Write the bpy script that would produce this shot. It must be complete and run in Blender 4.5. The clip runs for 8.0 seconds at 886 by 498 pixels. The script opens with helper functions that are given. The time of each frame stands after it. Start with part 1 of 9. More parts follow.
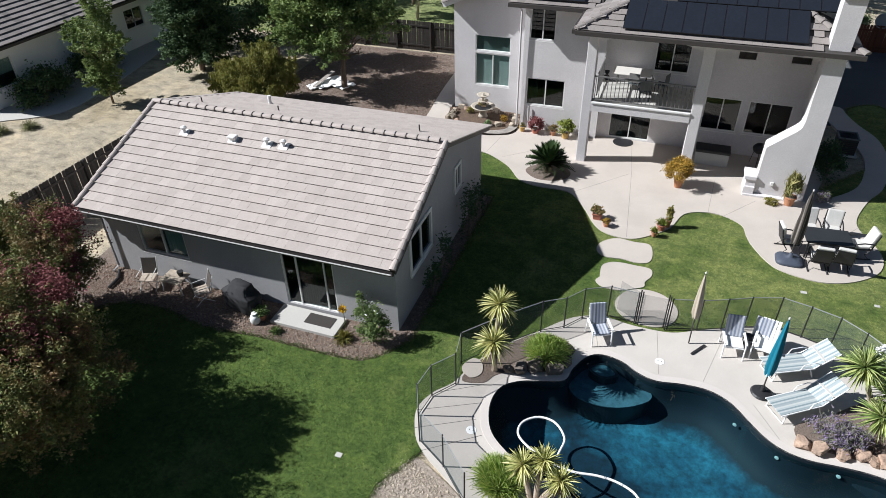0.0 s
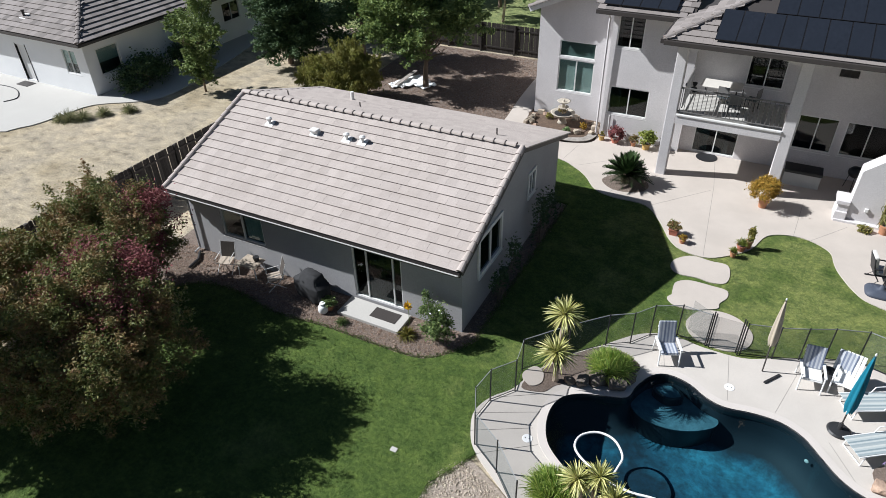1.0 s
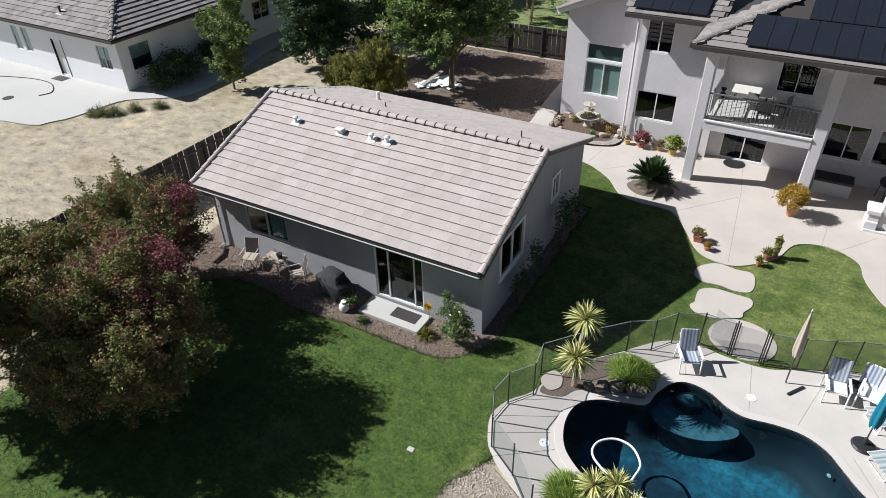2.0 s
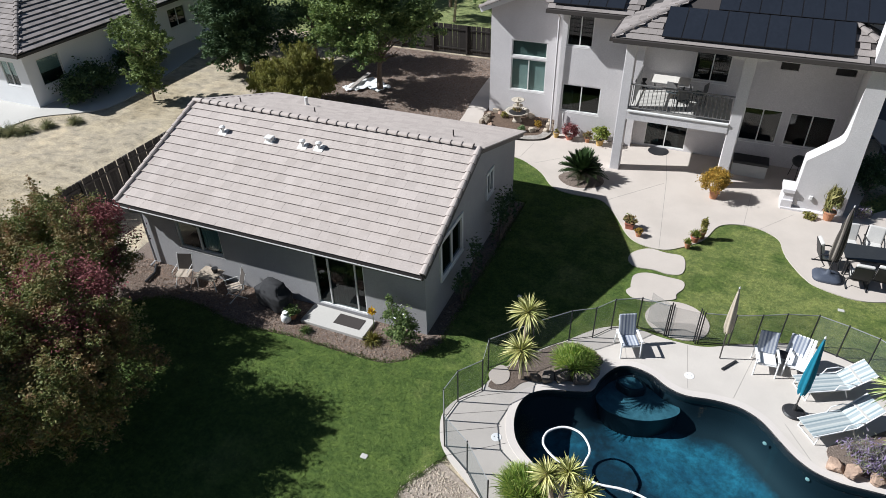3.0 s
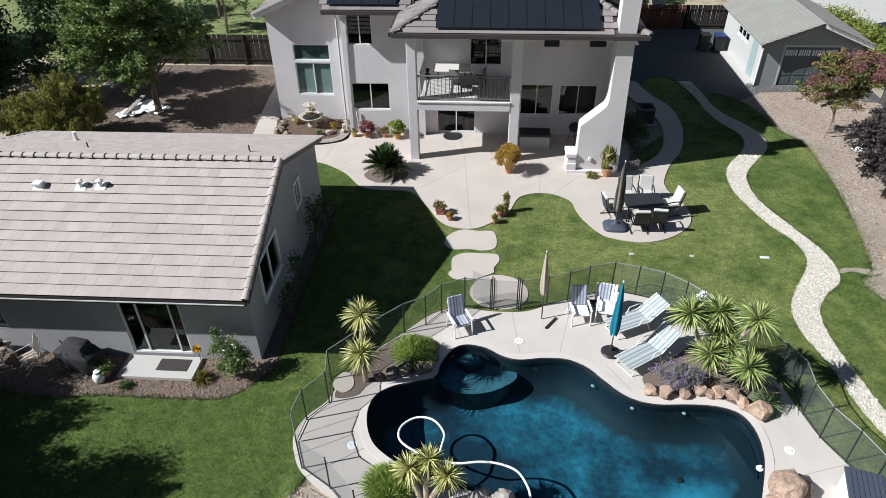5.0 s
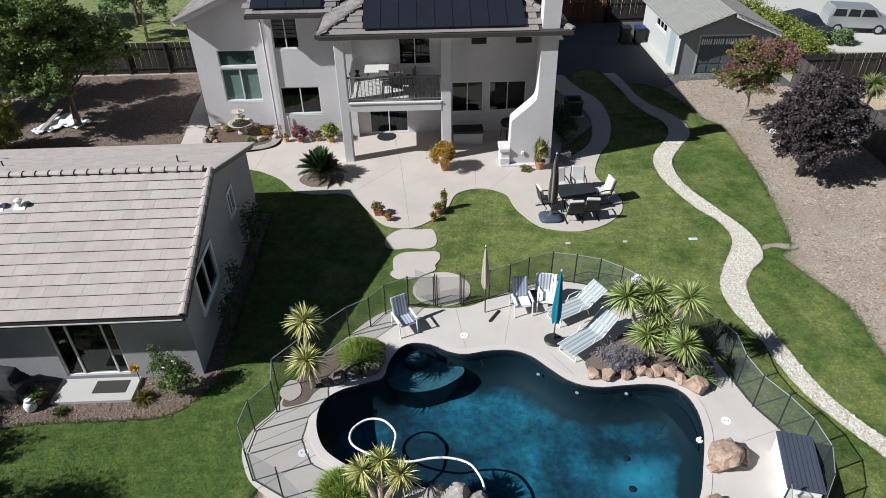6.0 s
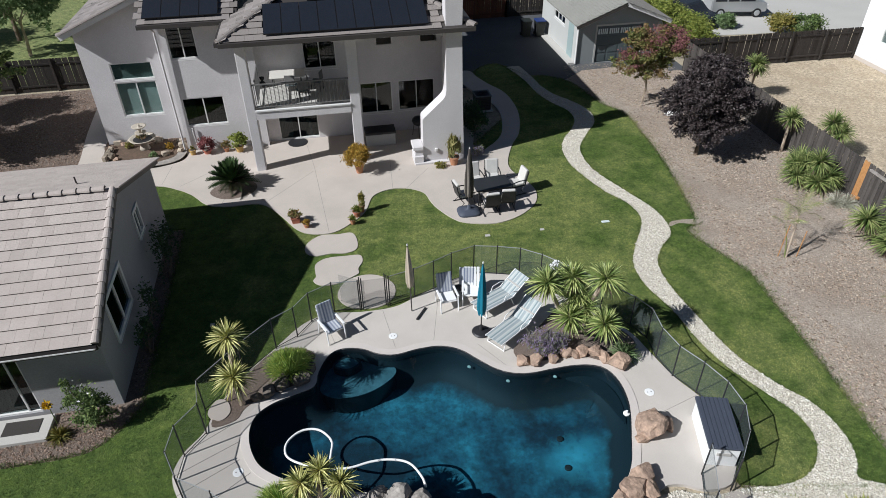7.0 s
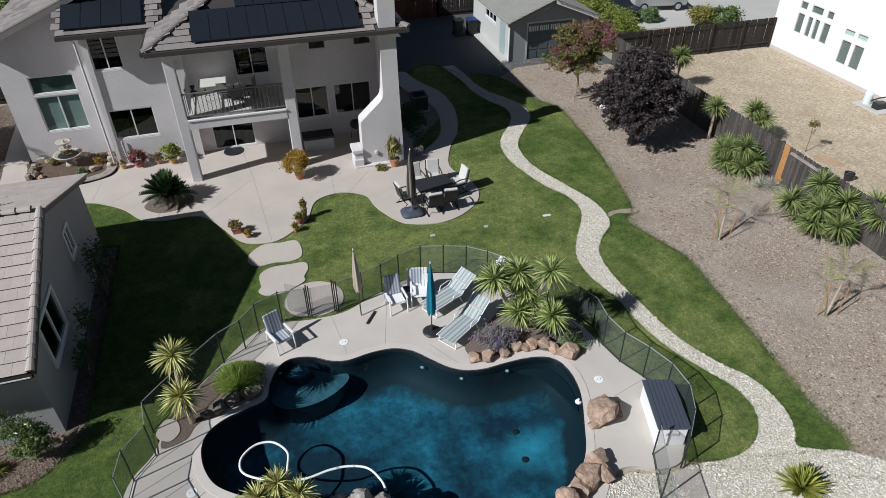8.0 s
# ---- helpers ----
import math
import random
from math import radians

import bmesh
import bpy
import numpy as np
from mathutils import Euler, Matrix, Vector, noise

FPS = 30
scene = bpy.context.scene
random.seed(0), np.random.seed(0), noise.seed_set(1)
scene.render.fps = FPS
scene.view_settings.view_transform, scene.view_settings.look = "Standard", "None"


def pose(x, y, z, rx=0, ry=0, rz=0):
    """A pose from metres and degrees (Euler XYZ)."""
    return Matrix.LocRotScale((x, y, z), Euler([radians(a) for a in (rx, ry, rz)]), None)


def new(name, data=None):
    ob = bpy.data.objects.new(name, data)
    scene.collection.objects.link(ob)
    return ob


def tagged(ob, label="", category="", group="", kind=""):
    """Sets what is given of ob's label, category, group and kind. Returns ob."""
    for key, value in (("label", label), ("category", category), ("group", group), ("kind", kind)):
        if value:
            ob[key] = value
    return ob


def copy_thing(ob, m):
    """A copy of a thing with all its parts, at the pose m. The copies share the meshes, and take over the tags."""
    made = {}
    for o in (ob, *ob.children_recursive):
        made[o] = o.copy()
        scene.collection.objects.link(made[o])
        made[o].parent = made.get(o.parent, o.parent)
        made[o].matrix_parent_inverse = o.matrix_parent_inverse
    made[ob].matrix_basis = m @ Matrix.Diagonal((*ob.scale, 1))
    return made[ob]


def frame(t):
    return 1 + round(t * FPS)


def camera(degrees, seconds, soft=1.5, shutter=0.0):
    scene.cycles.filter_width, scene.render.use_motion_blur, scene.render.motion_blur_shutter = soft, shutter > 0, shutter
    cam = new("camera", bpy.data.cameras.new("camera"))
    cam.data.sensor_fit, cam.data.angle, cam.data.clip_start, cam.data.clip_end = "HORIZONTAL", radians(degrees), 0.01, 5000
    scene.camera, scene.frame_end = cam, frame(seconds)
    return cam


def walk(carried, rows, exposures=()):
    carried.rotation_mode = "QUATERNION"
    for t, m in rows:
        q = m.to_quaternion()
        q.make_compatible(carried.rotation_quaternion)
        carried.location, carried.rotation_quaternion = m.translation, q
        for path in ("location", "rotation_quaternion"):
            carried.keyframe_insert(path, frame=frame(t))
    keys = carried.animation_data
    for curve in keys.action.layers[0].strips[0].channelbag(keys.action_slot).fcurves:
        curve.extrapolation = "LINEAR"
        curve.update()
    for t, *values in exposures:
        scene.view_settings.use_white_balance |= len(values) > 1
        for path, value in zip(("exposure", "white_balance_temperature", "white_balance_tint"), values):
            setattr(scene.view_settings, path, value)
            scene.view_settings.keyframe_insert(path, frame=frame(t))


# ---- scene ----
cam = camera(68.08, 8.0, soft=0.8)
PATH = [
    (0, pose(0.015, 0.011, 13.813, 54.551, 0.937, 19.876)),
    (0.5, pose(0.033, 0.026, 13.814, 54.726, 1.026, 23.533)),
    (1, pose(0.003, 0.005, 13.836, 54.839, 0.979, 27.163)),
    (1.5, pose(-0.001, -0.028, 13.850, 54.902, 0.933, 29.150)),
    (1.7, pose(0.027, 0.016, 13.861, 54.865, 0.970, 29.626)),
    (2.8, pose(-0.020, -0.007, 13.998, 54.696, 1.009, 25.713)),
    (3, pose(-0.030, 0.020, 13.971, 54.660, 0.959, 22.979)),
    (3.5, pose(-0.045, 0.043, 14.010, 54.525, 0.900, 14.815)),
    (4, pose(-0.128, 0.094, 14.036, 54.361, 0.684, 10.001)),
    (4.5, pose(-0.093, 0.103, 14.065, 54.307, 0.668, 6.721)),
    (6, pose(0.025, -0.015, 14.107, 54.162, 0.625, -2.162)),
    (6.5, pose(0.039, -0.041, 14.122, 54.095, 0.572, -6.434)),
    (7, pose(0.082, -0.063, 14.144, 53.996, 0.632, -10.402)),
    (7.5, pose(0.070, -0.089, 14.169, 53.991, 0.505, -14.444)),
    (8, pose(0.025, -0.075, 14.196, 53.950, 0.430, -16.254)),
]
walk(cam, PATH, [(0.0, 0.6, 6150, 8), (4.7, 0.55, 6150, 8), (6.5, 0.29, 6150, 8), (8.0, 0.03, 6150, 8)])

# ---- light ----
SUN_TO = Vector((1.165, 0.36, -1.0)).normalized()  # the way the sunlight travels
world = bpy.data.worlds.new("sky")
scene.world = world
world.use_nodes = True
wn = world.node_tree.nodes
sky = wn.new("ShaderNodeTexSky")
sky.sky_type = "NISHITA"
sky.sun_disc = False
sky.sun_elevation = math.asin(-SUN_TO.z)
sky.sun_rotation = math.atan2(-SUN_TO.x, -SUN_TO.y)
sky.altitude, sky.air_density, sky.dust_density, sky.ozone_density = 100, 1.0, 0.9, 3.5
world.node_tree.links.new(sky.outputs[0], wn["Background"].inputs[0])
wn["Background"].inputs[1].default_value = 0.03
sun_data = bpy.data.lights.new("sun", "SUN")
sun_data.energy, sun_data.angle, sun_data.color = 5.0, radians(0.6), (1.0, 0.985, 0.975)
sun = new("sun", sun_data)
sun.rotation_euler = SUN_TO.to_track_quat("-Z", "Y").to_euler()


# ---- materials ----
def shader(name):
    m = bpy.data.materials.new(name)
    m.use_nodes = True
    n, l = m.node_tree.nodes, m.node_tree.links
    return m, n, l, n["Principled BSDF"]


def texco(n, world_space=True):
    if world_space:
        return n.new("ShaderNodeNewGeometry").outputs["Position"]
    return n.new("ShaderNodeTexCoord").outputs["Object"]


def noise_tex(n, l, co, scale, detail=4.0, rough=0.6):
    t = n.new("ShaderNodeTexNoise")
    t.inputs["Scale"].default_value, t.inputs["Detail"].default_value = scale, detail
    t.inputs["Roughness"].default_value = rough
    l.new(co, t.inputs["Vector"])
    return t.outputs["Fac"]


def ramp(n, l, fac, stops):
    r = n.new("ShaderNodeValToRGB")
    e = r.color_ramp.elements
    while len(e) < len(stops):
        e.new(0.5)
    for el, (p, c) in zip(e, stops):
        el.position, el.color = p, (*c, 1)
    l.new(fac, r.inputs[0])
    return r.outputs[0]


def mixc(n, l, fac, a, b, mode="MIX"):
    m = n.new("ShaderNodeMix")
    m.data_type, m.blend_type = "RGBA", mode
    for sock, v in ((m.inputs[0], fac), (m.inputs[6], a), (m.inputs[7], b)):
        if hasattr(v, "links"):
            l.new(v, sock)
        elif isinstance(v, tuple):
            sock.default_value = (*v, 1)
        else:
            sock.default_value = v
    return m.outputs[2]


def bump(n, l, bsdf, height, strength, dist=0.02):
    b = n.new("ShaderNodeBump")
    b.inputs["Strength"].default_value, b.inputs["Distance"].default_value = strength, dist
    l.new(height, b.inputs["Height"])
    l.new(b.outputs[0], bsdf.inputs["Normal"])


def shade(c, k):
    return tuple(min(1.0, v * k) for v in c)


def surface(name, c, var=0.2, fine=30.0, broad=1.2, rough=0.85, bumps=0.3, metal=0.0, tint=None, obj=False,
            piece=0.0, dist=0.01, spec=0.35):
    """Matt material: base colour c with fine grain and broad stains; tint: a second colour for the stains; piece: spread from piece to piece."""
    m, n, l, b = shader(name)
    co = texco(n, not obj)
    f1 = noise_tex(n, l, co, fine, 5, 0.7)
    f2 = noise_tex(n, l, co, broad, 5, 0.6)
    grain = ramp(n, l, f1, [(0.28, shade(c, 1 - var)), (0.72, shade(c, 1 + var))])
    stain = ramp(n, l, f2, [(0.38, (0, 0, 0)), (0.68, (1, 1, 1))])
    col = mixc(n, l, stain, grain, mixc(n, l, 0.55, grain, tint or shade(c, 1 - 0.8 * var)))
    if piece:
        info = n.new("ShaderNodeObjectInfo").outputs["Random"]
        tone = ramp(n, l, info, [(0.0, (1 - piece,) * 3), (1.0, (1 + piece,) * 3)])
        col = mixc(n, l, 1.0, col, tone, "MULTIPLY")
    l.new(col, b.inputs["Base Color"])
    b.inputs["Roughness"].default_value, b.inputs["Metallic"].default_value = rough, metal
    b.inputs["Specular IOR Level"].default_value = spec
    if bumps:
        bump(n, l, b, f1, bumps, dist)
    return m


def island_surface(name, cols, rough=0.8, fine=25.0, bumps=0.2, var=0.15, trans=0.0, spec=0.3):
    """Each joined piece takes a tone of its own out of cols."""
    m, n, l, b = shader(name)
    g = n.new("ShaderNodeNewGeometry")
    k = len(cols)
    tone = ramp(n, l, g.outputs["Random Per Island"], [(i / max(1, k - 1), c) for i, c in enumerate(cols)])
    f = noise_tex(n, l, g.outputs["Position"], fine, 4)
    grain = ramp(n, l, f, [(0.3, (1 - var,) * 3), (0.7, (1 + var,) * 3)])
    col = mixc(n, l, 1.0, tone, grain, "MULTIPLY")
    l.new(col, b.inputs["Base Color"])
    b.inputs["Roughness"].default_value = rough
    b.inputs["Specular IOR Level"].default_value = spec
    if bumps:
        bump(n, l, b, f, bumps, 0.01)
    if trans:
        t = n.new("ShaderNodeBsdfTranslucent")
        l.new(col, t.inputs[0])
        mx = n.new("ShaderNodeMixShader")
        mx.inputs[0].default_value = trans
        l.new(b.outputs[0], mx.inputs[1])
        l.new(t.outputs[0], mx.inputs[2])
        l.new(mx.outputs[0], n["Material Output"].inputs[0])
    return m


def two_tone_leaf(name, greens, rusts, scale=1.1, trans=0.3, lean=0.5):
    """Leaves whose mean colour drifts from one spray to the next between two sets of tones."""
    m, n, l, b = shader(name)
    g = n.new("ShaderNodeNewGeometry")
    isl = g.outputs["Random Per Island"]
    a = ramp(n, l, isl, [(i / (len(greens) - 1), c) for i, c in enumerate(greens)])
    c = ramp(n, l, isl, [(i / (len(rusts) - 1), c) for i, c in enumerate(rusts)])
    f = ramp(n, l, noise_tex(n, l, g.outputs["Position"], scale, 4, 0.7), [(lean - 0.1, (0, 0, 0)), (lean + 0.1, (1, 1, 1))])
    col = mixc(n, l, f, a, c)
    l.new(col, b.inputs["Base Color"])
    b.inputs["Roughness"].default_value = 0.6
    b.inputs["Specular IOR Level"].default_value = 0.3
    t = n.new("ShaderNodeBsdfTranslucent")
    l.new(col, t.inputs[0])
    mx = n.new("ShaderNodeMixShader")
    mx.inputs[0].default_value = trans
    l.new(b.outputs[0], mx.inputs[1])
    l.new(t.outputs[0], mx.inputs[2])
    l.new(mx.outputs[0], n["Material Output"].inputs[0])
    return m


def see_through(name, tint, gloss_rough=0.02, ior=1.5, clear=1.0, dark=(0.02, 0.02, 0.02), wave=0.0):
    """Glass, water or netting: clear is the share of light that goes through; the gloss follows Fresnel."""
    m, n, l, b = shader(name)
    n.remove(b)
    tr = n.new("ShaderNodeBsdfTransparent")
    tr.inputs[0].default_value = (*tint, 1)
    df = n.new("ShaderNodeBsdfDiffuse")
    df.inputs[0].default_value = (*dark, 1)
    gl = n.new("ShaderNodeBsdfGlossy")
    gl.inputs["Roughness"].default_value = gloss_rough
    body, top = n.new("ShaderNodeMixShader"), n.new("ShaderNodeMixShader")
    body.inputs[0].default_value = 1 - clear
    l.new(tr.outputs[0], body.inputs[1])
    l.new(df.outputs[0], body.inputs[2])
    fr = n.new("ShaderNodeLayerWeight")          # gloss that grows towards grazing views
    fr.inputs[0].default_value = 0.5
    pw, ad = n.new("ShaderNodeMath"), n.new("ShaderNodeMath")
    pw.operation, ad.operation = "POWER", "MULTIPLY_ADD"
    pw.inputs[1].default_value = 4.0
    f0 = ((ior - 1) / (ior + 1)) ** 2
    ad.inputs[1].default_value, ad.inputs[2].default_value = 0.75 * (ior > 1.1), f0
    l.new(fr.outputs["Facing"], pw.inputs[0])
    l.new(pw.outputs[0], ad.inputs[0])
    if wave:
        f = noise_tex(n, l, texco(n), 3.5, 2)
        bp = n.new("ShaderNodeBump")
        bp.inputs["Strength"].default_value, bp.inputs["Distance"].default_value = wave, 0.05
        l.new(f, bp.inputs["Height"])
        l.new(bp.outputs[0], gl.inputs["Normal"])
    l.new(ad.outputs[0], top.inputs[0])
    l.new(body.outputs[0], top.inputs[1])
    l.new(gl.outputs[0], top.inputs[2])
    l.new(top.outputs[0], n["Material Output"].inputs[0])
    return m


def straw_drift(n, l, co, fac):
    """Straw tint of the turf along x: least west, most mid-garden, less beyond the path."""
    sep, mp, ad = n.new("ShaderNodeSeparateXYZ"), n.new("ShaderNodeMapRange"), n.new("ShaderNodeMath")
    l.new(co, sep.inputs[0])
    l.new(sep.outputs[0], mp.inputs[0])
    for k, v in enumerate((-7.0, 3.0, -0.13, 0.08)):
        mp.inputs[k + 1].default_value = v
    far, both = n.new("ShaderNodeMapRange"), n.new("ShaderNodeMath")
    l.new(sep.outputs[0], far.inputs[0])
    for k, v in enumerate((9.5, 12.0, 0.0, -0.11)):
        far.inputs[k + 1].default_value = v
    l.new(mp.outputs[0], both.inputs[0])
    l.new(far.outputs[0], both.inputs[1])
    l.new(fac, ad.inputs[0])
    l.new(both.outputs[0], ad.inputs[1])
    return ad.outputs[0]


def grass_material(name, dark, mid, light, straw):
    m, n, l, b = shader(name)
    co = texco(n)
    patch = noise_tex(n, l, co, 0.45, 5, 0.65)
    blot = noise_tex(n, l, co, 2.2, 6, 0.75)
    blade = noise_tex(n, l, co, 42.0, 4, 0.75)
    base = ramp(n, l, blade, [(0.32, dark), (0.5, mid), (0.7, light)])
    dry = ramp(n, l, straw_drift(n, l, co, patch), [(0.42, (0, 0, 0)), (0.62, (0.85, 0.85, 0.85))])
    col = mixc(n, l, dry, base, mixc(n, l, 0.5, base, straw))
    tone = ramp(n, l, blot, [(0.36, (0.68, 0.74, 0.74)), (0.5, (1.0, 1.0, 1.0)), (0.64, (1.36, 1.28, 1.24))])
    col = mixc(n, l, 1.0, col, tone, "MULTIPLY")
    tuft = ramp(n, l, noise_tex(n, l, co, 9.0, 3, 0.7), [(0.36, (0.77, 0.8, 0.79)), (0.5, (1.0, 1.0, 1.0)), (0.64, (1.27, 1.23, 1.19))])
    l.new(mixc(n, l, 1.0, col, tuft, "MULTIPLY"), b.inputs["Base Color"])
    b.inputs["Roughness"].default_value = 0.9
    b.inputs["Specular IOR Level"].default_value = 0.15
    bump(n, l, b, blade, 0.9, 0.03)
    return m


M = {}
M["lawn"] = grass_material("lawn", (0.045, 0.074, 0.016), (0.08, 0.124, 0.029), (0.122, 0.173, 0.05), (0.265, 0.285, 0.1))
M["lawn_pale"] = grass_material("pale_lawn", (0.1, 0.13, 0.045), (0.19, 0.22, 0.09), (0.28, 0.29, 0.14), (0.34, 0.32, 0.17))


def dry_field():
    """Bleached, trodden grass over pale soil: drifting patches, matted streaks and fine stubble."""
    m, n, l, b = shader("dry_grass")
    co = texco(n)
    st = n.new("ShaderNodeVectorMath")
    st.operation = "MULTIPLY"
    st.inputs[1].default_value = (0.8, 1.35, 1.0)
    l.new(co, st.inputs[0])
    broad = noise_tex(n, l, co, 0.22, 6, 0.62)
    mat = noise_tex(n, l, st.outputs[0], 1.6, 7, 0.72)
    fine = noise_tex(n, l, co, 16.0, 4, 0.7)
    col = ramp(n, l, broad, [(0.36, (0.31, 0.26, 0.18)), (0.47, (0.42, 0.36, 0.265)), (0.55, (0.36, 0.315, 0.245)), (0.64, (0.48, 0.405, 0.295))])
    col = mixc(n, l, 1.0, col, ramp(n, l, mat, [(0.34, (0.58, 0.57, 0.56)), (0.46, (0.94, 0.94, 0.93)), (0.66, (1.26, 1.23, 1.17))]), "MULTIPLY")
    col = mixc(n, l, 1.0, col, ramp(n, l, fine, [(0.32, (0.68, 0.67, 0.66)), (0.68, (1.24, 1.24, 1.24))]), "MULTIPLY")
    l.new(col, b.inputs["Base Color"])
    b.inputs["Roughness"].default_value = 0.95
    b.inputs["Specular IOR Level"].default_value = 0.1
    bump(n, l, b, mat, 0.7, 0.12)
    return m


M["dry"] = dry_field()
M["dry_yard"] = surface("bleached_yard_grass", (0.46, 0.38, 0.275), 0.6, 9.0, 0.7, 0.95, 0.7, tint=(0.33, 0.255, 0.17), dist=0.04)
M["bare_soil"] = surface("orange_bare_soil", (0.42, 0.28, 0.18), 0.35, 12.0, 1.4, 0.95, 0.5, tint=(0.46, 0.34, 0.22), dist=0.03)
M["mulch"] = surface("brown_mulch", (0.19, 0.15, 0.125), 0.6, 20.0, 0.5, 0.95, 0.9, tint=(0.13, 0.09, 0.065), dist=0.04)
M["tan_mulch"] = surface("grey_tan_bark", (0.4, 0.34, 0.283), 0.6, 20.0, 0.45, 0.95, 0.9, tint=(0.23, 0.17, 0.125), dist=0.04)
M["concrete"] = surface("patio_concrete", (0.5, 0.443, 0.392), 0.12, 60.0, 0.7, 0.85, 0.12, tint=(0.41, 0.362, 0.32))
M["deck"] = surface("deck_concrete", (0.53, 0.485, 0.438), 0.12, 55.0, 0.8, 0.85, 0.12, tint=(0.44, 0.4, 0.36))
M["white_concrete"] = surface("pale_concrete", (0.475, 0.457, 0.425), 0.1, 40.0, 0.5, 0.85, 0.1, tint=(0.43, 0.41, 0.38))
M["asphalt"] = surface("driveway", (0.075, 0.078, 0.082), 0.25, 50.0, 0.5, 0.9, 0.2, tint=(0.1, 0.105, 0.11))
M["coping"] = surface("pool_coping", (0.56, 0.51, 0.47), 0.12, 50.0, 1.2, 0.7, 0.12)
M["pebble"] = island_surface("river_pebbles", [(0.42, 0.385, 0.32), (0.64, 0.6, 0.52), (0.5, 0.45, 0.37), (0.73, 0.7, 0.63), (0.3, 0.265, 0.22)], 0.8)
M["gravel"] = island_surface("tan_gravel", [(0.36, 0.295, 0.225), (0.5, 0.42, 0.33), (0.42, 0.35, 0.27), (0.6, 0.52, 0.42), (0.27, 0.22, 0.17)], 0.85)
M["pebble_bed"] = surface("pebble_bed", (0.58, 0.535, 0.45), 0.5, 26.0, 1.0, 0.9, 0.9, tint=(0.4, 0.36, 0.29), dist=0.04)
M["chip"] = island_surface("bark_chips", [(0.14, 0.1, 0.073), (0.4, 0.31, 0.235), (0.27, 0.203, 0.153), (0.54, 0.455, 0.365), (0.12, 0.088, 0.065)], 0.9)
M["stucco"] = surface("grey_stucco", (0.37, 0.363, 0.37), 0.14, 24.0, 0.8, 0.9, 0.35, tint=(0.31, 0.305, 0.31))
M["stucco_house"] = surface("taupe_stucco", (0.613, 0.586, 0.584), 0.15, 22.0, 0.7, 0.9, 0.35, tint=(0.51, 0.486, 0.484))
M["white_wall"] = surface("white_stucco", (0.8, 0.8, 0.8), 0.05, 60.0, 0.6, 0.9, 0.25, tint=(0.72, 0.72, 0.72))
M["trim"] = surface("white_trim", (0.7, 0.69, 0.67), 0.05, 30.0, 1.0, 0.6, 0.05)
M["tile"] = surface("concrete_roof_tile", (0.435, 0.38, 0.348), 0.22, 40.0, 1.5, 0.88, 0.4, tint=(0.36, 0.308, 0.274), piece=0.07)
M["tile_joined"] = island_surface("concrete_roof_tile_far", [(0.39, 0.338, 0.308), (0.43, 0.375, 0.341), (0.455, 0.398, 0.362), (0.405, 0.351, 0.32)], 0.88, 30.0, 0.4, 0.2)
M["tile_house"] = island_surface("mottled_roof_tile", [(0.158, 0.14, 0.131), (0.238, 0.21, 0.195), (0.277, 0.245, 0.232), (0.198, 0.175, 0.164)], 0.88, 30.0, 0.2, 0.12)
M["joint"] = surface("joint_line", (0.3, 0.275, 0.25), 0.1, 30.0, 1.0, 0.9, 0.0)
M["gutter"] = surface("dark_gutter", (0.055, 0.048, 0.045), 0.1, 30.0, 1.0, 0.5, 0.0)
M["glass"] = see_through("window_glass", (0.36, 0.42, 0.42), 0.01, 1.6)
M["glass_clear"] = see_through("clear_glass", (0.8, 0.86, 0.84), 0.01, 1.5)
M["screen"] = see_through("insect_screen", (0.2, 0.2, 0.2), 0.4, 1.2, 0.6)
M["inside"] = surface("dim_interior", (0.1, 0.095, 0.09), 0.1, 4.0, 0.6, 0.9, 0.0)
M["blind"] = surface("window_blind", (0.62, 0.68, 0.68), 0.05, 30.0, 1.0, 0.7, 0.1)
M["curtain_green"] = surface("grey_green_curtain", (0.27, 0.34, 0.335), 0.12, 20.0, 1.5, 0.9, 0.0)
M["joint_dark"] = surface("open_joint", (0.13, 0.12, 0.11), 0.15, 30.0, 1.0, 0.9, 0.0)
M["shade_grey"] = surface("grey_window_shade", (0.2, 0.21, 0.215), 0.12, 20.0, 1.5, 0.9, 0.0)
M["curtain_dark"] = surface("dark_green_shade", (0.08, 0.12, 0.115), 0.12, 20.0, 1.5, 0.9, 0.0)
M["teal_curtain"] = surface("grey_teal_curtain", (0.3, 0.42, 0.43), 0.15, 30.0, 2.0, 0.9, 0.0)
M["black"] = surface("black_metal", (0.025, 0.025, 0.027), 0.2, 60.0, 3.0, 0.5, 0.05)
M["table_pale"] = surface("pale_table_top", (0.62, 0.59, 0.54), 0.05, 10.0, 2.0, 0.3, 0.0)
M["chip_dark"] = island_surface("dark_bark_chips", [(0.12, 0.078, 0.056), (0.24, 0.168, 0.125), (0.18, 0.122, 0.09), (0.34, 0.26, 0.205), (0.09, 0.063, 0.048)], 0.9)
M["rail_grey"] = surface("grey_metal", (0.16, 0.155, 0.15), 0.1, 60.0, 3.0, 0.5, 0.0)
M["table_top"] = surface("dark_table_glass", (0.03, 0.032, 0.034), 0.1, 10.0, 2.0, 0.3, 0.0)
M["net"] = see_through("black_netting", (1, 1, 1), 0.5, 1.02, 0.84, (0.13, 0.155, 0.15))
M["solar"] = surface("solar_cell", (0.016, 0.019, 0.026), 0.2, 8.0, 0.8, 0.3, 0.0, spec=0.5)
M["solar_frame"] = surface("solar_frame", (0.012, 0.012, 0.014), 0.1, 8.0, 0.8, 0.4, 0.0)


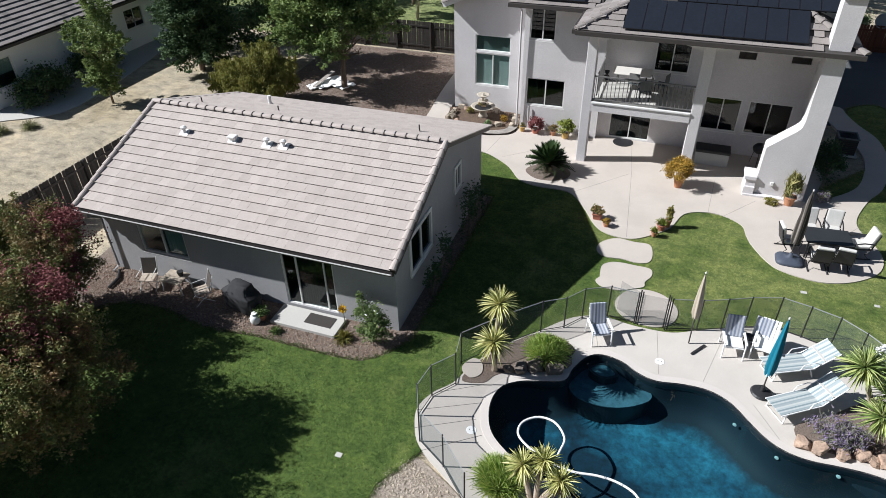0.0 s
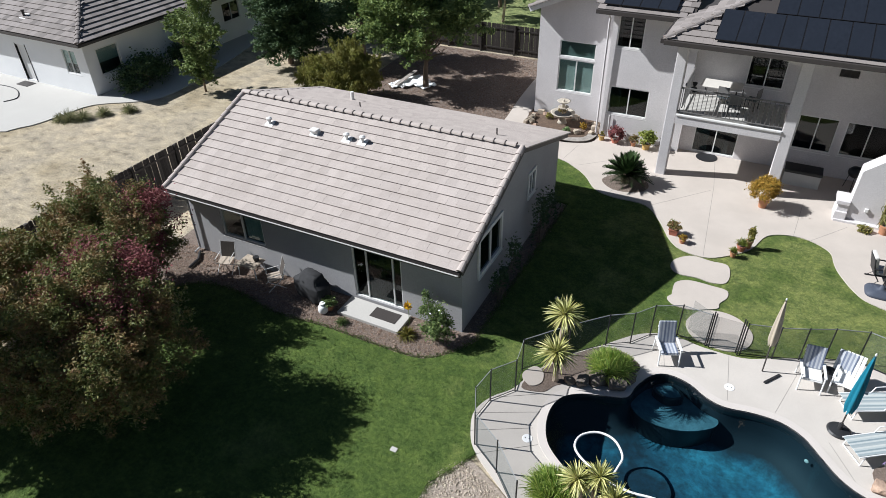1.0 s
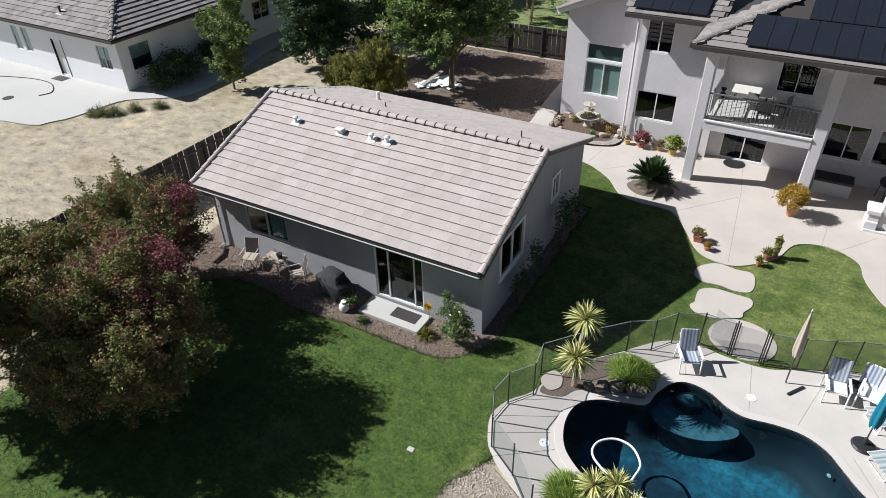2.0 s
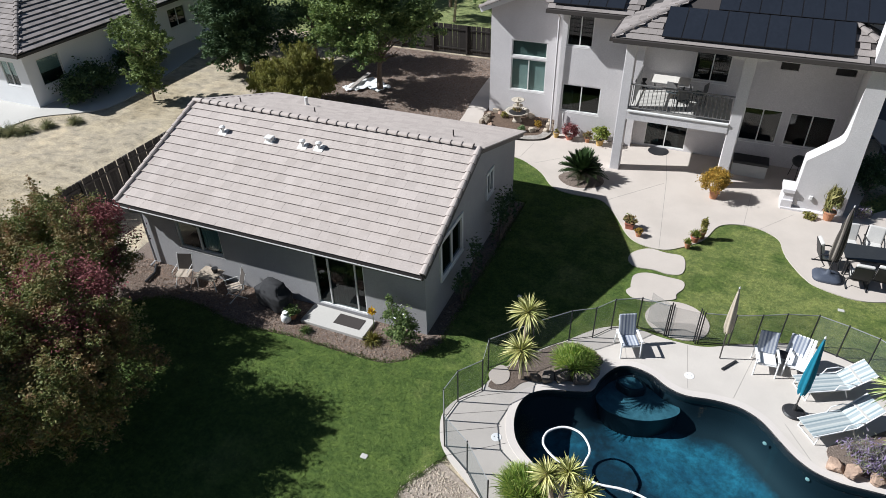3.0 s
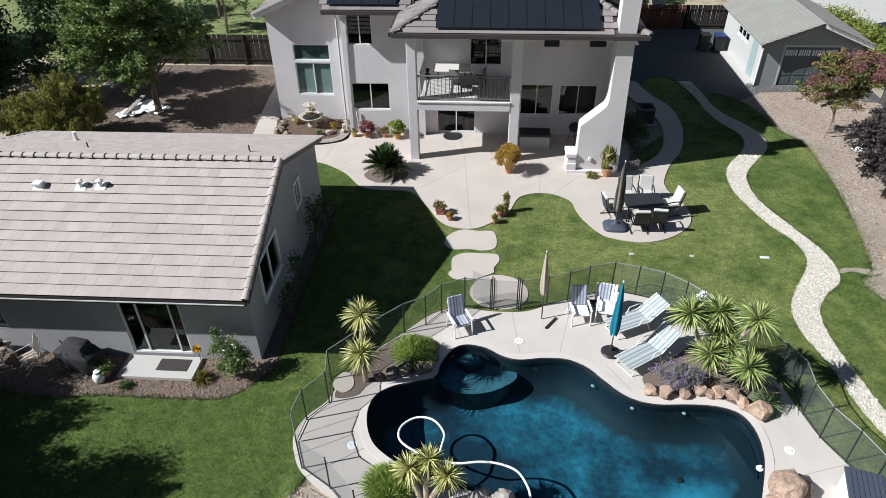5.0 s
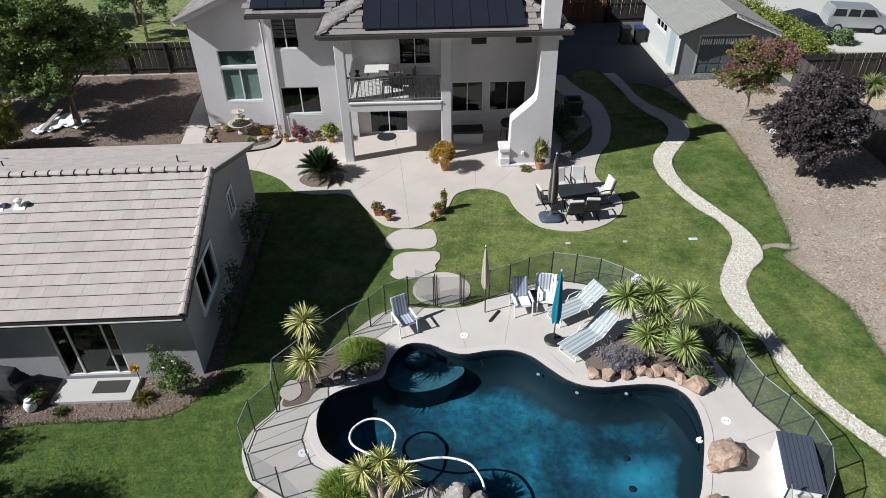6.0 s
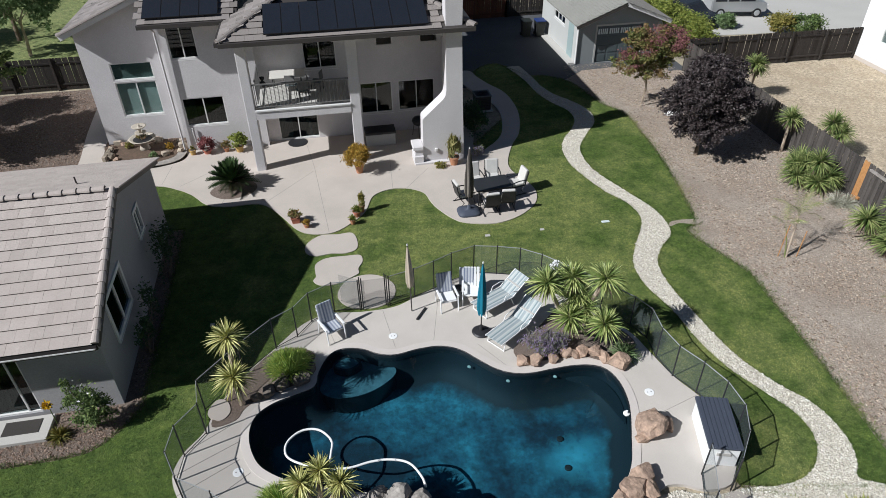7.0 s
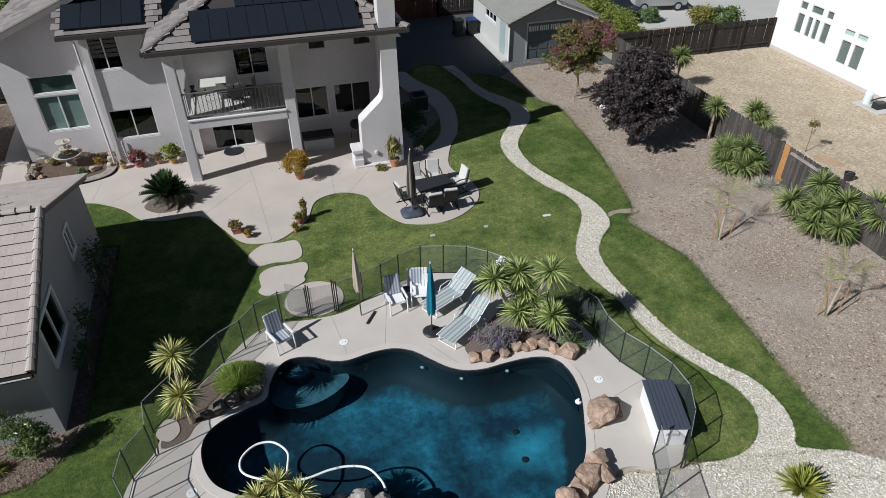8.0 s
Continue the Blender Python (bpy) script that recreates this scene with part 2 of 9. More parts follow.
def pool_plaster():
    """Blue-black plaster: mottled, with a pool of sunlight painted round the floor drains."""
    m, n, l, b = shader("dark_pool_plaster")
    co = texco(n)
    broad = noise_tex(n, l, co, 0.5, 4, 0.6)
    fine = noise_tex(n, l, co, 4.5, 6, 0.8)
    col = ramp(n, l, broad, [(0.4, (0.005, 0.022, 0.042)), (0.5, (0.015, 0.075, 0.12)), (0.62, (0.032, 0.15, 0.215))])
    # sunlit spot near the drains, painted as a paler blue
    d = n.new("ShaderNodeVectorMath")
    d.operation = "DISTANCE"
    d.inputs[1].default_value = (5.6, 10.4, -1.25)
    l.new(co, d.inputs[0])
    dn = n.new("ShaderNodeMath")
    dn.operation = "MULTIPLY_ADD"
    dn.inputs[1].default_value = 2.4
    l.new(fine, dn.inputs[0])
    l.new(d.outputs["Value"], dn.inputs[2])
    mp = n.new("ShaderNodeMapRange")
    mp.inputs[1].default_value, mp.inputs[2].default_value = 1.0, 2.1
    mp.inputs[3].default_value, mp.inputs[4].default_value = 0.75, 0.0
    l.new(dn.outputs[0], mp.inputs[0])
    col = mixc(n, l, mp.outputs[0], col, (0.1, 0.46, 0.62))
    tone = ramp(n, l, fine, [(0.36, (0.5,) * 3), (0.64, (1.25,) * 3)])
    col = mixc(n, l, 1.0, col, tone, "MULTIPLY")
    # wall and cove shade put into the colour, ending raggedly on the floor
    sep, shade_line, edge = n.new("ShaderNodeSeparateXYZ"), n.new("ShaderNodeMath"), n.new("ShaderNodeMapRange")
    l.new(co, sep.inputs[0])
    shade_line.operation = "MULTIPLY_ADD"
    shade_line.inputs[1].default_value = 0.22
    l.new(noise_tex(n, l, co, 1.6, 5, 0.7), shade_line.inputs[0])
    l.new(sep.outputs[2], shade_line.inputs[2])
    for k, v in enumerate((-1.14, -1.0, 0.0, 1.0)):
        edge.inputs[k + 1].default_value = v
    l.new(shade_line.outputs[0], edge.inputs[0])
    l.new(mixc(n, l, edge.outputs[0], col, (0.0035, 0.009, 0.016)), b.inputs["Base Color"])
    b.inputs["Roughness"].default_value = 0.8
    return m


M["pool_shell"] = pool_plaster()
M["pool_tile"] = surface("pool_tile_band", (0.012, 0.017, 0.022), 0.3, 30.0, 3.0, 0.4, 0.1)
M["water"] = see_through("pool_water", (0.62, 0.86, 0.9), 0.015, 1.33, 1.0, wave=0.10)
M["pool_step"] = surface("pale_step_plaster", (0.08, 0.138, 0.168), 0.45, 4.5, 1.6, 0.8, 0.05, tint=(0.03, 0.065, 0.085))
M["rock"] = surface("red_sandstone", (0.38, 0.265, 0.195), 0.5, 7.0, 2.6, 0.9, 0.8, tint=(0.2, 0.15, 0.12), dist=0.03)
M["wood_fence"] = surface("weathered_board", (0.03, 0.025, 0.022), 0.35, 14.0, 1.5, 0.9, 0.4, tint=(0.045, 0.038, 0.034), piece=0.3)
M["wood_grey"] = surface("grey_board", (0.072, 0.063, 0.057), 0.3, 14.0, 1.5, 0.9, 0.4, tint=(0.06, 0.053, 0.048), piece=0.3)
M["wood_red"] = surface("red_brown_board", (0.13, 0.05, 0.03), 0.3, 14.0, 1.5, 0.9, 0.3, tint=(0.08, 0.035, 0.025), piece=0.2)
M["grey_rock"] = surface("grey_rock", (0.33, 0.3, 0.27), 0.35, 7.0, 2.6, 0.9, 0.8, tint=(0.2, 0.18, 0.16), dist=0.03)
# rock with the shade of the bush above put into its colour
M["rock_shaded"] = surface("bush_shaded_rock", (0.15, 0.125, 0.105), 0.4, 7.0, 2.6, 0.9, 0.8, tint=(0.09, 0.078, 0.068), dist=0.03)
# darker tone for the butt ends of tiles and caps
M["tile_edge"] = surface("dark_tile_edge", (0.2, 0.172, 0.157), 0.2, 20.0, 1.0, 0.95, 0.1)
M["terracotta"] = surface("terracotta", (0.42, 0.2, 0.11), 0.15, 20.0, 3.0, 0.85, 0.2)
M["bark"] = surface("tree_bark", (0.2, 0.15, 0.11), 0.35, 14.0, 2.0, 0.95, 0.7, dist=0.02)
M["pale_bark"] = surface("pale_bark", (0.42, 0.34, 0.26), 0.25, 14.0, 2.0, 0.95, 0.5, dist=0.02)
M["leaf"] = island_surface("green_leaf", [(0.056, 0.094, 0.032), (0.12, 0.175, 0.058), (0.192, 0.25, 0.079), (0.08, 0.125, 0.043)], 0.6, trans=0.25, bumps=0)
M["leaf_bright"] = island_surface("bright_green_leaf", [(0.075, 0.125, 0.04), (0.16, 0.23, 0.07), (0.26, 0.32, 0.1), (0.11, 0.165, 0.052)], 0.55, trans=0.3, bumps=0)
M["leaf_dark"] = island_surface("dark_needle", [(0.04, 0.078, 0.035), (0.085, 0.135, 0.055), (0.058, 0.1, 0.04)], 0.7, trans=0.15, bumps=0)
M["leaf_olive"] = island_surface("olive_leaf", [(0.203, 0.189, 0.047), (0.297, 0.257, 0.068), (0.135, 0.149, 0.041), (0.351, 0.27, 0.081)], 0.7, trans=0.25, bumps=0)
M["leaf_grey"] = island_surface("grey_green_leaf", [(0.145, 0.217, 0.094), (0.232, 0.319, 0.145), (0.102, 0.16, 0.065)], 0.7, trans=0.25, bumps=0)
M["leaf_red"] = island_surface("rust_leaf", [(0.3, 0.16, 0.085), (0.17, 0.19, 0.06), (0.25, 0.18, 0.07), (0.14, 0.17, 0.052), (0.33, 0.17, 0.1), (0.19, 0.19, 0.062)], 0.7, trans=0.32, bumps=0)
M["leaf_myrtle"] = two_tone_leaf("myrtle_leaf", [(0.075, 0.105, 0.03), (0.16, 0.19, 0.055), (0.22, 0.225, 0.07), (0.1, 0.13, 0.04)],
                                 [(0.3, 0.16, 0.075), (0.2, 0.13, 0.055), (0.34, 0.17, 0.1), (0.24, 0.19, 0.075)], 1.3, 0.2, 0.53)
M["leaf_olive_bush"] = two_tone_leaf("olive_bush_leaf", [(0.17, 0.185, 0.04), (0.3, 0.3, 0.07), (0.115, 0.135, 0.035)], [(0.33, 0.3, 0.08), (0.2, 0.19, 0.055), (0.28, 0.27, 0.08)], 1.6, 0.3)
M["leaf_plum"] = island_surface("plum_leaf", [(0.026, 0.02, 0.021), (0.075, 0.056, 0.056), (0.042, 0.032, 0.033), (0.15, 0.128, 0.125)], 0.5, trans=0.15, bumps=0)
M["flower_pink"] = island_surface("pink_blossom", [(0.21, 0.075, 0.08), (0.27, 0.125, 0.125), (0.15, 0.065, 0.06)], 0.8, trans=0.2, bumps=0)
M["flower_red"] = island_surface("dusky_red_blossom", [(0.2, 0.055, 0.06), (0.27, 0.1, 0.1), (0.15, 0.05, 0.05)], 0.8, trans=0.2, bumps=0)
M["weed_leaf"] = island_surface("pale_weed_leaf", [(0.2, 0.22, 0.11), (0.3, 0.31, 0.17), (0.38, 0.36, 0.22)], 0.8, trans=0.25, bumps=0)
M["young_leaf"] = island_surface("young_tree_leaf", [(0.1, 0.15, 0.045), (0.17, 0.23, 0.07), (0.25, 0.3, 0.11)], 0.6, trans=0.3, bumps=0)
M["yucca"] = island_surface("yucca_blade", [(0.115, 0.185, 0.05), (0.25, 0.325, 0.095), (0.5, 0.53, 0.215), (0.15, 0.22, 0.068)], 0.4, trans=0.15, bumps=0)
M["yucca_dark"] = island_surface("green_yucca_blade", [(0.075, 0.125, 0.035), (0.16, 0.22, 0.065), (0.33, 0.36, 0.14), (0.1, 0.15, 0.045)], 0.45, trans=0.15, bumps=0)
M["yucca_pale"] = island_surface("variegated_blade", [(0.175, 0.213, 0.062), (0.45, 0.45, 0.163), (0.65, 0.613, 0.275), (0.225, 0.25, 0.088)], 0.45, trans=0.15, bumps=0)
M["cycad"] = island_surface("cycad_leaflet", [(0.02, 0.042, 0.013), (0.044, 0.077, 0.022), (0.028, 0.055, 0.018)], 0.5, trans=0.1, bumps=0)
M["agave"] = island_surface("yellow_blade", [(0.15, 0.19, 0.03), (0.36, 0.36, 0.07), (0.24, 0.27, 0.05)], 0.5, trans=0.15, bumps=0)
M["lavender"] = island_surface("lavender_spike", [(0.18, 0.21, 0.12), (0.26, 0.19, 0.34), (0.24, 0.24, 0.15), (0.33, 0.23, 0.47), (0.16, 0.19, 0.1), (0.22, 0.23, 0.14), (0.28, 0.2, 0.38)], 0.8, trans=0.15, bumps=0)
M["gold_leaf"] = island_surface("golden_leaf", [(0.405, 0.213, 0.03), (0.297, 0.2, 0.03), (0.486, 0.288, 0.05), (0.176, 0.15, 0.03)], 0.7, trans=0.2, bumps=0)
M["white_plastic"] = surface("white_resin", (0.78, 0.78, 0.77), 0.03, 20.0, 2.0, 0.45, 0.0)
M["teal"] = surface("teal_canvas", (0.008, 0.15, 0.22), 0.15, 20.0, 3.0, 0.85, 0.1)
M["clay_soil"] = surface("brown_clay_soil", (0.13, 0.088, 0.062), 0.45, 12.0, 1.5, 0.95, 0.8, tint=(0.07, 0.05, 0.038), dist=0.04)
M["tan_stone"] = surface("tan_fieldstone", (0.4, 0.335, 0.26), 0.35, 8.0, 3.0, 0.9, 0.6, tint=(0.24, 0.2, 0.16), dist=0.02)
M["new_board"] = surface("new_orange_board", (0.42, 0.21, 0.08), 0.25, 14.0, 1.5, 0.85, 0.3)
M["beige"] = surface("beige_canvas", (0.42, 0.36, 0.28), 0.15, 20.0, 3.0, 0.85, 0.1)
M["brown_cloth"] = surface("brown_striped_canvas", (0.06, 0.05, 0.043), 0.2, 20.0, 3.0, 0.85, 0.1)
M["grey_cushion"] = surface("grey_cushion", (0.54, 0.52, 0.49), 0.1, 40.0, 3.0, 0.9, 0.1)
M["dark_cloth"] = surface("black_cover", (0.03, 0.03, 0.032), 0.2, 10.0, 2.0, 0.9, 0.15)
M["navy_lid"] = surface("navy_shingle_lid", (0.06, 0.07, 0.095), 0.15, 30.0, 2.0, 0.6, 0.1)
M["bin_blue"] = surface("blue_bin", (0.02, 0.04, 0.14), 0.1, 10.0, 2.0, 0.5, 0.0)
M["bin_black"] = surface("black_bin", (0.02, 0.022, 0.02), 0.1, 10.0, 2.0, 0.5, 0.0)
M["door_dark"] = surface("garage_door_paint", (0.085, 0.105, 0.11), 0.05, 20.0, 2.0, 0.6, 0.05)
M["shed_wall"] = surface("shed_stucco", (0.44, 0.44, 0.42), 0.05, 60.0, 1.0, 0.9, 0.2)
M["shed_front"] = surface("grey_painted_stucco", (0.24, 0.26, 0.26), 0.06, 60.0, 1.0, 0.9, 0.2)
M["shed_roof"] = surface("shed_shingle", (0.25, 0.245, 0.22), 0.2, 20.0, 1.0, 0.95, 0.4, piece=0.12)
M["silver"] = surface("silver_paint", (0.5, 0.51, 0.52), 0.03, 10.0, 1.0, 0.3, 0.0, metal=0.6)
M["rubber"] = surface("tyre_rubber", (0.02, 0.02, 0.02), 0.1, 20.0, 2.0, 0.8, 0.0)


# ---- mesh helpers ----
def thing(name, at=(0, 0, 0), label="", category="", group="", kind=""):
    ob = new(name)
    ob.location = at
    ob.empty_display_size = 0.2
    return tagged(ob, label, category, group, kind)


def part(name, bm, material, parent=None, label="", smooth=False):
    """Links a bmesh (or a ready mesh) as one object under a thing or a part."""
    if isinstance(bm, bmesh.types.BMesh):
        me = bpy.data.meshes.new(name)
        bm.normal_update()
        bm.to_mesh(me)
        bm.free()
    else:
        me = bm
    if not me.materials:
        me.materials.append(M[material])
    if smooth:
        me.polygons.foreach_set("use_smooth", [True] * len(me.polygons))
    ob = new(name, me)
    if parent:
        ob.parent = parent
    return tagged(ob, label)


def setting(name, bm, material, label="", category=""):
    return tagged(part(name, bm, material), label, category, kind="structure")


def box(bm, x0, x1, y0, y1, z0, z1, bevel=0.0, m=None):
    v = [bm.verts.new((x, y, z)) for z in (z0, z1) for y in (y0, y1) for x in (x0, x1)]
    q = [(0, 2, 3, 1), (4, 5, 7, 6), (0, 1, 5, 4), (2, 6, 7, 3), (0, 4, 6, 2), (1, 3, 7, 5)]
    fs = [bm.faces.new([v[i] for i in f]) for f in q]
    if bevel:
        es = list({e for f in fs for e in f.edges})
        r = bmesh.ops.bevel(bm, geom=es, offset=bevel, segments=2, affect="EDGES", profile=0.6)
        v = list({w for f in r["faces"] for w in f.verts} | {w for w in v if w.is_valid})
    if m is not None:
        bmesh.ops.transform(bm, matrix=m, verts=[w for w in v if w.is_valid])
    return bm


def boxes(*rows, bevel=0.0):
    bm = bmesh.new()
    for r in rows:
        box(bm, *r, bevel=bevel)
    return bm


def tube(bm, pts, r0, r1=None, sides=8, cap=True):
    """A tapered round bar along points."""
    r1 = r0 if r1 is None else r1
    pts = [Vector(p) for p in pts]
    rings = []
    for i, p in enumerate(pts):
        d = (pts[min(i + 1, len(pts) - 1)] - pts[max(i - 1, 0)]).normalized()
        a = d.orthogonal().normalized() if abs(d.z) > 0.99 else d.cross(Vector((0, 0, 1))).normalized()
        b = d.cross(a)
        r = r0 + (r1 - r0) * i / (len(pts) - 1)
        rings.append([bm.verts.new(p + r * (math.cos(t) * a + math.sin(t) * b)) for t in (2 * math.pi * k / sides for k in range(sides))])
    for s, e in zip(rings, rings[1:]):
        for k in range(sides):
            bm.faces.new((s[k], s[(k + 1) % sides], e[(k + 1) % sides], e[k]))
    if cap:
        bm.faces.new(rings[0][::-1]), bm.faces.new(rings[-1])
    return bm


def lathe(bm, profile, at=(0, 0, 0), sides=18):
    """Turns a profile of (radius, height) round the upright axis."""
    x, y, z = at
    rings = [[bm.verts.new((x + r * math.cos(a), y + r * math.sin(a), z + h)) for a in (2 * math.pi * k / sides for k in range(sides))] for r, h in profile]
    for s, e in zip(rings, rings[1:]):
        for k in range(sides):
            bm.faces.new((s[k], s[(k + 1) % sides], e[(k + 1) % sides], e[k]))
    bm.faces.new(rings[0][::-1]), bm.faces.new(rings[-1])
    return bm


def spline(pts, closed=True, step=6):
    """Catmull-Rom curve through points of the plan."""
    n, out = len(pts), []
    for i in range(n if closed else n - 1):
        p = [pts[(i + k) % n] if closed else pts[min(max(i + k, 0), n - 1)] for k in (-1, 0, 1, 2)]
        for s in range(step):
            t = s / step
            out.append(tuple(0.5 * (2 * p[1][c] + (p[2][c] - p[0][c]) * t + (2 * p[0][c] - 5 * p[1][c] + 4 * p[2][c] - p[3][c]) * t * t
                                    + (3 * p[1][c] - p[0][c] - 3 * p[2][c] + p[3][c]) * t ** 3) for c in range(len(p[1]))))
    if not closed:
        out.append(tuple(pts[-1]))
    return out


def grown(loop, d):
    """The loop moved outwards (counter-clockwise loops) by d."""
    n, out = len(loop), []
    for i in range(n):
        a, b = Vector(loop[i - 1]), Vector(loop[(i + 1) % n])
        t = (b - a).normalized()
        out.append((loop[i][0] + t.y * d, loop[i][1] - t.x * d))
    return out


def ccw(loop):
    s = sum(a[0] * b[1] - b[0] * a[1] for a, b in zip(loop, loop[1:] + loop[:1]))
    return loop if s > 0 else loop[::-1]


def sheet(loops, z, depth):
    """A slab whose top lies at z: an outer loop, and holes; with upright edges depth high."""
    bm = bmesh.new()
    es = []
    for loop in loops:
        v = [bm.verts.new((*p, z)) for p in loop]
        es += [bm.edges.new((a, b)) for a, b in zip(v, v[1:] + v[:1])]
    bmesh.ops.triangle_fill(bm, use_beauty=True, edges=es)
    bm.normal_update()
    for f in bm.faces:
        if f.normal.z < 0:
            f.normal_flip()
    if depth:
        for loop in loops:
            n = len(loop)
            t = [bm.verts.new((*p, z)) for p in loop]
            u = [bm.verts.new((*p, z - depth)) for p in loop]
            for i in range(n):
                bm.faces.new((t[i], u[i], u[(i + 1) % n], t[(i + 1) % n]))
    return bm


def quads_mesh(name, V, F, material):
    me = bpy.data.meshes.new(name)
    me.from_pydata(V, [], F)
    me.materials.append(M[material])
    return me

# ---- ground, lawn, paving ----
POOL = ccw(spline([(-3.08, 11.45), (-3.12, 12.02), (-2.95, 12.5), (-2.5, 12.84), (-1.9, 13.04), (-1.38, 13.25), (-1.25, 13.77), (-0.94, 14.39), (-0.5, 14.62),
                   (0.09, 14.51), (0.58, 14.2), (1.08, 14.07), (1.78, 14.18), (2.47, 14.17), (3.03, 13.9), (3.45, 13.43), (3.86, 12.97), (4.3, 12.69),
                   (4.85, 12.58), (5.53, 12.62), (6.2, 12.63), (6.75, 12.52), (7.08, 12.26), (7.24, 11.76), (7.22, 11.15), (7.08, 10.6), (6.76, 9.8), (6.42, 9.05),
                   (5.9, 8.45), (5.2, 8.1), (4.4, 7.6), (3.4, 7.3), (2.4, 7.6), (1.75, 8.35), (1.2, 9.0), (0.3, 9.4), (-0.5, 9.6), (-1.3, 9.9), (-1.95, 10.15),
                   (-2.5, 10.5), (-2.86, 10.88)], step=4))
DECK = ccw(spline([(9.0, 8.6), (9.4, 9.4), (9.38, 10.2), (9.12, 10.97), (8.8, 11.7), (8.55, 12.8), (8.3, 13.7), (7.4, 15.1), (6.5, 16.0), (5.97, 16.75), (5.12, 17.3),
                   (4.14, 17.4), (3.1, 17.1), (2.08, 16.6), (1.28, 16.22), (0.2, 16.18), (-0.75, 16.3), (-1.65, 15.95), (-2.58, 14.92), (-3.4, 14.0), (-4.0, 13.0),
                   (-4.3, 12.15), (-4.72, 11.6), (-4.92, 10.97), (-4.76, 10.36), (-4.4, 9.8), (-3.54, 9.2), (-2.6, 8.6), (-1.0, 7.6), (1.4, 6.7), (4.0, 6.4),
                   (5.6, 7.0), (6.7, 8.2), (7.3, 8.35), (7.9, 8.08), (8.55, 8.1)], step=4))
PATIO = ccw(spline([(-7.7, 25.95), (-6.84, 25.5), (-6.14, 24.9), (-5.42, 23.95), (-4.57, 23.65), (-3.3, 23.6), (-2.55, 22.7), (-1.85, 21.45), (-1.25, 21.0), (-0.43, 20.95),
                    (0.3, 21.5), (0.87, 22.2), (1.28, 23.3), (2.02, 23.7), (2.73, 23.65), (3.36, 23.19), (3.52, 22.5), (3.68, 21.95), (4.14, 21.07), (4.65, 20.6),
                    (5.78, 20.35), (6.81, 20.69), (7.65, 21.44), (7.96, 22.3), (7.85, 23.15), (7.45, 24.2), (7.5, 25.1), (8.11, 26.62), (8.75, 27.74), (9.27, 29.5),
                    (9.44, 31.06), (9.31, 32.73), (8.72, 34.12), (8.35, 35.24), (8.1, 36.2), (7.2, 36.0), (7.4, 34.3), (7.8, 32.94), (8.23, 31.8), (8.43, 30.52), (8.27, 29.11), (7.82, 27.65), (6.95, 26.6), (6.2, 26.3), (5.9, 29.5), (-3.0, 29.5),
                    (-6.5, 29.2), (-6.75, 28.4), (-7.1, 27.95), (-8.2, 27.6), (-9.3, 27.85), (-10.2, 28.4), (-10.6, 29.5), (-10.9, 33.0), (-11.0, 38.0), (-12.2, 38.0), (-12.0, 33.0), (-11.6, 29.5), (-11.3, 27.6), (-10.0, 26.4)], step=4))
LAWN = ccw([(-17.5, -6.0), (-5.2, -6.0), (-5.0, 8.4), (-4.2, 10.0), (-3.8, 12.6), (-2.3, 14.7), (-0.7, 15.9), (1.3, 15.9), (4.1, 17.1), (5.8, 16.5), (7.9, 13.6), (8.5, 11.5),
            (8.95, 9.6), (8.8, 8.1), (9.94, 7.84)] +
           spline([(9.94, 7.84), (11.2, 7.6), (12.3, 7.4), (12.9, 7.26), (13.1, 7.7), (12.99, 8.39), (13.1, 9.65), (13.23, 10.98), (13.37, 12.65), (13.45, 13.96), (13.58, 15.5), (13.27, 16.58), (12.8, 17.86),
                   (12.75, 18.6), (13.3, 19.05), (13.69, 20.72), (14.08, 22.77), (14.4, 25.12), (14.5, 26.9), (14.6, 28.03), (14.43, 29.28), (13.87, 30.23), (13.61, 31.9), (13.33, 33.23), (12.73, 34.11), (12.14, 34.58), (11.3, 34.7), (10.75, 35.6), (10.11, 36.78),
                   (9.53, 36.98), (8.65, 36.32), (8.35, 35.24), (8.6, 34.0)], False, 4)[1:] +
           [(8.9, 32.8), (8.9, 30.0), (6.0, 26.5), (-5.0, 26.0), (-7.6, 26.3), (-8.6, 24.6), (-7.4, 22.5), (-6.05, 22.4), (-6.05, 14.0)] +
           spline([(-6.0, 13.5), (-6.35, 12.9), (-6.9, 12.25), (-7.6, 12.0), (-9.6, 11.97), (-10.7, 11.97), (-12.5, 11.8), (-14.5, 12.1), (-16.2, 11.6), (-17.5, 9.0)], False, 4))
PATH_L = spline([(10.4, 36.4), (10.75, 35.0), (10.93, 33.8), (10.98, 32.9), (11.13, 31.87), (11.45, 30.8), (11.94, 29.75), (11.9, 28.71), (11.43, 27.73), (10.79, 26.88), (10.31, 25.94), (10.15, 24.9), (10.2, 23.9), (10.72, 21.95), (11.3, 20.8), (11.42, 19.85),
                 (11.15, 19.05), (10.4, 17.9), (9.9, 16.9), (9.8, 15.75), (10.1, 14.4), (10.27, 12.8), (10.56, 11.66), (11.05, 10.66), (11.46, 9.75), (11.42, 8.9),
                 (10.83, 8.15), (9.94, 7.86), (8.9, 7.95)], False, 4)
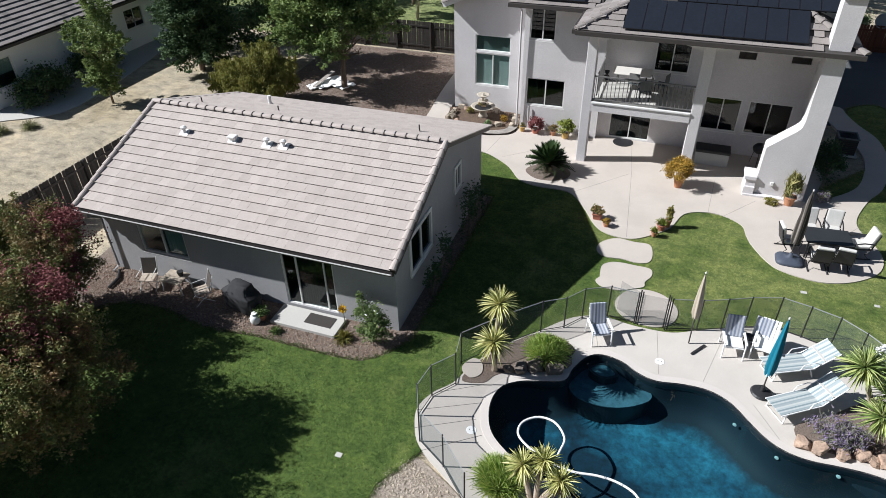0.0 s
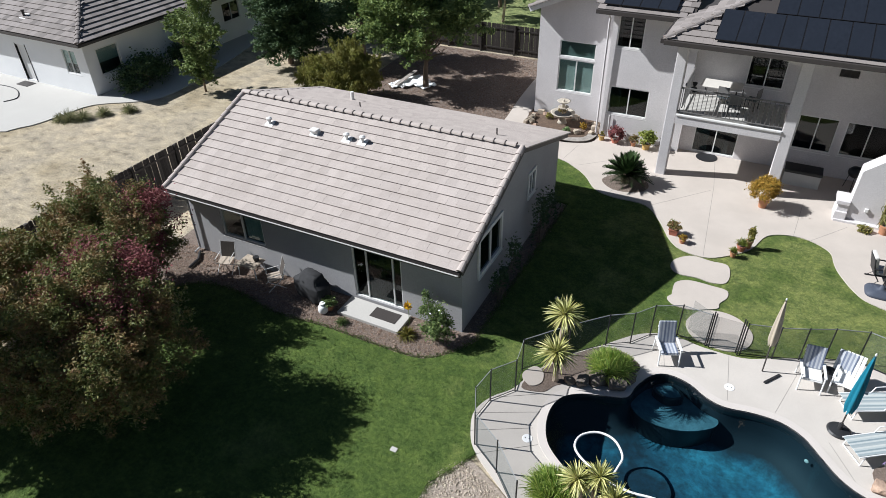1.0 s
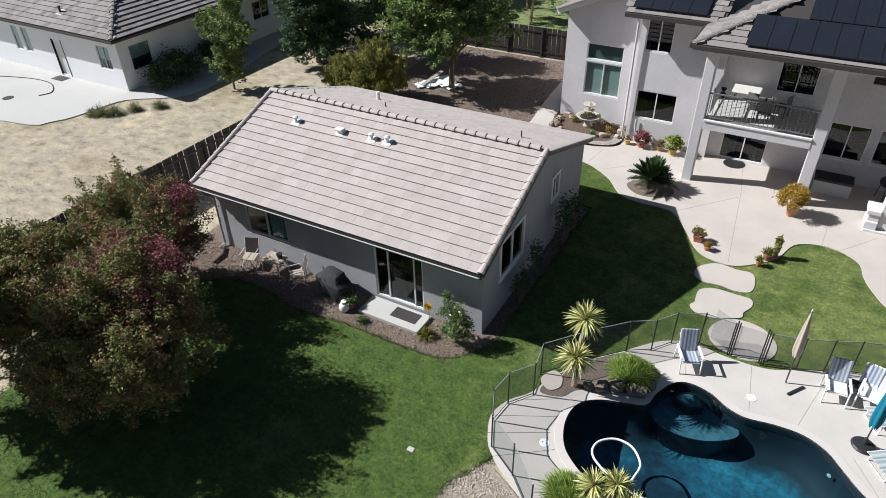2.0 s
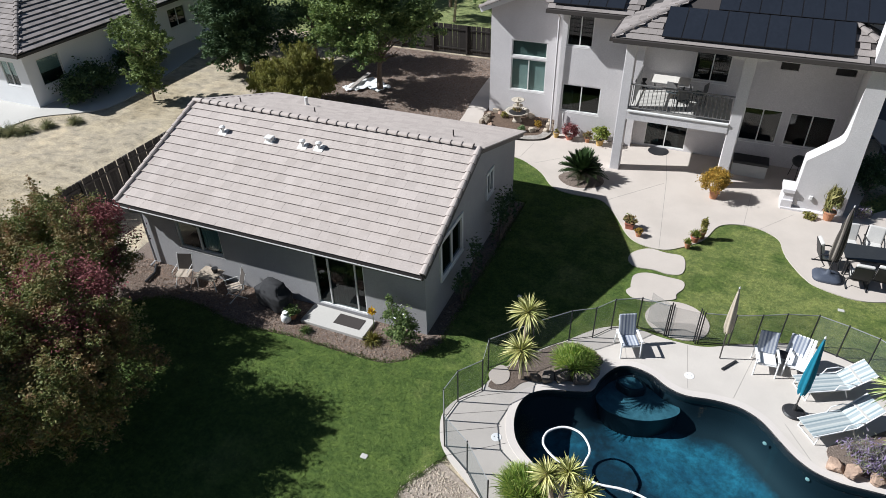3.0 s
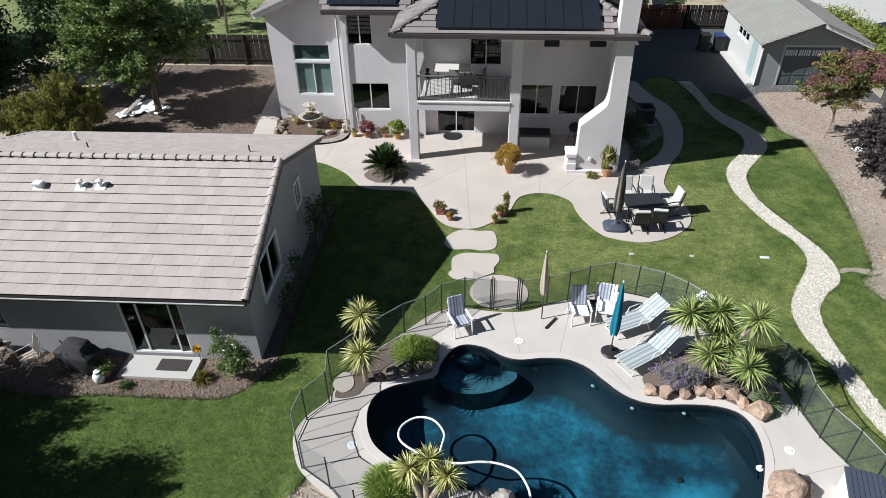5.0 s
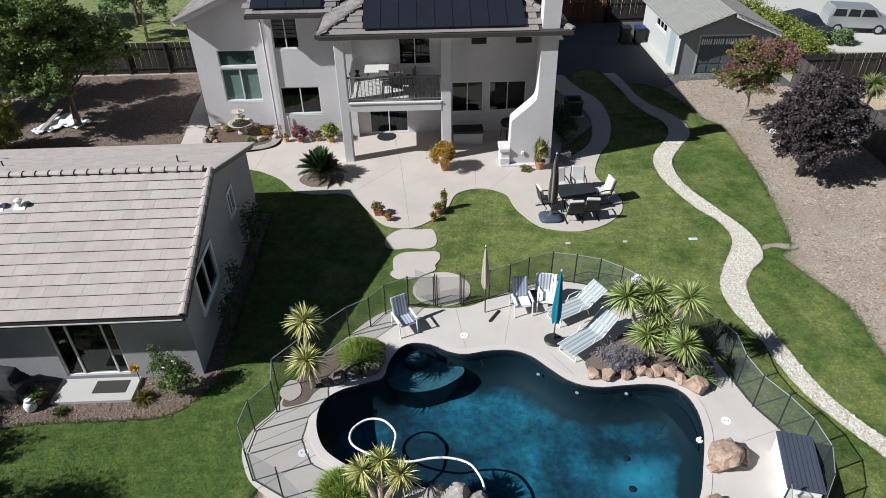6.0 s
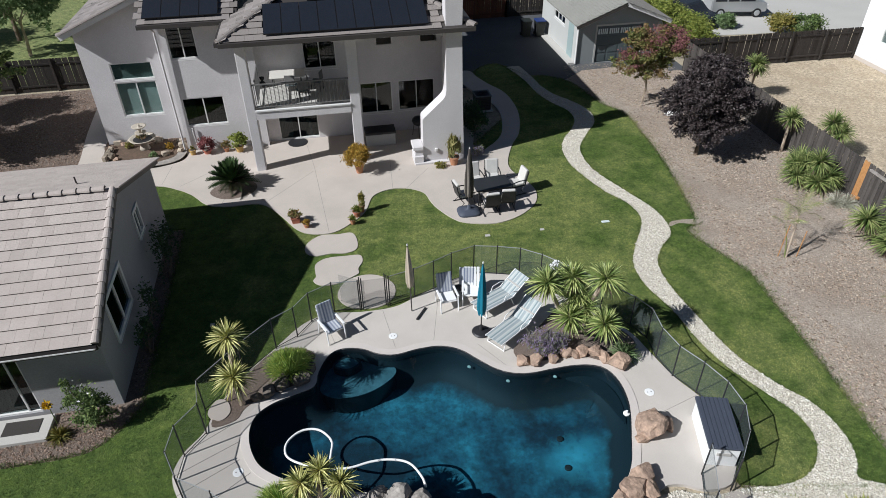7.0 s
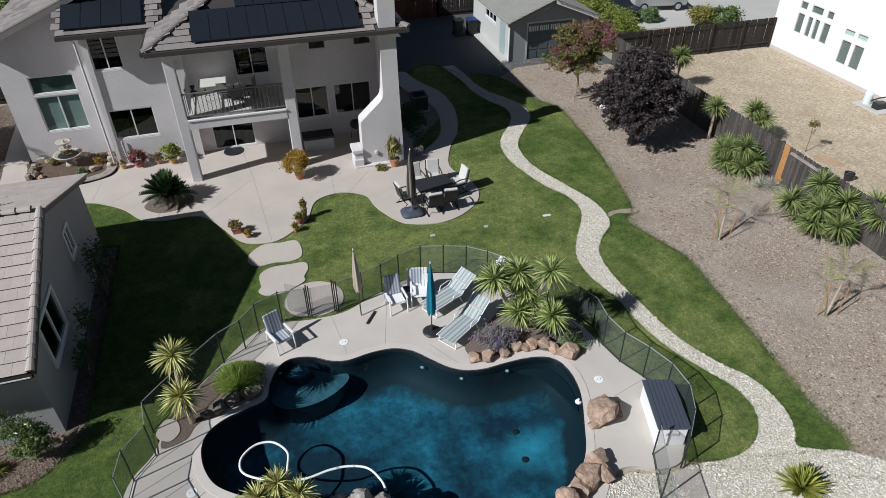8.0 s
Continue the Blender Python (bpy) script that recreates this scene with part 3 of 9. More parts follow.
PATH_R = spline([(11.2, 36.4), (11.4, 35.0), (11.48, 33.9), (11.56, 33.1), (11.88, 31.94), (12.43, 31.02), (12.82, 30.13), (12.98, 29.15), (12.71, 28.12), (12.01, 27.15), (11.26, 26.03), (10.97, 25.2), (10.95, 23.7), (11.6, 21.7), (12.1, 20.3), (12.22, 19.2),
                 (12.0, 18.35), (11.25, 17.6), (10.72, 16.7), (10.6, 15.5), (10.74, 14.05), (10.88, 12.9), (11.1, 11.9), (11.56, 10.88), (12.16, 9.9), (12.25, 8.8),
                 (12.0, 8.1), (11.75, 7.7), (12.3, 7.4), (13.0, 7.1), (15.0, 5.5)], False, 4)
PEBBLE = ccw(PATH_L + [(8.0, 7.9), (7.2, 8.2), (6.6, 8.1), (5.6, 6.8), (5.5, 0.0), (15.0, 0.0)] + PATH_R[::-1])

ground = setting("ground", sheet([[(-700, -700), (700, -700), (700, 700), (-700, 700)], grown(DECK, -0.15)], -0.07, 0), "dry", "dry tan grass and bare soil", "ground")
setting("dry_yard", sheet([ccw([(20.4, 2.0), (31.25, 2.0), (31.25, 33.8), (20.4, 33.8)])], -0.062, 0.01), "dry_yard", "bleached dry grass of the fenced yard", "yard")
setting("bare_soil", sheet([ccw(spline([(23.35, 20.5), (23.9, 19.6), (24.3, 19.75), (24.15, 20.5), (23.75, 20.85)], step=4))], -0.055, 0.01), "bare_soil", "patch of bare orange soil in the dry yard", "soil")
lawn = setting("lawn", sheet([LAWN], 0.0, 0.06), "lawn", "mown green lawn with dry patches", "lawn")
setting("mulch_bed", sheet([ccw([(12.0, 5.0), (20.3, 5.0), (20.3, 33.6), (19.6, 36.0), (13.6, 36.0), (12.5, 32.0), (12.5, 8.0)])], -0.03, 0.04), "tan_mulch", "grey tan bark mulch over bare soil", "mulch bed")
setting("mulch_bed", sheet([ccw(spline([(-18.5, 13.9), (-18.4, 12.3), (-16.8, 11.4), (-14.4, 11.95), (-12.5, 11.6), (-10.7, 11.85), (-7.6, 11.9), (-6.7, 12.2), (-5.95, 13.4), (-5.9, 15.0), (-5.95, 20.0), (-6.0, 22.2), (-12.0, 22.6), (-18.3, 22.5)], step=4))], -0.02, 0.05), "mulch", "brown bark mulch round the guest house", "mulch bed")
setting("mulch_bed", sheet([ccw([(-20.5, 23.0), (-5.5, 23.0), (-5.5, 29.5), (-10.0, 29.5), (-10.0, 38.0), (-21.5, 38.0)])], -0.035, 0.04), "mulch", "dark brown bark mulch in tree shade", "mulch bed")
setting("mulch_bed", sheet([ccw(spline([(-5.0, 8.6), (-4.6, 9.5), (-3.6, 9.15), (-2.4, 8.4), (0.0, 6.8), (0, 4.0), (-5.2, 4.0)], step=4))], -0.02, 0.05), "tan_mulch", "tan gravel strip along the pool deck", "gravel bed")
setting("pebble_path", sheet([PEBBLE], 0.012, 0.06), "pebble_bed", "winding path of pale river pebbles", "path")
setting("patio", sheet([PATIO], 0.035, 0.12), "concrete", "warm beige concrete patio with curved edges", "patio")
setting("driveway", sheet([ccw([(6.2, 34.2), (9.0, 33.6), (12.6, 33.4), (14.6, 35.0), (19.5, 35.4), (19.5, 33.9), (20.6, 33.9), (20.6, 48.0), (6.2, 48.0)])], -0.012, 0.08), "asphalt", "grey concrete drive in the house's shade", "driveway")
setting("pool_deck", sheet([DECK, grown(POOL, 0.19)], 0.03, 0.2), "deck", "pale concrete pool deck", "pool deck")
setting("pool_coping", sheet([grown(POOL, 0.2), grown(POOL, -0.02)], 0.045, 0.1), "coping", "rounded tan concrete pool coping", "coping")

# saw-cut joints of the paving, as thin dark grooves
for i, (a, b) in enumerate([((-1.05, 26.3), (-0.62, 21.0)), ((-1.1, 25.9), (-3.07, 23.65)), ((-4.9, 27.3), (-6.7, 25.7)), ((3.9, 25.2), (2.73, 23.65)), ((2.33, 26.4), (2.15, 23.75)), ((-4.6, 25.0), (-4.87, 23.75)), ((-1.05, 26.3), (-1.42, 29.1)), ((7.4, 24.3), (6.9, 23.6)), ((-7.3, 27.6), (-7.5, 26.0))]):
    d = Vector((b[0] - a[0], b[1] - a[1]))
    bm = box(bmesh.new(), 0, d.length, -0.008, 0.008, 0.02, 0.035)
    ob = part("paving_joint", bm, "joint", None)
    ob.matrix_basis = pose(a[0], a[1], 0.002, 0, 0, math.degrees(math.atan2(d.y, d.x)))
    tagged(ob, kind="structure", category="joint", label="dark saw-cut joint in the concrete")
for a, b in [((-4.6, 11.65), (-3.45, 12.35)), ((-4.88, 10.9), (-3.2, 11.75)), ((-4.75, 10.3), (-3.3, 11.1)), ((-4.3, 9.7), (-3.0, 10.65)), ((0.9, 16.15), (1.1, 14.35)), ((2.9, 16.9), (2.3, 14.45)), ((7.6, 10.4), (9.2, 10.9)), ((-1.0, 16.1), (-0.7, 14.9)), ((4.2, 13.0), (3.6, 14.0))]:
    d = Vector((b[0] - a[0], b[1] - a[1]))
    ob = part("paving_joint", box(bmesh.new(), 0, d.length, -0.007, 0.007, 0.015, 0.03), "joint_dark" if a[0] < -3 else "joint", None)
    ob.matrix_basis = pose(a[0], a[1], 0.002, 0, 0, math.degrees(math.atan2(d.y, d.x)))
    tagged(ob, kind="structure", category="joint", label="dark joint across the pool deck")

# ---- pool ----
bm = bmesh.new()
rings = []
for d, z in ((-0.02, 0.04), (-0.02, -0.22), (-0.03, -0.6), (-0.1, -0.85), (-0.25, -1.05), (-0.5, -1.18), (-0.9, -1.25)):
    rings.append([bm.verts.new((x, y, z)) for x, y in grown(POOL, d)])
for s, e in zip(rings, rings[1:]):
    for k in range(len(s)):
        bm.faces.new((s[k], e[k], e[(k + 1) % len(s)], s[(k + 1) % len(s)]))
bmesh.ops.triangle_fill(bm, use_beauty=True, edges=[bm.edges.get((rings[-1][k], rings[-1][(k + 1) % len(rings[-1])])) for k in range(len(rings[-1]))])
bmesh.ops.recalc_face_normals(bm, faces=bm.faces)
bm.normal_update()
shell_me = bpy.data.meshes.new("pool_shell")
bm.to_mesh(shell_me)
bm.free()
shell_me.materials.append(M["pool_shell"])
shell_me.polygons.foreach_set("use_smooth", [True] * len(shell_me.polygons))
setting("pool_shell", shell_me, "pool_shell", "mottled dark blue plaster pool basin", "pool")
setting("pool_tile_band", sheet([grown(POOL, -0.022), grown(POOL, -0.035)], 0.0, 0.2), "pool_tile", "dark waterline tile", "tile band")

water = setting("pool_water", sheet([grown(POOL, -0.01)], -0.09, 0), "water", "still clear water in the swimming pool", "water")


# ---- buildings: helpers ----
def wall(bm, p0, p1, z0, z1, th, holes=()):
    """An upright wall: its outer face lies right of the way from p0 to p1; holes are (s0, s1, z0, z1) along it, cut right through."""
    p0, p1 = Vector(p0), Vector(p1)
    d = (p1 - p0).normalized()
    inn = Vector((-d.y, d.x)) * th
    S = sorted({0.0, (p1 - p0).length, *[v for h in holes for v in h[:2]]})
    Z = sorted({z0, z1, *[v for h in holes for v in h[2:]]})
    solid = [[not any(h[0] <= (a + b) / 2 <= h[1] and h[2] <= (c + e) / 2 <= h[3] for h in holes) for c, e in zip(Z, Z[1:])] for a, b in zip(S, S[1:])]
    cache = {}

    def vert(i, k, side):
        if (i, k, side) not in cache:
            q = p0 + d * S[i] + inn * side
            cache[i, k, side] = bm.verts.new((q.x, q.y, Z[k]))
        return cache[i, k, side]
    ns, nz = len(S) - 1, len(Z) - 1
    for i in range(ns):
        for k in range(nz):
            if not solid[i][k]:
                continue
            bm.faces.new([vert(*q, 0) for q in ((i, k), (i + 1, k), (i + 1, k + 1), (i, k + 1))])
            bm.faces.new([vert(*q, 1) for q in ((i, k), (i, k + 1), (i + 1, k + 1), (i + 1, k))])
            for di, dk, a, b in ((-1, 0, (i, k + 1), (i, k)), (1, 0, (i + 1, k), (i + 1, k + 1)), (0, -1, (i, k), (i + 1, k)), (0, 1, (i + 1, k + 1), (i, k + 1))):
                j, m = i + di, k + dk
                if not (0 <= j < ns and 0 <= m < nz and solid[j][m]):
                    bm.faces.new((vert(*a, 0), vert(*a, 1), vert(*b, 1), vert(*b, 0)))
    return bm


def prism(bm, outline, y0, y1):
    """A solid with an outline in x and z, from y0 to y1."""
    a = [bm.verts.new((x, y0, z)) for x, z in outline]
    b = [bm.verts.new((x, y1, z)) for x, z in outline]
    n = len(a)
    fs = [bm.faces.new(a), bm.faces.new(b[::-1])]
    fs += [bm.faces.new((a[i], b[i], b[(i + 1) % n], a[(i + 1) % n])) for i in range(n)]
    bmesh.ops.recalc_face_normals(bm, faces=fs)
    return bm


def window(parent, at, w, h, turn=0, splits=2, name="window", label="white-framed sliding window", sill=True, blind=0.0, screen=False, bar=0.045, curtain=(), glass="glass", shade_cloth="blind"):
    """A framed window set in its opening: local x along the wall, y into it. A part of its house, with panes as sub-parts."""
    bm = bmesh.new()
    box(bm, -0.04, w + 0.04, -0.03, 0.07, h - bar, h + 0.04)
    box(bm, -0.04, w + 0.04, -0.03, 0.07, -0.04, bar)
    box(bm, -0.04, bar, -0.029, 0.069, bar, h - bar)
    box(bm, w - bar, w + 0.04, -0.029, 0.069, bar, h - bar)
    ob = part(name, bm, "trim", parent, label)
    ob.matrix_basis = pose(*at, 0, 0, turn)
    cuts = [w * k / splits for k in range(splits + 1)] if isinstance(splits, int) else [0.0, *splits, w]
    panes = len(cuts) - 1
    for x in cuts[1:-1]:
        part("mullion", boxes((x - bar / 2, x + bar / 2, -0.015, 0.06, bar, h - bar)), "trim", ob)
    for k in range(panes):
        a, b = cuts[k] + bar * 0.4, cuts[k + 1] - bar * 0.4
        y = 0.02 + 0.014 * (k % 2)
        g = part("pane", boxes((a, b, y, y + 0.006, bar, h - bar)), glass, ob)
        g.visible_shadow = False
        if screen and k == panes - 1:
            part("insect_screen", boxes((a, b, 0.002, 0.005, bar, h - bar)), "screen", ob, "dark insect screen")
    if blind:
        part("blind", boxes((0.02, w - 0.02, 0.075, 0.09, h * (1 - blind), h - 0.03)), shade_cloth, ob, "lowered blind behind the glass")
    for a, b, mt in curtain:        # folded curtain behind the glass
        bm, m = bmesh.new(), 24
        f = [(a + (b - a) * i / m, 0.13 + 0.018 * math.sin(i * 1.9)) for i in range(m + 1)]
        lo, hi = [bm.verts.new((x, y, bar)) for x, y in f], [bm.verts.new((x, y, h - bar)) for x, y in f]
        for i in range(m):
            bm.faces.new((lo[i], lo[i + 1], hi[i + 1], hi[i]))
        part("curtain", bm, mt, ob, "hanging curtain behind the glass")
    if sill:
        part("sill", boxes((-0.05, w + 0.05, -0.055, 0.0, -0.08, -0.042), bevel=0.006), "trim", ob)
    return ob


def tile_mesh(w, e, name="tile", th=0.038, mat="tile", edge=True, lift=0.03):
    """A flat interlocking roof tile: x along the course, y up the slope; its butt end is thick, its head tucked under."""
    bm = bmesh.new()
    W = w / 2 - 0.0015
    v = [bm.verts.new(p) for p in ((-W, 0, lift), (W, 0, lift), (W, e + 0.05, 0.0), (-W, e + 0.05, 0.0), (-W, 0, th + 0.012), (W, 0, th + 0.012), (W, e + 0.05, 0.006), (-W, e + 0.05, 0.006), (-W, 0.02, th + 0.018), (W, 0.02, th + 0.018))]
    for f in ((0, 1, 5, 4), (4, 5, 9, 8), (8, 9, 6, 7), (0, 4, 8, 7, 3), (1, 2, 6, 9, 5), (3, 7, 6, 2)):
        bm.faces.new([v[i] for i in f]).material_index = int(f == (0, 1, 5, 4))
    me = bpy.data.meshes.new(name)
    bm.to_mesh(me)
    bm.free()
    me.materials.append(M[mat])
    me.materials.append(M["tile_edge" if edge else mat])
    return me


def tile_places(origin, along, up, length, courses, w, e, seed, keep=None):
    """Poses of tiles on a slope, every other course shifted by half a tile."""
    along, up = Vector(along).normalized(), Vector(up).normalized()
    nrm = along.cross(up)
    rnd = random.Random(seed)
    out = []
    for c in range(courses):
        x = (w / 2 if c % 2 == 0 else 0.0)
        while x < length + 0.01:
            p = Vector(origin) + along * x + up * (c * e) + nrm * rnd.uniform(0, 0.004)
            if keep is None or keep(p):
                m = Matrix((along, up, nrm)).transposed().to_4x4()
                out.append((c, Matrix.Translation(p) @ m @ pose(0, 0, 0, 0, 0, rnd.uniform(-0.25, 0.25))))
            x += w
    return out


def joined(name, me, places, material):
    """One mesh out of many copies of me."""
    base = np.array([v.co for v in me.vertices])
    faces = [tuple(p.vertices) for p in me.polygons]
    V, F = [], []
    for m in places:
        a = np.array(m)
        k = len(V)
        V += (base @ a[:3, :3].T + a[:3, 3]).tolist()
        F += [tuple(i + k for i in f) for f in faces]
    out = quads_mesh(name, V, F, material)
    out.materials.append(me.materials[1])
    out.polygons.foreach_set("material_index", [p.material_index for p in me.polygons] * len(places))
    return out


def cap_mesh(length, r=0.11, name="ridge_cap", mat="tile"):
    """A half-round ridge tile along x, its far end a little raised over the next."""
    bm = bmesh.new()
    rings = []
    for x, s in ((0, 1.2), (0.06, 1.2), (length + 0.05, 0.85)):
        rings.append([bm.verts.new((x, -r * s * math.cos(t), r * s * math.sin(t) * 0.75)) for t in (math.pi * k / 6 for k in range(7))])
    for a, b in zip(rings, rings[1:]):
        for k in range(6):
            bm.faces.new((a[k], b[k], b[k + 1], a[k + 1]))
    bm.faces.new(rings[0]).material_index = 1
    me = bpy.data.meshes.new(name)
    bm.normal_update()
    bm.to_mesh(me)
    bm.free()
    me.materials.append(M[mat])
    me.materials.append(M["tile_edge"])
    return me


LATE = []   # roof tiles, boards and the like, linked at the end


def pieces(parent, me, name, places):
    LATE.append((parent, me, name, places))


# ---- guest house ----
EX0, EX1 = -17.85, -6.42                      # roof, along x
EY, EZ, RY, RZ, BY, BZ = 13.13, 2.65, 17.8, 4.42, 22.8, 2.8
WX0, WX1, WY0, WY1 = -17.4, -6.6, 13.55, 22.35
TURN = Matrix.Translation((-17.0, 13.13, 0)) @ Matrix.Rotation(radians(0.6), 4, "Z") @ Matrix.Translation((17.0, -13.13, 0))   # the house stands a little askew
cas = thing("guest_house", (0, 0, 0), "single-storey grey stucco guest house with a pale tiled gable roof", "house")
cas.matrix_basis = TURN
part("wall", wall(bmesh.new(), (WX0, WY0), (WX1, WY0), -0.05, 2.68, 0.18, [(1.5, 3.35, 1.0, 2.13), (6.93, 8.74, 0.13, 2.2)]), "stucco", cas)
part("wall", wall(bmesh.new(), (WX1, WY0 + 0.18), (WX1, WY1 - 0.18), -0.05, 2.68, 0.18, [(14.7 - 13.73, 16.55 - 13.73, 1.3, 2.68), (18.95 - 13.73, 19.65 - 13.73, 1.9, 2.68)]), "stucco", cas)
part("wall", wall(bmesh.new(), (WX1, WY1), (WX0, WY1), -0.05, 2.68, 0.18), "stucco", cas)
part("wall", wall(bmesh.new(), (WX0, WY1 - 0.18), (WX0, WY0 + 0.18), -0.05, 2.68, 0.18), "stucco", cas)


def roof_z(y):
    return EZ + (RZ - EZ) * (y - EY) / (RY - EY) if y < RY else RZ + (BZ - RZ) * (y - RY) / (BY - RY)


for nm, x, th in (("gable", WX1, -0.18), ("gable", WX0, 0.18)):
    bm = bmesh.new()
    o = [(WY0, 2.68), (14.7, 2.68), (14.7, 2.72), (16.55, 2.72), (16.55, 2.68), (18.95, 2.68), (18.95, 2.85), (19.65, 2.85), (19.65, 2.68), (WY1, 2.68), (WY1, roof_z(WY1) - 0.1), (RY, RZ - 0.1), (WY0, roof_z(WY0) - 0.1)]
    if th > 0:
        o = [(WY0, 2.68), (WY1, 2.68), (WY1, roof_z(WY1) - 0.1), (RY, RZ - 0.1), (WY0, roof_z(WY0) - 0.1)]
    a = [bm.verts.new((x, y, z)) for y, z in o]
    b = [bm.verts.new((x + th, y, z)) for y, z in o]
    bm.faces.new(a), bm.faces.new(b[::-1])
    for i in range(len(o)):
        bm.faces.new((a[i], b[i], b[(i + 1) % len(o)], a[(i + 1) % len(o)]))
    bmesh.ops.recalc_face_normals(bm, faces=bm.faces)
    part(nm, bm, "stucco", cas)
bm = bmesh.new()     # roof deck under the tiles
prof = [(EY + 0.03, EZ - 0.02), (RY, RZ - 0.02), (BY - 0.03, BZ - 0.02), (BY - 0.03, BZ - 0.17), (RY, RZ - 0.12), (EY + 0.03, EZ - 0.15)]
a = [bm.verts.new((EX0 + 0.05, y, z)) for y, z in prof]
b = [bm.verts.new((EX1 - 0.05, y, z)) for y, z in prof]
bm.faces.new(a), bm.faces.new(b[::-1])
for i in range(6):
    bm.faces.new((a[i], b[i], b[(i + 1) % 6], a[(i + 1) % 6]))
bmesh.ops.recalc_face_normals(bm, faces=bm.faces)
part("roof", bm, "gutter", cas, "roof deck under pale concrete tiles")
part("fascia", boxes((EX0 + 0.03, EX1 - 0.03, EY - 0.02, EY + 0.03, EZ - 0.19, EZ - 0.02)), "gutter", cas)
bm = bmesh.new()
prism(bm, [(0, 0), (0.1, 0), (0.12, 0.1), (0.105, 0.1), (0.09, 0.015), (0.012, 0.015), (0.012, 0.1), (0, 0.1)], 0, EX1 - EX0 - 0.1)
g = part("gutter", bm, "gutter", cas, "dark metal eaves gutter")
g.matrix_basis = pose(EX0 + 0.05, EY - 0.02, EZ - 0.13, 0, 0, -90) @ Matrix.Diagonal((1, 1, 1, 1))
bm = bmesh.new()
tube(bm, [(-17.3, EY - 0.05, EZ - 0.13), (-17.3, EY - 0.02, 2.35), (-17.25, 13.47, 2.1), (-17.25, 13.47, 0.12), (-17.25, 13.2, 0.05)], 0.04)
part("downspout", bm, "stucco", cas, "painted downspout")
part("gutter_lip", boxes((EX0 + 0.05, EX1 - 0.05, EY - 0.152, EY - 0.132, EZ - 0.07, EZ - 0.035)), "trim", cas, "pale rolled lip of the gutter")
part("drain_hose", tube(bmesh.new(), [(-17.1, 13.3, 0.05), (-16.8, 12.9, 0.06), (-16.75, 12.4, 0.05)], 0.05), "black", cas, "black drain pipe on the gravel")
window(cas, (-15.9, WY0 + 0.05, 1.0), 1.85, 1.13, 0, 2, "window", "white-framed sliding window", True, 0.0, False, curtain=[(0.95, 1.82, "teal_curtain")], glass="glass_clear")
window(cas, (-10.47, WY0 + 0.05, 0.13), 1.81, 2.07, 0, (0.5, 1.47), "sliding_door", "white-framed three-part glass sliding door", False, curtain=[(0.52, 1.1, "shade_grey"), (1.1, 1.45, "curtain_dark")])
window(cas, (WX1 + 0.015, 14.7, 1.3), 1.85, 1.4, 90, 2, "window", "white-framed sliding window", bar=0.09)
window(cas, (WX1 + 0.015, 18.95, 1.9), 0.7, 0.94, 90, 2, "window", "small white-framed window", bar=0.08)
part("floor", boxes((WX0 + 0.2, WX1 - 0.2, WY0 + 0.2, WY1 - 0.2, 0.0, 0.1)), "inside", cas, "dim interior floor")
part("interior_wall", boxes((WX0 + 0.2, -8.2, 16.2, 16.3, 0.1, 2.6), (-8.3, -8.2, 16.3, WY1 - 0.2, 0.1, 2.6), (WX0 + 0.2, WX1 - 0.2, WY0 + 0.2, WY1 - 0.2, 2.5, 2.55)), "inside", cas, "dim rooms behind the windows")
UPF = Vector((0, RY - EY, RZ - EZ))
UPB = Vector((0, RY - BY, RZ - BZ))
TW, TE = (EX1 - EX0 - 0.22) / 33.0, UPF.length / 14.0
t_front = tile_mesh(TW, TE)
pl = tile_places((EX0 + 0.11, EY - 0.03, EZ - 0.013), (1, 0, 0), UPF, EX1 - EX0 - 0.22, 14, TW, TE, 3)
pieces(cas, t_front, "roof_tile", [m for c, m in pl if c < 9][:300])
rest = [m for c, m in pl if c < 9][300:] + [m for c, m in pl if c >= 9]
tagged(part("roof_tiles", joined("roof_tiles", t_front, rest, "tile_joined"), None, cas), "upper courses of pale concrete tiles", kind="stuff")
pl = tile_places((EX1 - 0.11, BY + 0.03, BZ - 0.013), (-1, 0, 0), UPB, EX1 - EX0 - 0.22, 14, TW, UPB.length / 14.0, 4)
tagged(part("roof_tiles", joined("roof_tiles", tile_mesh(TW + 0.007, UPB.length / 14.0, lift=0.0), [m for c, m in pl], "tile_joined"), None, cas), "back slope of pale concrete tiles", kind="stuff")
cap = cap_mesh(0.36, 0.108)
pieces(cas, cap, "ridge_tile", [pose(EX0 + 0.4 + 0.385 * k, RY, RZ + 0.045, 0, 0, 180) for k in range(29)])
rake = cap_mesh(0.36, 0.09, "rake_tile")
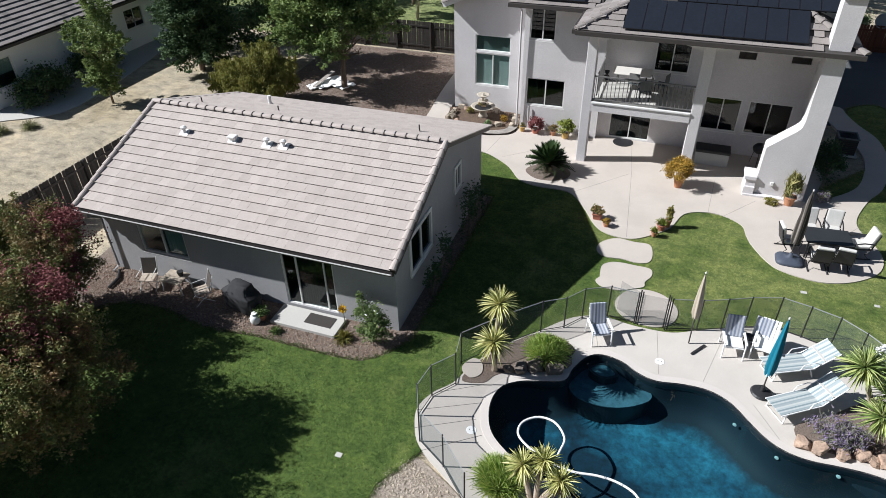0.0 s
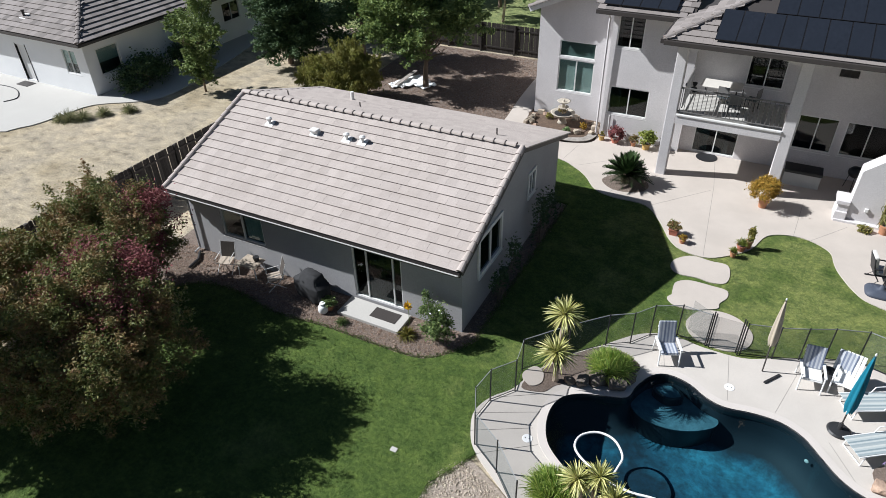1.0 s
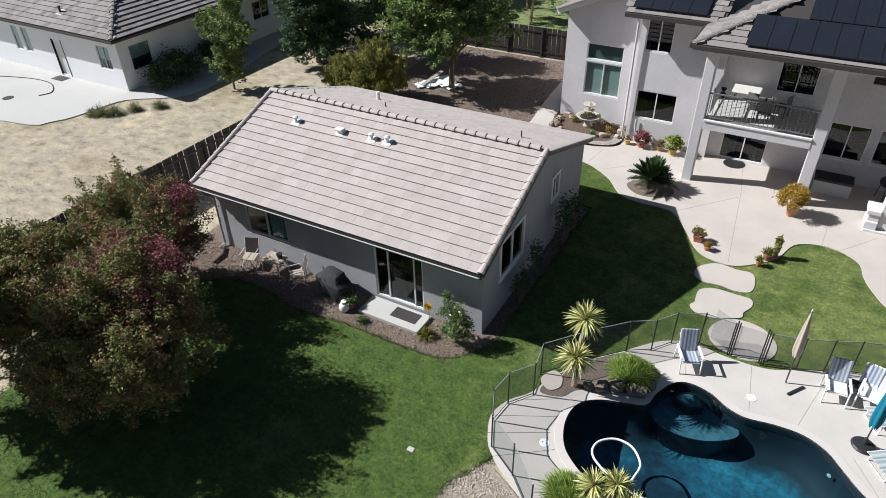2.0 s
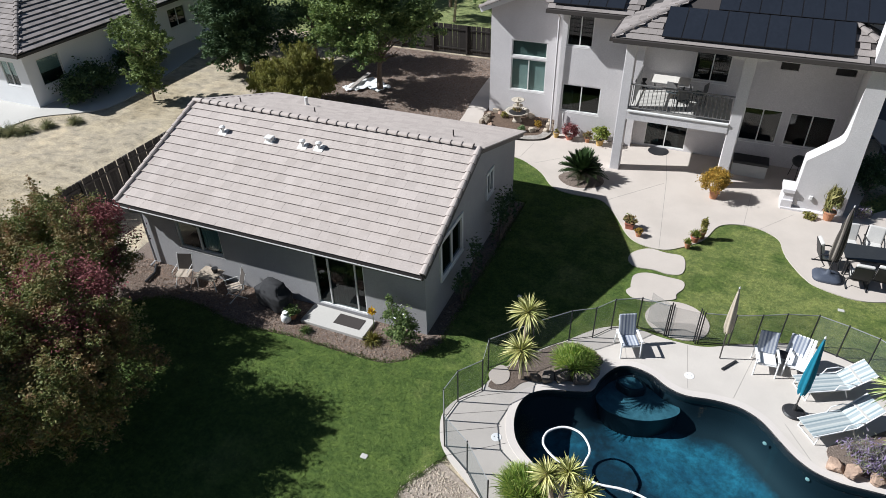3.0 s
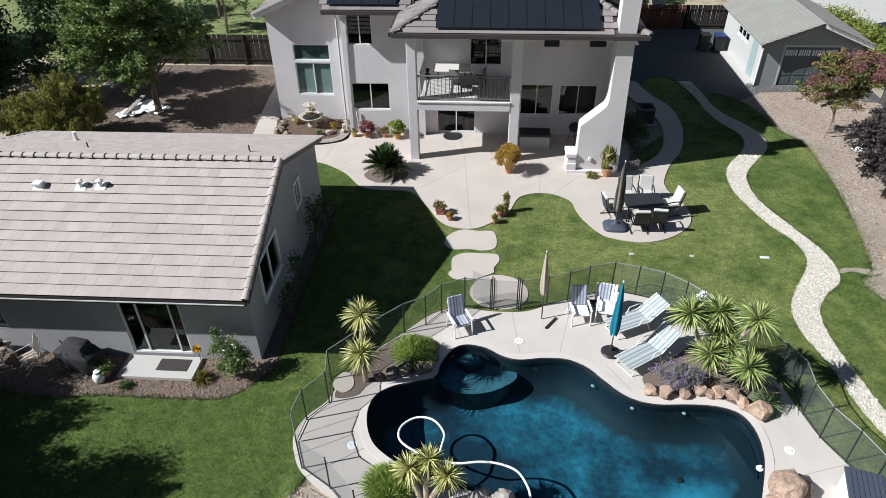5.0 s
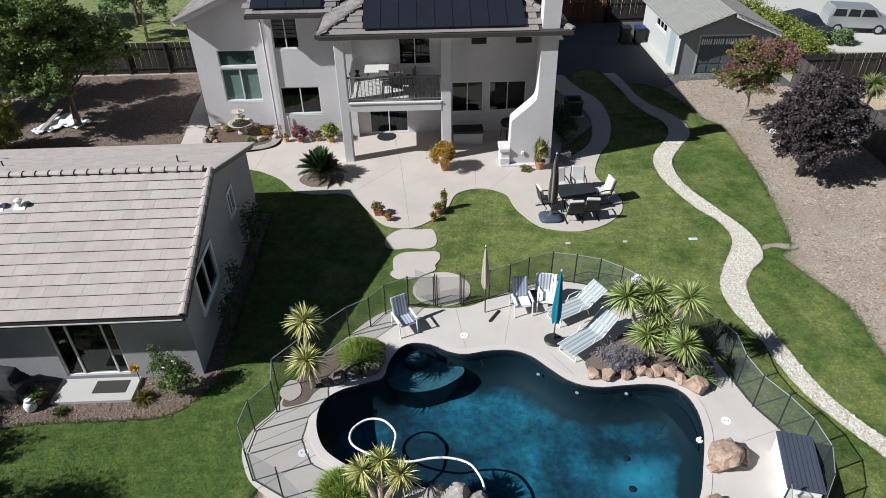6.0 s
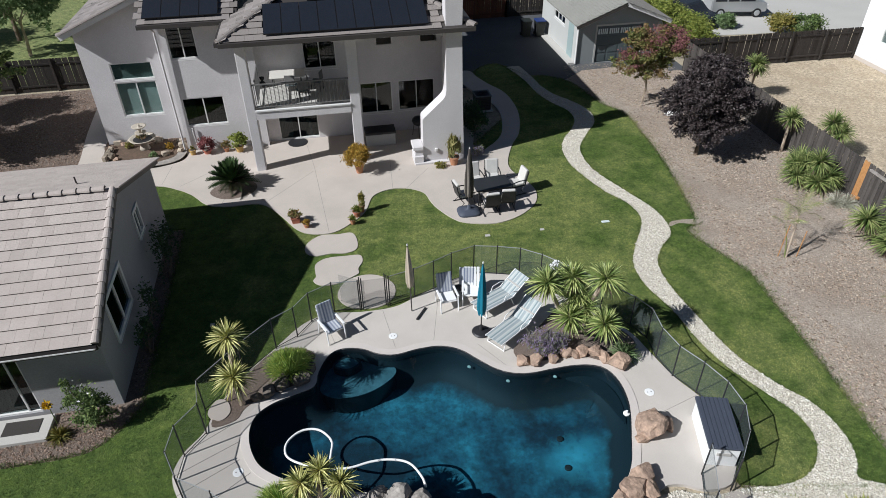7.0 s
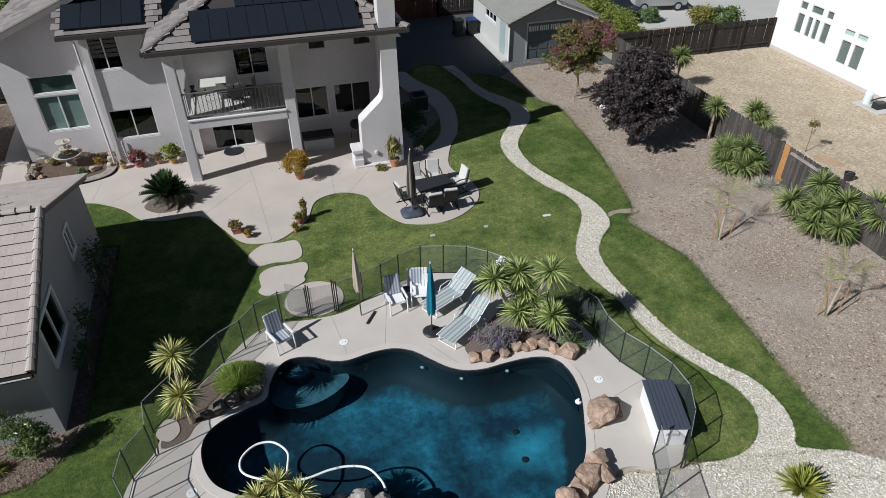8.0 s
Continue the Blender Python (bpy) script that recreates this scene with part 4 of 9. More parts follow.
for x in (EX0 - 0.0, EX1 + 0.0):
    for o, up, n in (((x, EY - 0.03, EZ + 0.0), UPF, 14), ((x, BY + 0.03, BZ + 0.0), UPB, 0)):
        up = Vector(up)
        along = Vector((1, 0, 0)) if up.y > 0 else Vector((-1, 0, 0))
        u = up.normalized()
        R = Matrix((along, u, along.cross(u))).transposed().to_4x4()
        if not n:          # plain capping along the back slope
            f = part("rake_capping", boxes((-0.12, 0.12, 0, up.length, 0.0, 0.045), bevel=0.012), "tile", cas)
            f.matrix_basis = Matrix.Translation(o) @ R
            continue
        Q = Matrix((u, Vector((-1, 0, 0)), u.cross(Vector((-1, 0, 0))))).transposed().to_4x4()     # round caps that climb the verge
        pieces(cas, rake, "rake_tile", [Matrix.Translation(Vector(o) + Vector((-0.05 if x > -10 else 0.05, 0, 0.035)) + u * (up.length / n * k)) @ Q for k in range(n)])
    box_rows = boxes((x - 0.025, x + 0.025, 0, UPF.length, -0.17, 0.0))
    f = part("barge_board", box_rows, "gutter", cas)
    u = UPF.normalized()
    f.matrix_basis = Matrix.Translation((0, EY, EZ)) @ Matrix((Vector((1, 0, 0)), u, Vector((1, 0, 0)).cross(u))).transposed().to_4x4()
    f = part("barge_board", boxes((-x - 0.025, -x + 0.025, 0, UPB.length, -0.17, 0.0)), "gutter", cas)
    u = UPB.normalized()
    f.matrix_basis = Matrix.Translation((0, BY, BZ)) @ Matrix((Vector((-1, 0, 0)), u, Vector((-1, 0, 0)).cross(u))).transposed().to_4x4()


def roof_vent(at, kind):
    v = thing("roof_vent", at, "white metal roof vent with a lead flashing", "roof vent", "vents on the guest house roof")
    part("flashing", boxes((-0.17, 0.17, -0.16, 0.16, -0.01, 0.012)), "trim", v).matrix_basis = pose(0, 0, 0.03, 22.8)
    bm = bmesh.new()
    if kind:
        lathe(bm, [(0.055, 0), (0.055, 0.18), (0.1, 0.18), (0.11, 0.24), (0.05, 0.28)], sides=12)
    else:
        box(bm, -0.13, 0.13, -0.06, 0.12, 0.0, 0.16, 0.02)
        box(bm, -0.15, 0.15, -0.13, 0.13, 0.12, 0.2, 0.03)
    part("hood", bm, "trim", v, smooth=False)


for x, y, k in ((-15.69, 16.6, 1), (-13.72, 16.6, 0), (-12.4, 16.63, 1), (-11.78, 16.66, 1)):
    roof_vent(TURN @ Vector((x, y, roof_z(y) + 0.02)), k)
for x, y, h, r in ((-14.87, 20.7, 0.4, 0.07), (-13.6, 19.35, 0.25, 0.025), (-7.88, 19.08, 0.3, 0.025), (-16.58, 18.86, 0.25, 0.025)):
    v = thing("vent_pipe", TURN @ Vector((x, y, roof_z(y) - 0.02)), "short vent pipe through the roof", "vent pipe", "pipes on the guest house roof")
    part("pipe", lathe(bmesh.new(), [(r, 0), (r, h)], sides=10), "trim" if r > 0.05 else "gutter", v)
    part("collar", lathe(bmesh.new(), [(r * 2.2, 0.02), (r * 1.3, 0.09)], sides=10), "tile_joined", v)

# ---- main house ----
house = thing("main_house", (0, 0, 0), "two-storey taupe stucco house with balcony, chimney and solar panels", "house")
HX0, HX1, HXS, HY, HB = -10.55, 5.5, -6.75, 29.0, 40.0
SY = 30.4                                            # front of the west bay
IY = 29.2                                            # wall behind the porch
PF = 26.4                                            # front of the balcony and porch
bm = bmesh.new()
wall(bm, (HX0, SY), (HXS, SY), -0.05, 5.3, 0.2, [(1.08, 2.85, 1.39, 2.99), (1.08, 2.85, 3.1, 3.88)])
prism(bm, [(HX0, 5.3), (HXS, 5.3), (HXS, 7.0), (HX0, 5.4)], SY, SY + 0.2)
part("wall", bm, "stucco_house", house)
bm = bmesh.new()
wall(bm, (HXS, HY + 0.06), (-3.5, HY + 0.06), -0.05, 6.05, 0.2, [(0.23, 2.03, 1.23, 2.55), (0.25, 1.4, 4.33, 5.74)])
part("wall", bm, "stucco_house", house)
bm = bmesh.new()
wall(bm, (-3.05, IY), (HX1 - 0.25, IY), -0.05, 5.75, 0.2, [(0.53, 2.36, 0.08, 2.15), (2.07, 3.51, 3.42, 4.85), (4.44, 5.94, 1.04, 2.55), (6.22, 7.95, 1.07, 2.54), (5.35, 6.03, 4.29, 4.59), (7.35, 8.08, 4.3, 4.58)])
part("wall", bm, "stucco_house", house)
part("wall", wall(bmesh.new(), (HX1, PF), (HX1, HB), -0.05, 5.75, 0.25), "stucco_house", house)
part("wall", wall(bmesh.new(), (HX1, HB + 0.2), (HX0, HB + 0.2), -0.05, 5.75, 0.2), "stucco_house", house)
part("wall", wall(bmesh.new(), (HX0, HB), (HX0, SY + 0.2), -0.05, 5.4, 0.2), "stucco_house", house)
part("wall", wall(bmesh.new(), (HXS, SY), (HXS, HY + 0.26), -0.05, 6.05, 0.2), "stucco_house", house)
# wing wall and pillars of the porch
part("pilaster", boxes((-3.5, -3.05, HY - 0.15, HY + 0.25, -0.05, 5.75)), "stucco_house", house)
for x0, x1 in ((-3.52, -3.12), (0.83, 1.26)):
    part("pillar", boxes((x0, x1, PF, PF + 0.45, -0.03, 5.75), bevel=0.03), "stucco_house", house, "square stucco porch pillar")
bm = bmesh.new()     # arched beam under the eaves
o = [(-3.12, 5.75), (-3.12, 5.4)] + [(-2.9 + 3.5 * k / 12, 5.4 + 0.2 * math.sin(math.pi * k / 12) ** 0.6) for k in range(13)] + [(0.83, 5.4), (0.83, 5.75)]
prism(bm, o, PF + 0.03, PF + 0.4)
o = [(1.26, 5.75), (1.26, 5.4)] + [(1.5 + 3.2 * k / 12, 5.4 + 0.2 * math.sin(math.pi * k / 12) ** 0.6) for k in range(13)] + [(4.84, 5.4), (4.84, 5.75)]
prism(bm, o, PF + 0.03, PF + 0.4)
part("porch_beam", bm, "stucco_house", house)
part("porch_ceiling", boxes((-3.5, HX1, PF + 0.02, IY, 5.76, 5.86)), "stucco_house", house)
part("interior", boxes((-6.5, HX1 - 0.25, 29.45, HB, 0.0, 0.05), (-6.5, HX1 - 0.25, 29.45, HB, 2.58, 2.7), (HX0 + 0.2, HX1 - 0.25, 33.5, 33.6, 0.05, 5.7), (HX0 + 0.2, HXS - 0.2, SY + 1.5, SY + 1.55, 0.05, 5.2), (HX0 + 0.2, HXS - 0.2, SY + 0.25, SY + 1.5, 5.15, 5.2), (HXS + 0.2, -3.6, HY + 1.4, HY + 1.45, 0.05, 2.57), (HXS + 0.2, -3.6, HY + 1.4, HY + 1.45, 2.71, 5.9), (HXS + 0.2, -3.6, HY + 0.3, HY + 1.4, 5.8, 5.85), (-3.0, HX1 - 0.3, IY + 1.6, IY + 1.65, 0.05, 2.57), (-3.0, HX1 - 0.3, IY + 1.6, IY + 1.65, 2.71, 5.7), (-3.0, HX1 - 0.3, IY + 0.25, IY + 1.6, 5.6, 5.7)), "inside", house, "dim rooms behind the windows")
# balcony
part("balcony_floor", boxes((-3.12, 0.83, PF + 0.05, IY, 2.43, 2.8)), "white_concrete", house, "pale balcony slab")
part("balcony_edge", boxes((-3.12, 0.83, PF - 0.06, PF + 0.05, 2.77, 2.85), bevel=0.015), "trim", house, "white moulded balcony edge")
part("balcony_beam", boxes((-3.12, 0.83, PF - 0.02, PF + 0.05, 2.43, 2.77)), "stucco_house", house, "stucco beam under the balcony edge")
rail = part("railing", boxes((-3.12, 0.83, PF + 0.04, PF + 0.09, 3.89, 3.95), (-3.12, 0.83, PF + 0.045, PF + 0.085, 2.93, 2.97), bevel=0.006), "rail_grey", house, "thin grey metal balcony railing")
bar_me = bpy.data.meshes.new("baluster")
_b = boxes((-0.013, 0.013, -0.013, 0.013, 2.97, 3.89))
_b.to_mesh(bar_me)
_b.free()
bar_me.materials.append(M["rail_grey"])
side = part("side_railing", boxes((-3.04, -2.99, PF + 0.45, HY - 0.15, 3.89, 3.95), (-3.035, -2.995, PF + 0.45, HY - 0.15, 2.93, 2.97), bevel=0.006), "rail_grey", house, "thin grey metal railing")
pieces(side, bar_me, "baluster", [pose(-3.015, PF + 0.55 + 0.16 * k, 0) for k in range(12)])
pieces(rail, bar_me, "baluster", [pose(-3.03 + 0.16 * k, PF + 0.065, 0) for k in range(24)])
# windows and doors
window(house, (-9.47, SY + 0.05, 1.39), 1.77, 1.6, 0, 2, "window", "white-framed window with a grey-green curtain", True, 0.97, glass="glass_clear", shade_cloth="curtain_green")
window(house, (-9.47, SY + 0.05, 3.1), 1.77, 0.78, 0, 1, "window", "white-framed fixed light", True, 0.97, glass="glass_clear", shade_cloth="curtain_dark")
window(house, (-6.52, HY + 0.11, 1.23), 1.8, 1.32, 0, 2, "window", "white-framed sliding window", curtain=[(0.06, 0.5, "shade_grey")])
window(house, (-6.5, HY + 0.11, 4.33), 1.15, 1.41, 0, 2, "window", "tall white-framed window")
window(house, (-2.52, IY + 0.05, 0.08), 1.83, 2.07, 0, 2, "sliding_door", "white-framed glass patio door", False, curtain=[(0.06, 0.62, "curtain_green"), (0.98, 1.5, "shade_grey")])
window(house, (-0.98, IY + 0.05, 3.42), 1.44, 1.43, 0, 2, "window", "white-framed balcony window")
window(house, (1.39, IY + 0.05, 1.04), 1.5, 1.51, 0, 2, "window", "white-framed sliding window")
window(house, (3.17, IY + 0.05, 1.07), 1.73, 1.47, 0, 2, "window", "white-framed sliding window")
for x, z in ((2.32, 4.29), (4.32, 4.28)):
    bm = bmesh.new()
    box(bm, 0, 0.64, 0.0, 0.02, 0.0, 0.3)
    for k in range(6):
        box(bm, 0.02, 0.62, -0.03, 0.0, 0.03 + 0.045 * k, 0.045 + 0.045 * k)
    part("wall_vent", bm, "gutter", house, "dark louvred attic vent").matrix_basis = pose(x, IY + 0.06, z)
# chimney with a stepped shoulder, tapering into the stack
bm = bmesh.new()
prism(bm, [(5.62, 0.0), (5.54, 3.0), (5.5, 5.8), (5.53, 7.75), (4.82, 7.75), (4.84, 3.35), (4.8, 3.08), (4.68, 2.92), (3.8, 2.12), (3.78, 0.74), (3.78, 0.0)], 25.72, 26.4)
bmesh.ops.bevel(bm, geom=[e for e in bm.edges if abs(e.verts[0].co.y - e.verts[1].co.y) > 0.3], offset=0.03, segments=2, affect="EDGES")
part("chimney", bm, "stucco_house", house, "pale stucco chimney with a sloping shoulder")
part("chimney_cap", boxes((4.74, 5.54, 25.64, 26.48, 7.75, 7.9), bevel=0.02), "stucco_house", house)
part("hearth_step", boxes((3.4, 3.78, 25.66, 26.4, 0.0, 0.7), (3.38, 5.1, 25.5, 25.72, 0.0, 0.12), (3.32, 3.78, 25.6, 26.42, 0.7, 0.86), (3.36, 3.78, 25.56, 26.4, 0.0, 0.42), bevel=0.02), "stucco_house", house, "stepped stucco hearth")
part("outdoor_light", boxes((4.3, 4.42, 25.64, 25.72, 0.55, 0.7), bevel=0.015), "trim", house, "small white outlet cover")
# roofs
SL = 0.42
MEY, MEZ, MX0, MX1 = 25.62, 5.97, -3.95, 6.02        # main eaves
RDG = 31.2                                           # main ridge
run = RDG - MEY


def slope_roof(name, verts, faces, th=0.12):
    bm = bmesh.new()
    v = [bm.verts.new(p) for p in verts]
    fs = [bm.faces.new([v[i] for i in f]) for f in faces]
    bmesh.ops.recalc_face_normals(bm, faces=bm.faces)
    for f in bm.faces:
        if f.normal.z < 0:
            f.normal_flip()
    ext = bmesh.ops.solidify(bm, geom=list(bm.faces), thickness=th)
    return part(name, bm, "gutter", house)


rz = MEZ + SL * run
slope_roof("roof", [(MX0, MEY, MEZ), (MX1, MEY, MEZ), (MX1 - run, RDG, rz), (MX0 + run, RDG, rz), (MX1, 40.4, MEZ), (MX0, 40.4, MEZ), (MX1 - run, 34.8, rz), (MX0 + run, 34.8, rz)],
           [(0, 1, 2, 3), (1, 4, 6, 2), (4, 5, 7, 6), (5, 0, 3, 7), (2, 6, 7, 3)])
G0, GR = -10.95, -5.2                                 # gable roof of the west bay
gz = 5.36
slope_roof("roof", [(G0, 29.85, gz), (GR, 29.85, gz + SL * (GR - G0)), (GR, 40.6, gz + SL * (GR - G0)), (G0, 40.6, gz), (0.1, 33.0, gz), (0.1, 40.6, gz)], [(0, 1, 2, 3)])
S2Y, S2Z = 28.35, 6.05                               # roof over the middle bay
slope_roof("roof", [(-7.3, S2Y, S2Z), (-3.4, S2Y, S2Z), (-3.4, 34.0, S2Z + SL * 5.65), (-7.3, 34.0, S2Z + SL * 5.65)], [(0, 1, 2, 3)])
for a, b, z in (((MX0, MEY), (MX1, MEY), MEZ), ((-7.35, S2Y), (MX0 - 0.02, S2Y), S2Z)):
    part("gutter", boxes((a[0], b[0], a[1] - 0.15, a[1] + 0.0, z - 0.16, z + 0.01), bevel=0.012), "gutter", house, "dark eaves gutter")
part("gutter", boxes((MX0 - 0.15, MX0, MEY, S2Y - 0.15, MEZ - 0.16, MEZ + 0.01), bevel=0.012), "gutter", house, "dark eaves gutter")
part("soffit", boxes((MX0, MX1, MEY + 0.02, PF, MEZ - 0.14, MEZ - 0.1), (-7.3, MX0, S2Y, HY, S2Z - 0.14, S2Z - 0.1)), "stucco_house", house)
bm = bmesh.new()
tube(bm, [(-6.88, S2Y - 0.03, S2Z - 0.1), (-6.88, 28.9, 5.6), (-6.88, 28.93, 0.15)], 0.045)
part("downspout", bm, "stucco_house", house, "painted downspout")
tube_b = tube(bmesh.new(), [(-6.35, 28.98, 1.15), (-6.35, 28.98, 0.9), (-6.3, 28.98, 0.1)], 0.025)
part("pipe", tube_b, "trim", house, "white wall pipe")
# tiles of the main roofs
HT = tile_mesh(0.33, 0.36, "house_tile", 0.035, "tile_house")
UM = Vector((0, 1, SL))


def solar_spot(p):
    return not (-2.25 < p.x < 4.2 and MEY + 0.25 < p.y < 29.2) and not (4.7 < p.x < 5.6 and p.y < 26.3)


pl = tile_places((MX0 + 0.03, MEY - 0.03, MEZ + 0.0), (1, 0, 0), UM, MX1 - MX0 - 0.06, 15, 0.33, 0.36, 11, lambda p: solar_spot(p) and p.x - MX0 > (p.y - MEY) + 0.1 and MX1 - p.x > (p.y - MEY) + 0.1)
pieces(house, HT, "roof_tile", [m for c, m in pl if c < 6][:230])
more = [m for c, m in pl if c >= 6] + [m for c, m in pl if c < 6][230:]
pl = tile_places((MX0 - 0.03, 40.4, MEZ), (0, -1, 0), (1, 0, SL), 40.4 - MEY, 15, 0.33, 0.36, 12, lambda p: p.x - MX0 < (p.y - MEY) - 0.1 and p.y > 25 and (p.y < S2Y + 0.2 or p.z > S2Z + SL * (p.y - S2Y)))
more += [m for c, m in pl]
pl = tile_places((-7.32, S2Y - 0.03, S2Z), (1, 0, 0), UM, 3.95, 15, 0.33, 0.36, 13, lambda p: p.x < MX0 + 0.4 + (p.y - MEY - 0.3) * 0.0 or p.z > MEZ + SL * (p.x - MX0))
more += [m for c, m in pl]
pl = tile_places((G0 - 0.03, 40.5, gz), (0, -1, 0), (1, 0, SL), 10.6, 15, 0.33, 0.36, 14)
more += [m for c, m in pl]
tagged(part("roof_tiles", joined("roof_tiles", HT, more, "tile_house"), None, house), "mottled brown-grey concrete roof tiles", kind="stuff")
hip = cap_mesh(0.36, 0.13, "hip_tile", "tile_house")


def cap_row(p0, p1, k0=0.4):
    p0, p1 = Vector(p0), Vector(p1)
    d = (p1 - p0)
    q = d.to_track_quat("X", "Z").to_matrix().to_4x4()
    n = int(d.length / k0)
    pieces(house, hip, "ridge_tile", [Matrix.Translation(p0 + d * (k / n)) @ q for k in range(n)])


cap_row((MX0, MEY, MEZ + 0.03), (MX0 + run, RDG, rz + 0.03))
cap_row((MX1, MEY, MEZ + 0.03), (MX1 - run, RDG, rz + 0.03))
cap_row((G0, 29.87, gz + 0.03), (G0 + 5.2, 29.87, gz + 0.03 + 5.2 * SL))
part("barge_board", boxes((0, 5.7, -0.03, 0.03, -0.2, 0.0)), "trim", house).matrix_basis = Matrix.Translation((G0, 29.85, gz)) @ Matrix.Rotation(-math.atan(SL), 4, "Y")
# unseen block over the back of the house, added to widen its shade
bm = bmesh.new()
box(bm, 2.4, 5.7, 28.6, 46.0, 6.0, 6.9)
part("upper_wall", bm, "stucco_house", house)
bm = bmesh.new()
lo = [bm.verts.new(q) for q in ((2.05, 28.15, 6.9), (6.05, 28.15, 6.9), (6.05, 46.4, 6.9), (2.05, 46.4, 6.9))]
hi = [bm.verts.new(q) for q in ((4.05, 30.15, 7.74), (4.05, 44.4, 7.74))]
for q in ((lo[0], lo[1], hi[0]), (lo[1], lo[2], hi[1], hi[0]), (lo[2], lo[3], hi[1]), (lo[3], lo[0], hi[0], hi[1]), tuple(lo[::-1])):
    bm.faces.new(q)
part("upper_roof", bm, "tile_house", house, "unseen hipped roof added to widen the house's shade")
# solar panels
ang = math.degrees(math.atan(SL))


def solar_panel(x, y, z, w, h):
    p = thing("solar_panel", (x, y, z), "black framed solar panel on the tiled roof", "solar panel", "solar panels")
    p.rotation_euler = (math.atan(SL), 0, 0)
    part("frame", boxes((0, w, 0, h, 0, 0.04), bevel=0.006), "solar_frame", p)
    part("glass_face", boxes((0.02, w - 0.02, 0.02, h - 0.02, 0.04, 0.044)), "solar", p)
    for u in (0.25, 0.75):
        part("bracket", boxes((w * u - 0.02, w * u + 0.02, 0.1, 0.16, -0.1, 0.0), (w * u - 0.02, w * u + 0.02, h - 0.2, h - 0.14, -0.1, 0.0)), "solar_frame", p)


PH = 1.76
for k in range(9):
    y = MEY + 0.1
    solar_panel(-2.22 + k * 0.71, y, MEZ + SL * (y - MEY) + 0.13, 0.702, PH)
for k in range(8):
    y = MEY + 0.1 + 1.8 * math.cos(math.atan(SL))
    solar_panel(-0.47 + k * 0.71, y, MEZ + SL * (y - MEY) + 0.13, 0.702, PH)
for k in range(4):
    solar_panel(-7.12 + k * 0.75, S2Y + 0.14, S2Z + SL * 0.14 + 0.13, 0.742, 1.74)


# ---- plants: helpers ----
def leaf_cloud(name, blobs, n, size, material, seed, clumps=26, spread=0.2, hang=0.0, slim=0.5, spray=0.0, lift=0.35):
    """A crown of n small folded leaves in clumps round the shells of the blobs (x, y, z, rx, ry, rz)."""
    r = np.random.default_rng(seed)
    vol = np.array([b[3] * b[4] * b[5] for b in blobs]) ** (2 / 3)
    P = []
    for b, k in zip(blobs, (n * vol / vol.sum()).astype(int)):
        d = r.normal(size=(clumps, 3))
        d /= np.linalg.norm(d, axis=1)[:, None]
        d[:, 2] = np.where(d[:, 2] < -0.55, -d[:, 2], d[:, 2])
        rad = r.uniform(0.45, 1.0, clumps) ** 0.6
        cc = d * rad[:, None]
        w = r.uniform(0.4, 1.6, clumps)
        pick = r.choice(clumps, size=k, p=w / w.sum())
        sp = spread * r.uniform(0.6, 1.35, clumps)
        q = cc[pick] + r.normal(size=(k, 3)) * sp[pick][:, None]
        if spray:           # leafy twigs that reach outwards and rise, thinning to their tips
            t = r.uniform(0, 1, k)
            reach = r.uniform(0.8, 1.0 + spray, clumps)
            way = d + np.stack([np.zeros(clumps), np.zeros(clumps), r.uniform(0.0, lift, clumps)], 1)
            q = way[pick] * (0.3 + (reach[pick] - 0.3) * t ** 0.7)[:, None] + r.normal(size=(k, 3)) * (sp[pick] * (1.15 - 0.85 * t))[:, None]
        P.append(q * np.array(b[3:6]) + np.array(b[:3]))
    P = np.concatenate(P)
    P = P[P[:, 2] > 0.02]
    k = len(P)
    u = r.normal(size=(k, 3))
    u[:, 2] = u[:, 2] * 0.6 - hang
    u /= np.linalg.norm(u, axis=1)[:, None]
    v = np.cross(u, r.normal(size=(k, 3)))
    v /= np.linalg.norm(v, axis=1)[:, None]
    nn = np.cross(u, v)
    s = (size * r.uniform(0.6, 1.4, k))[:, None]
    V = np.stack([P - u * s * 0.5, P + v * s * slim * 0.5 + nn * s * 0.08, P + u * s * 0.5, P - v * s * slim * 0.5 + nn * s * 0.08], 1).reshape(-1, 3)
    F = np.arange(k * 4).reshape(-1, 4)
    return quads_mesh(name, V.tolist(), F.tolist(), material)


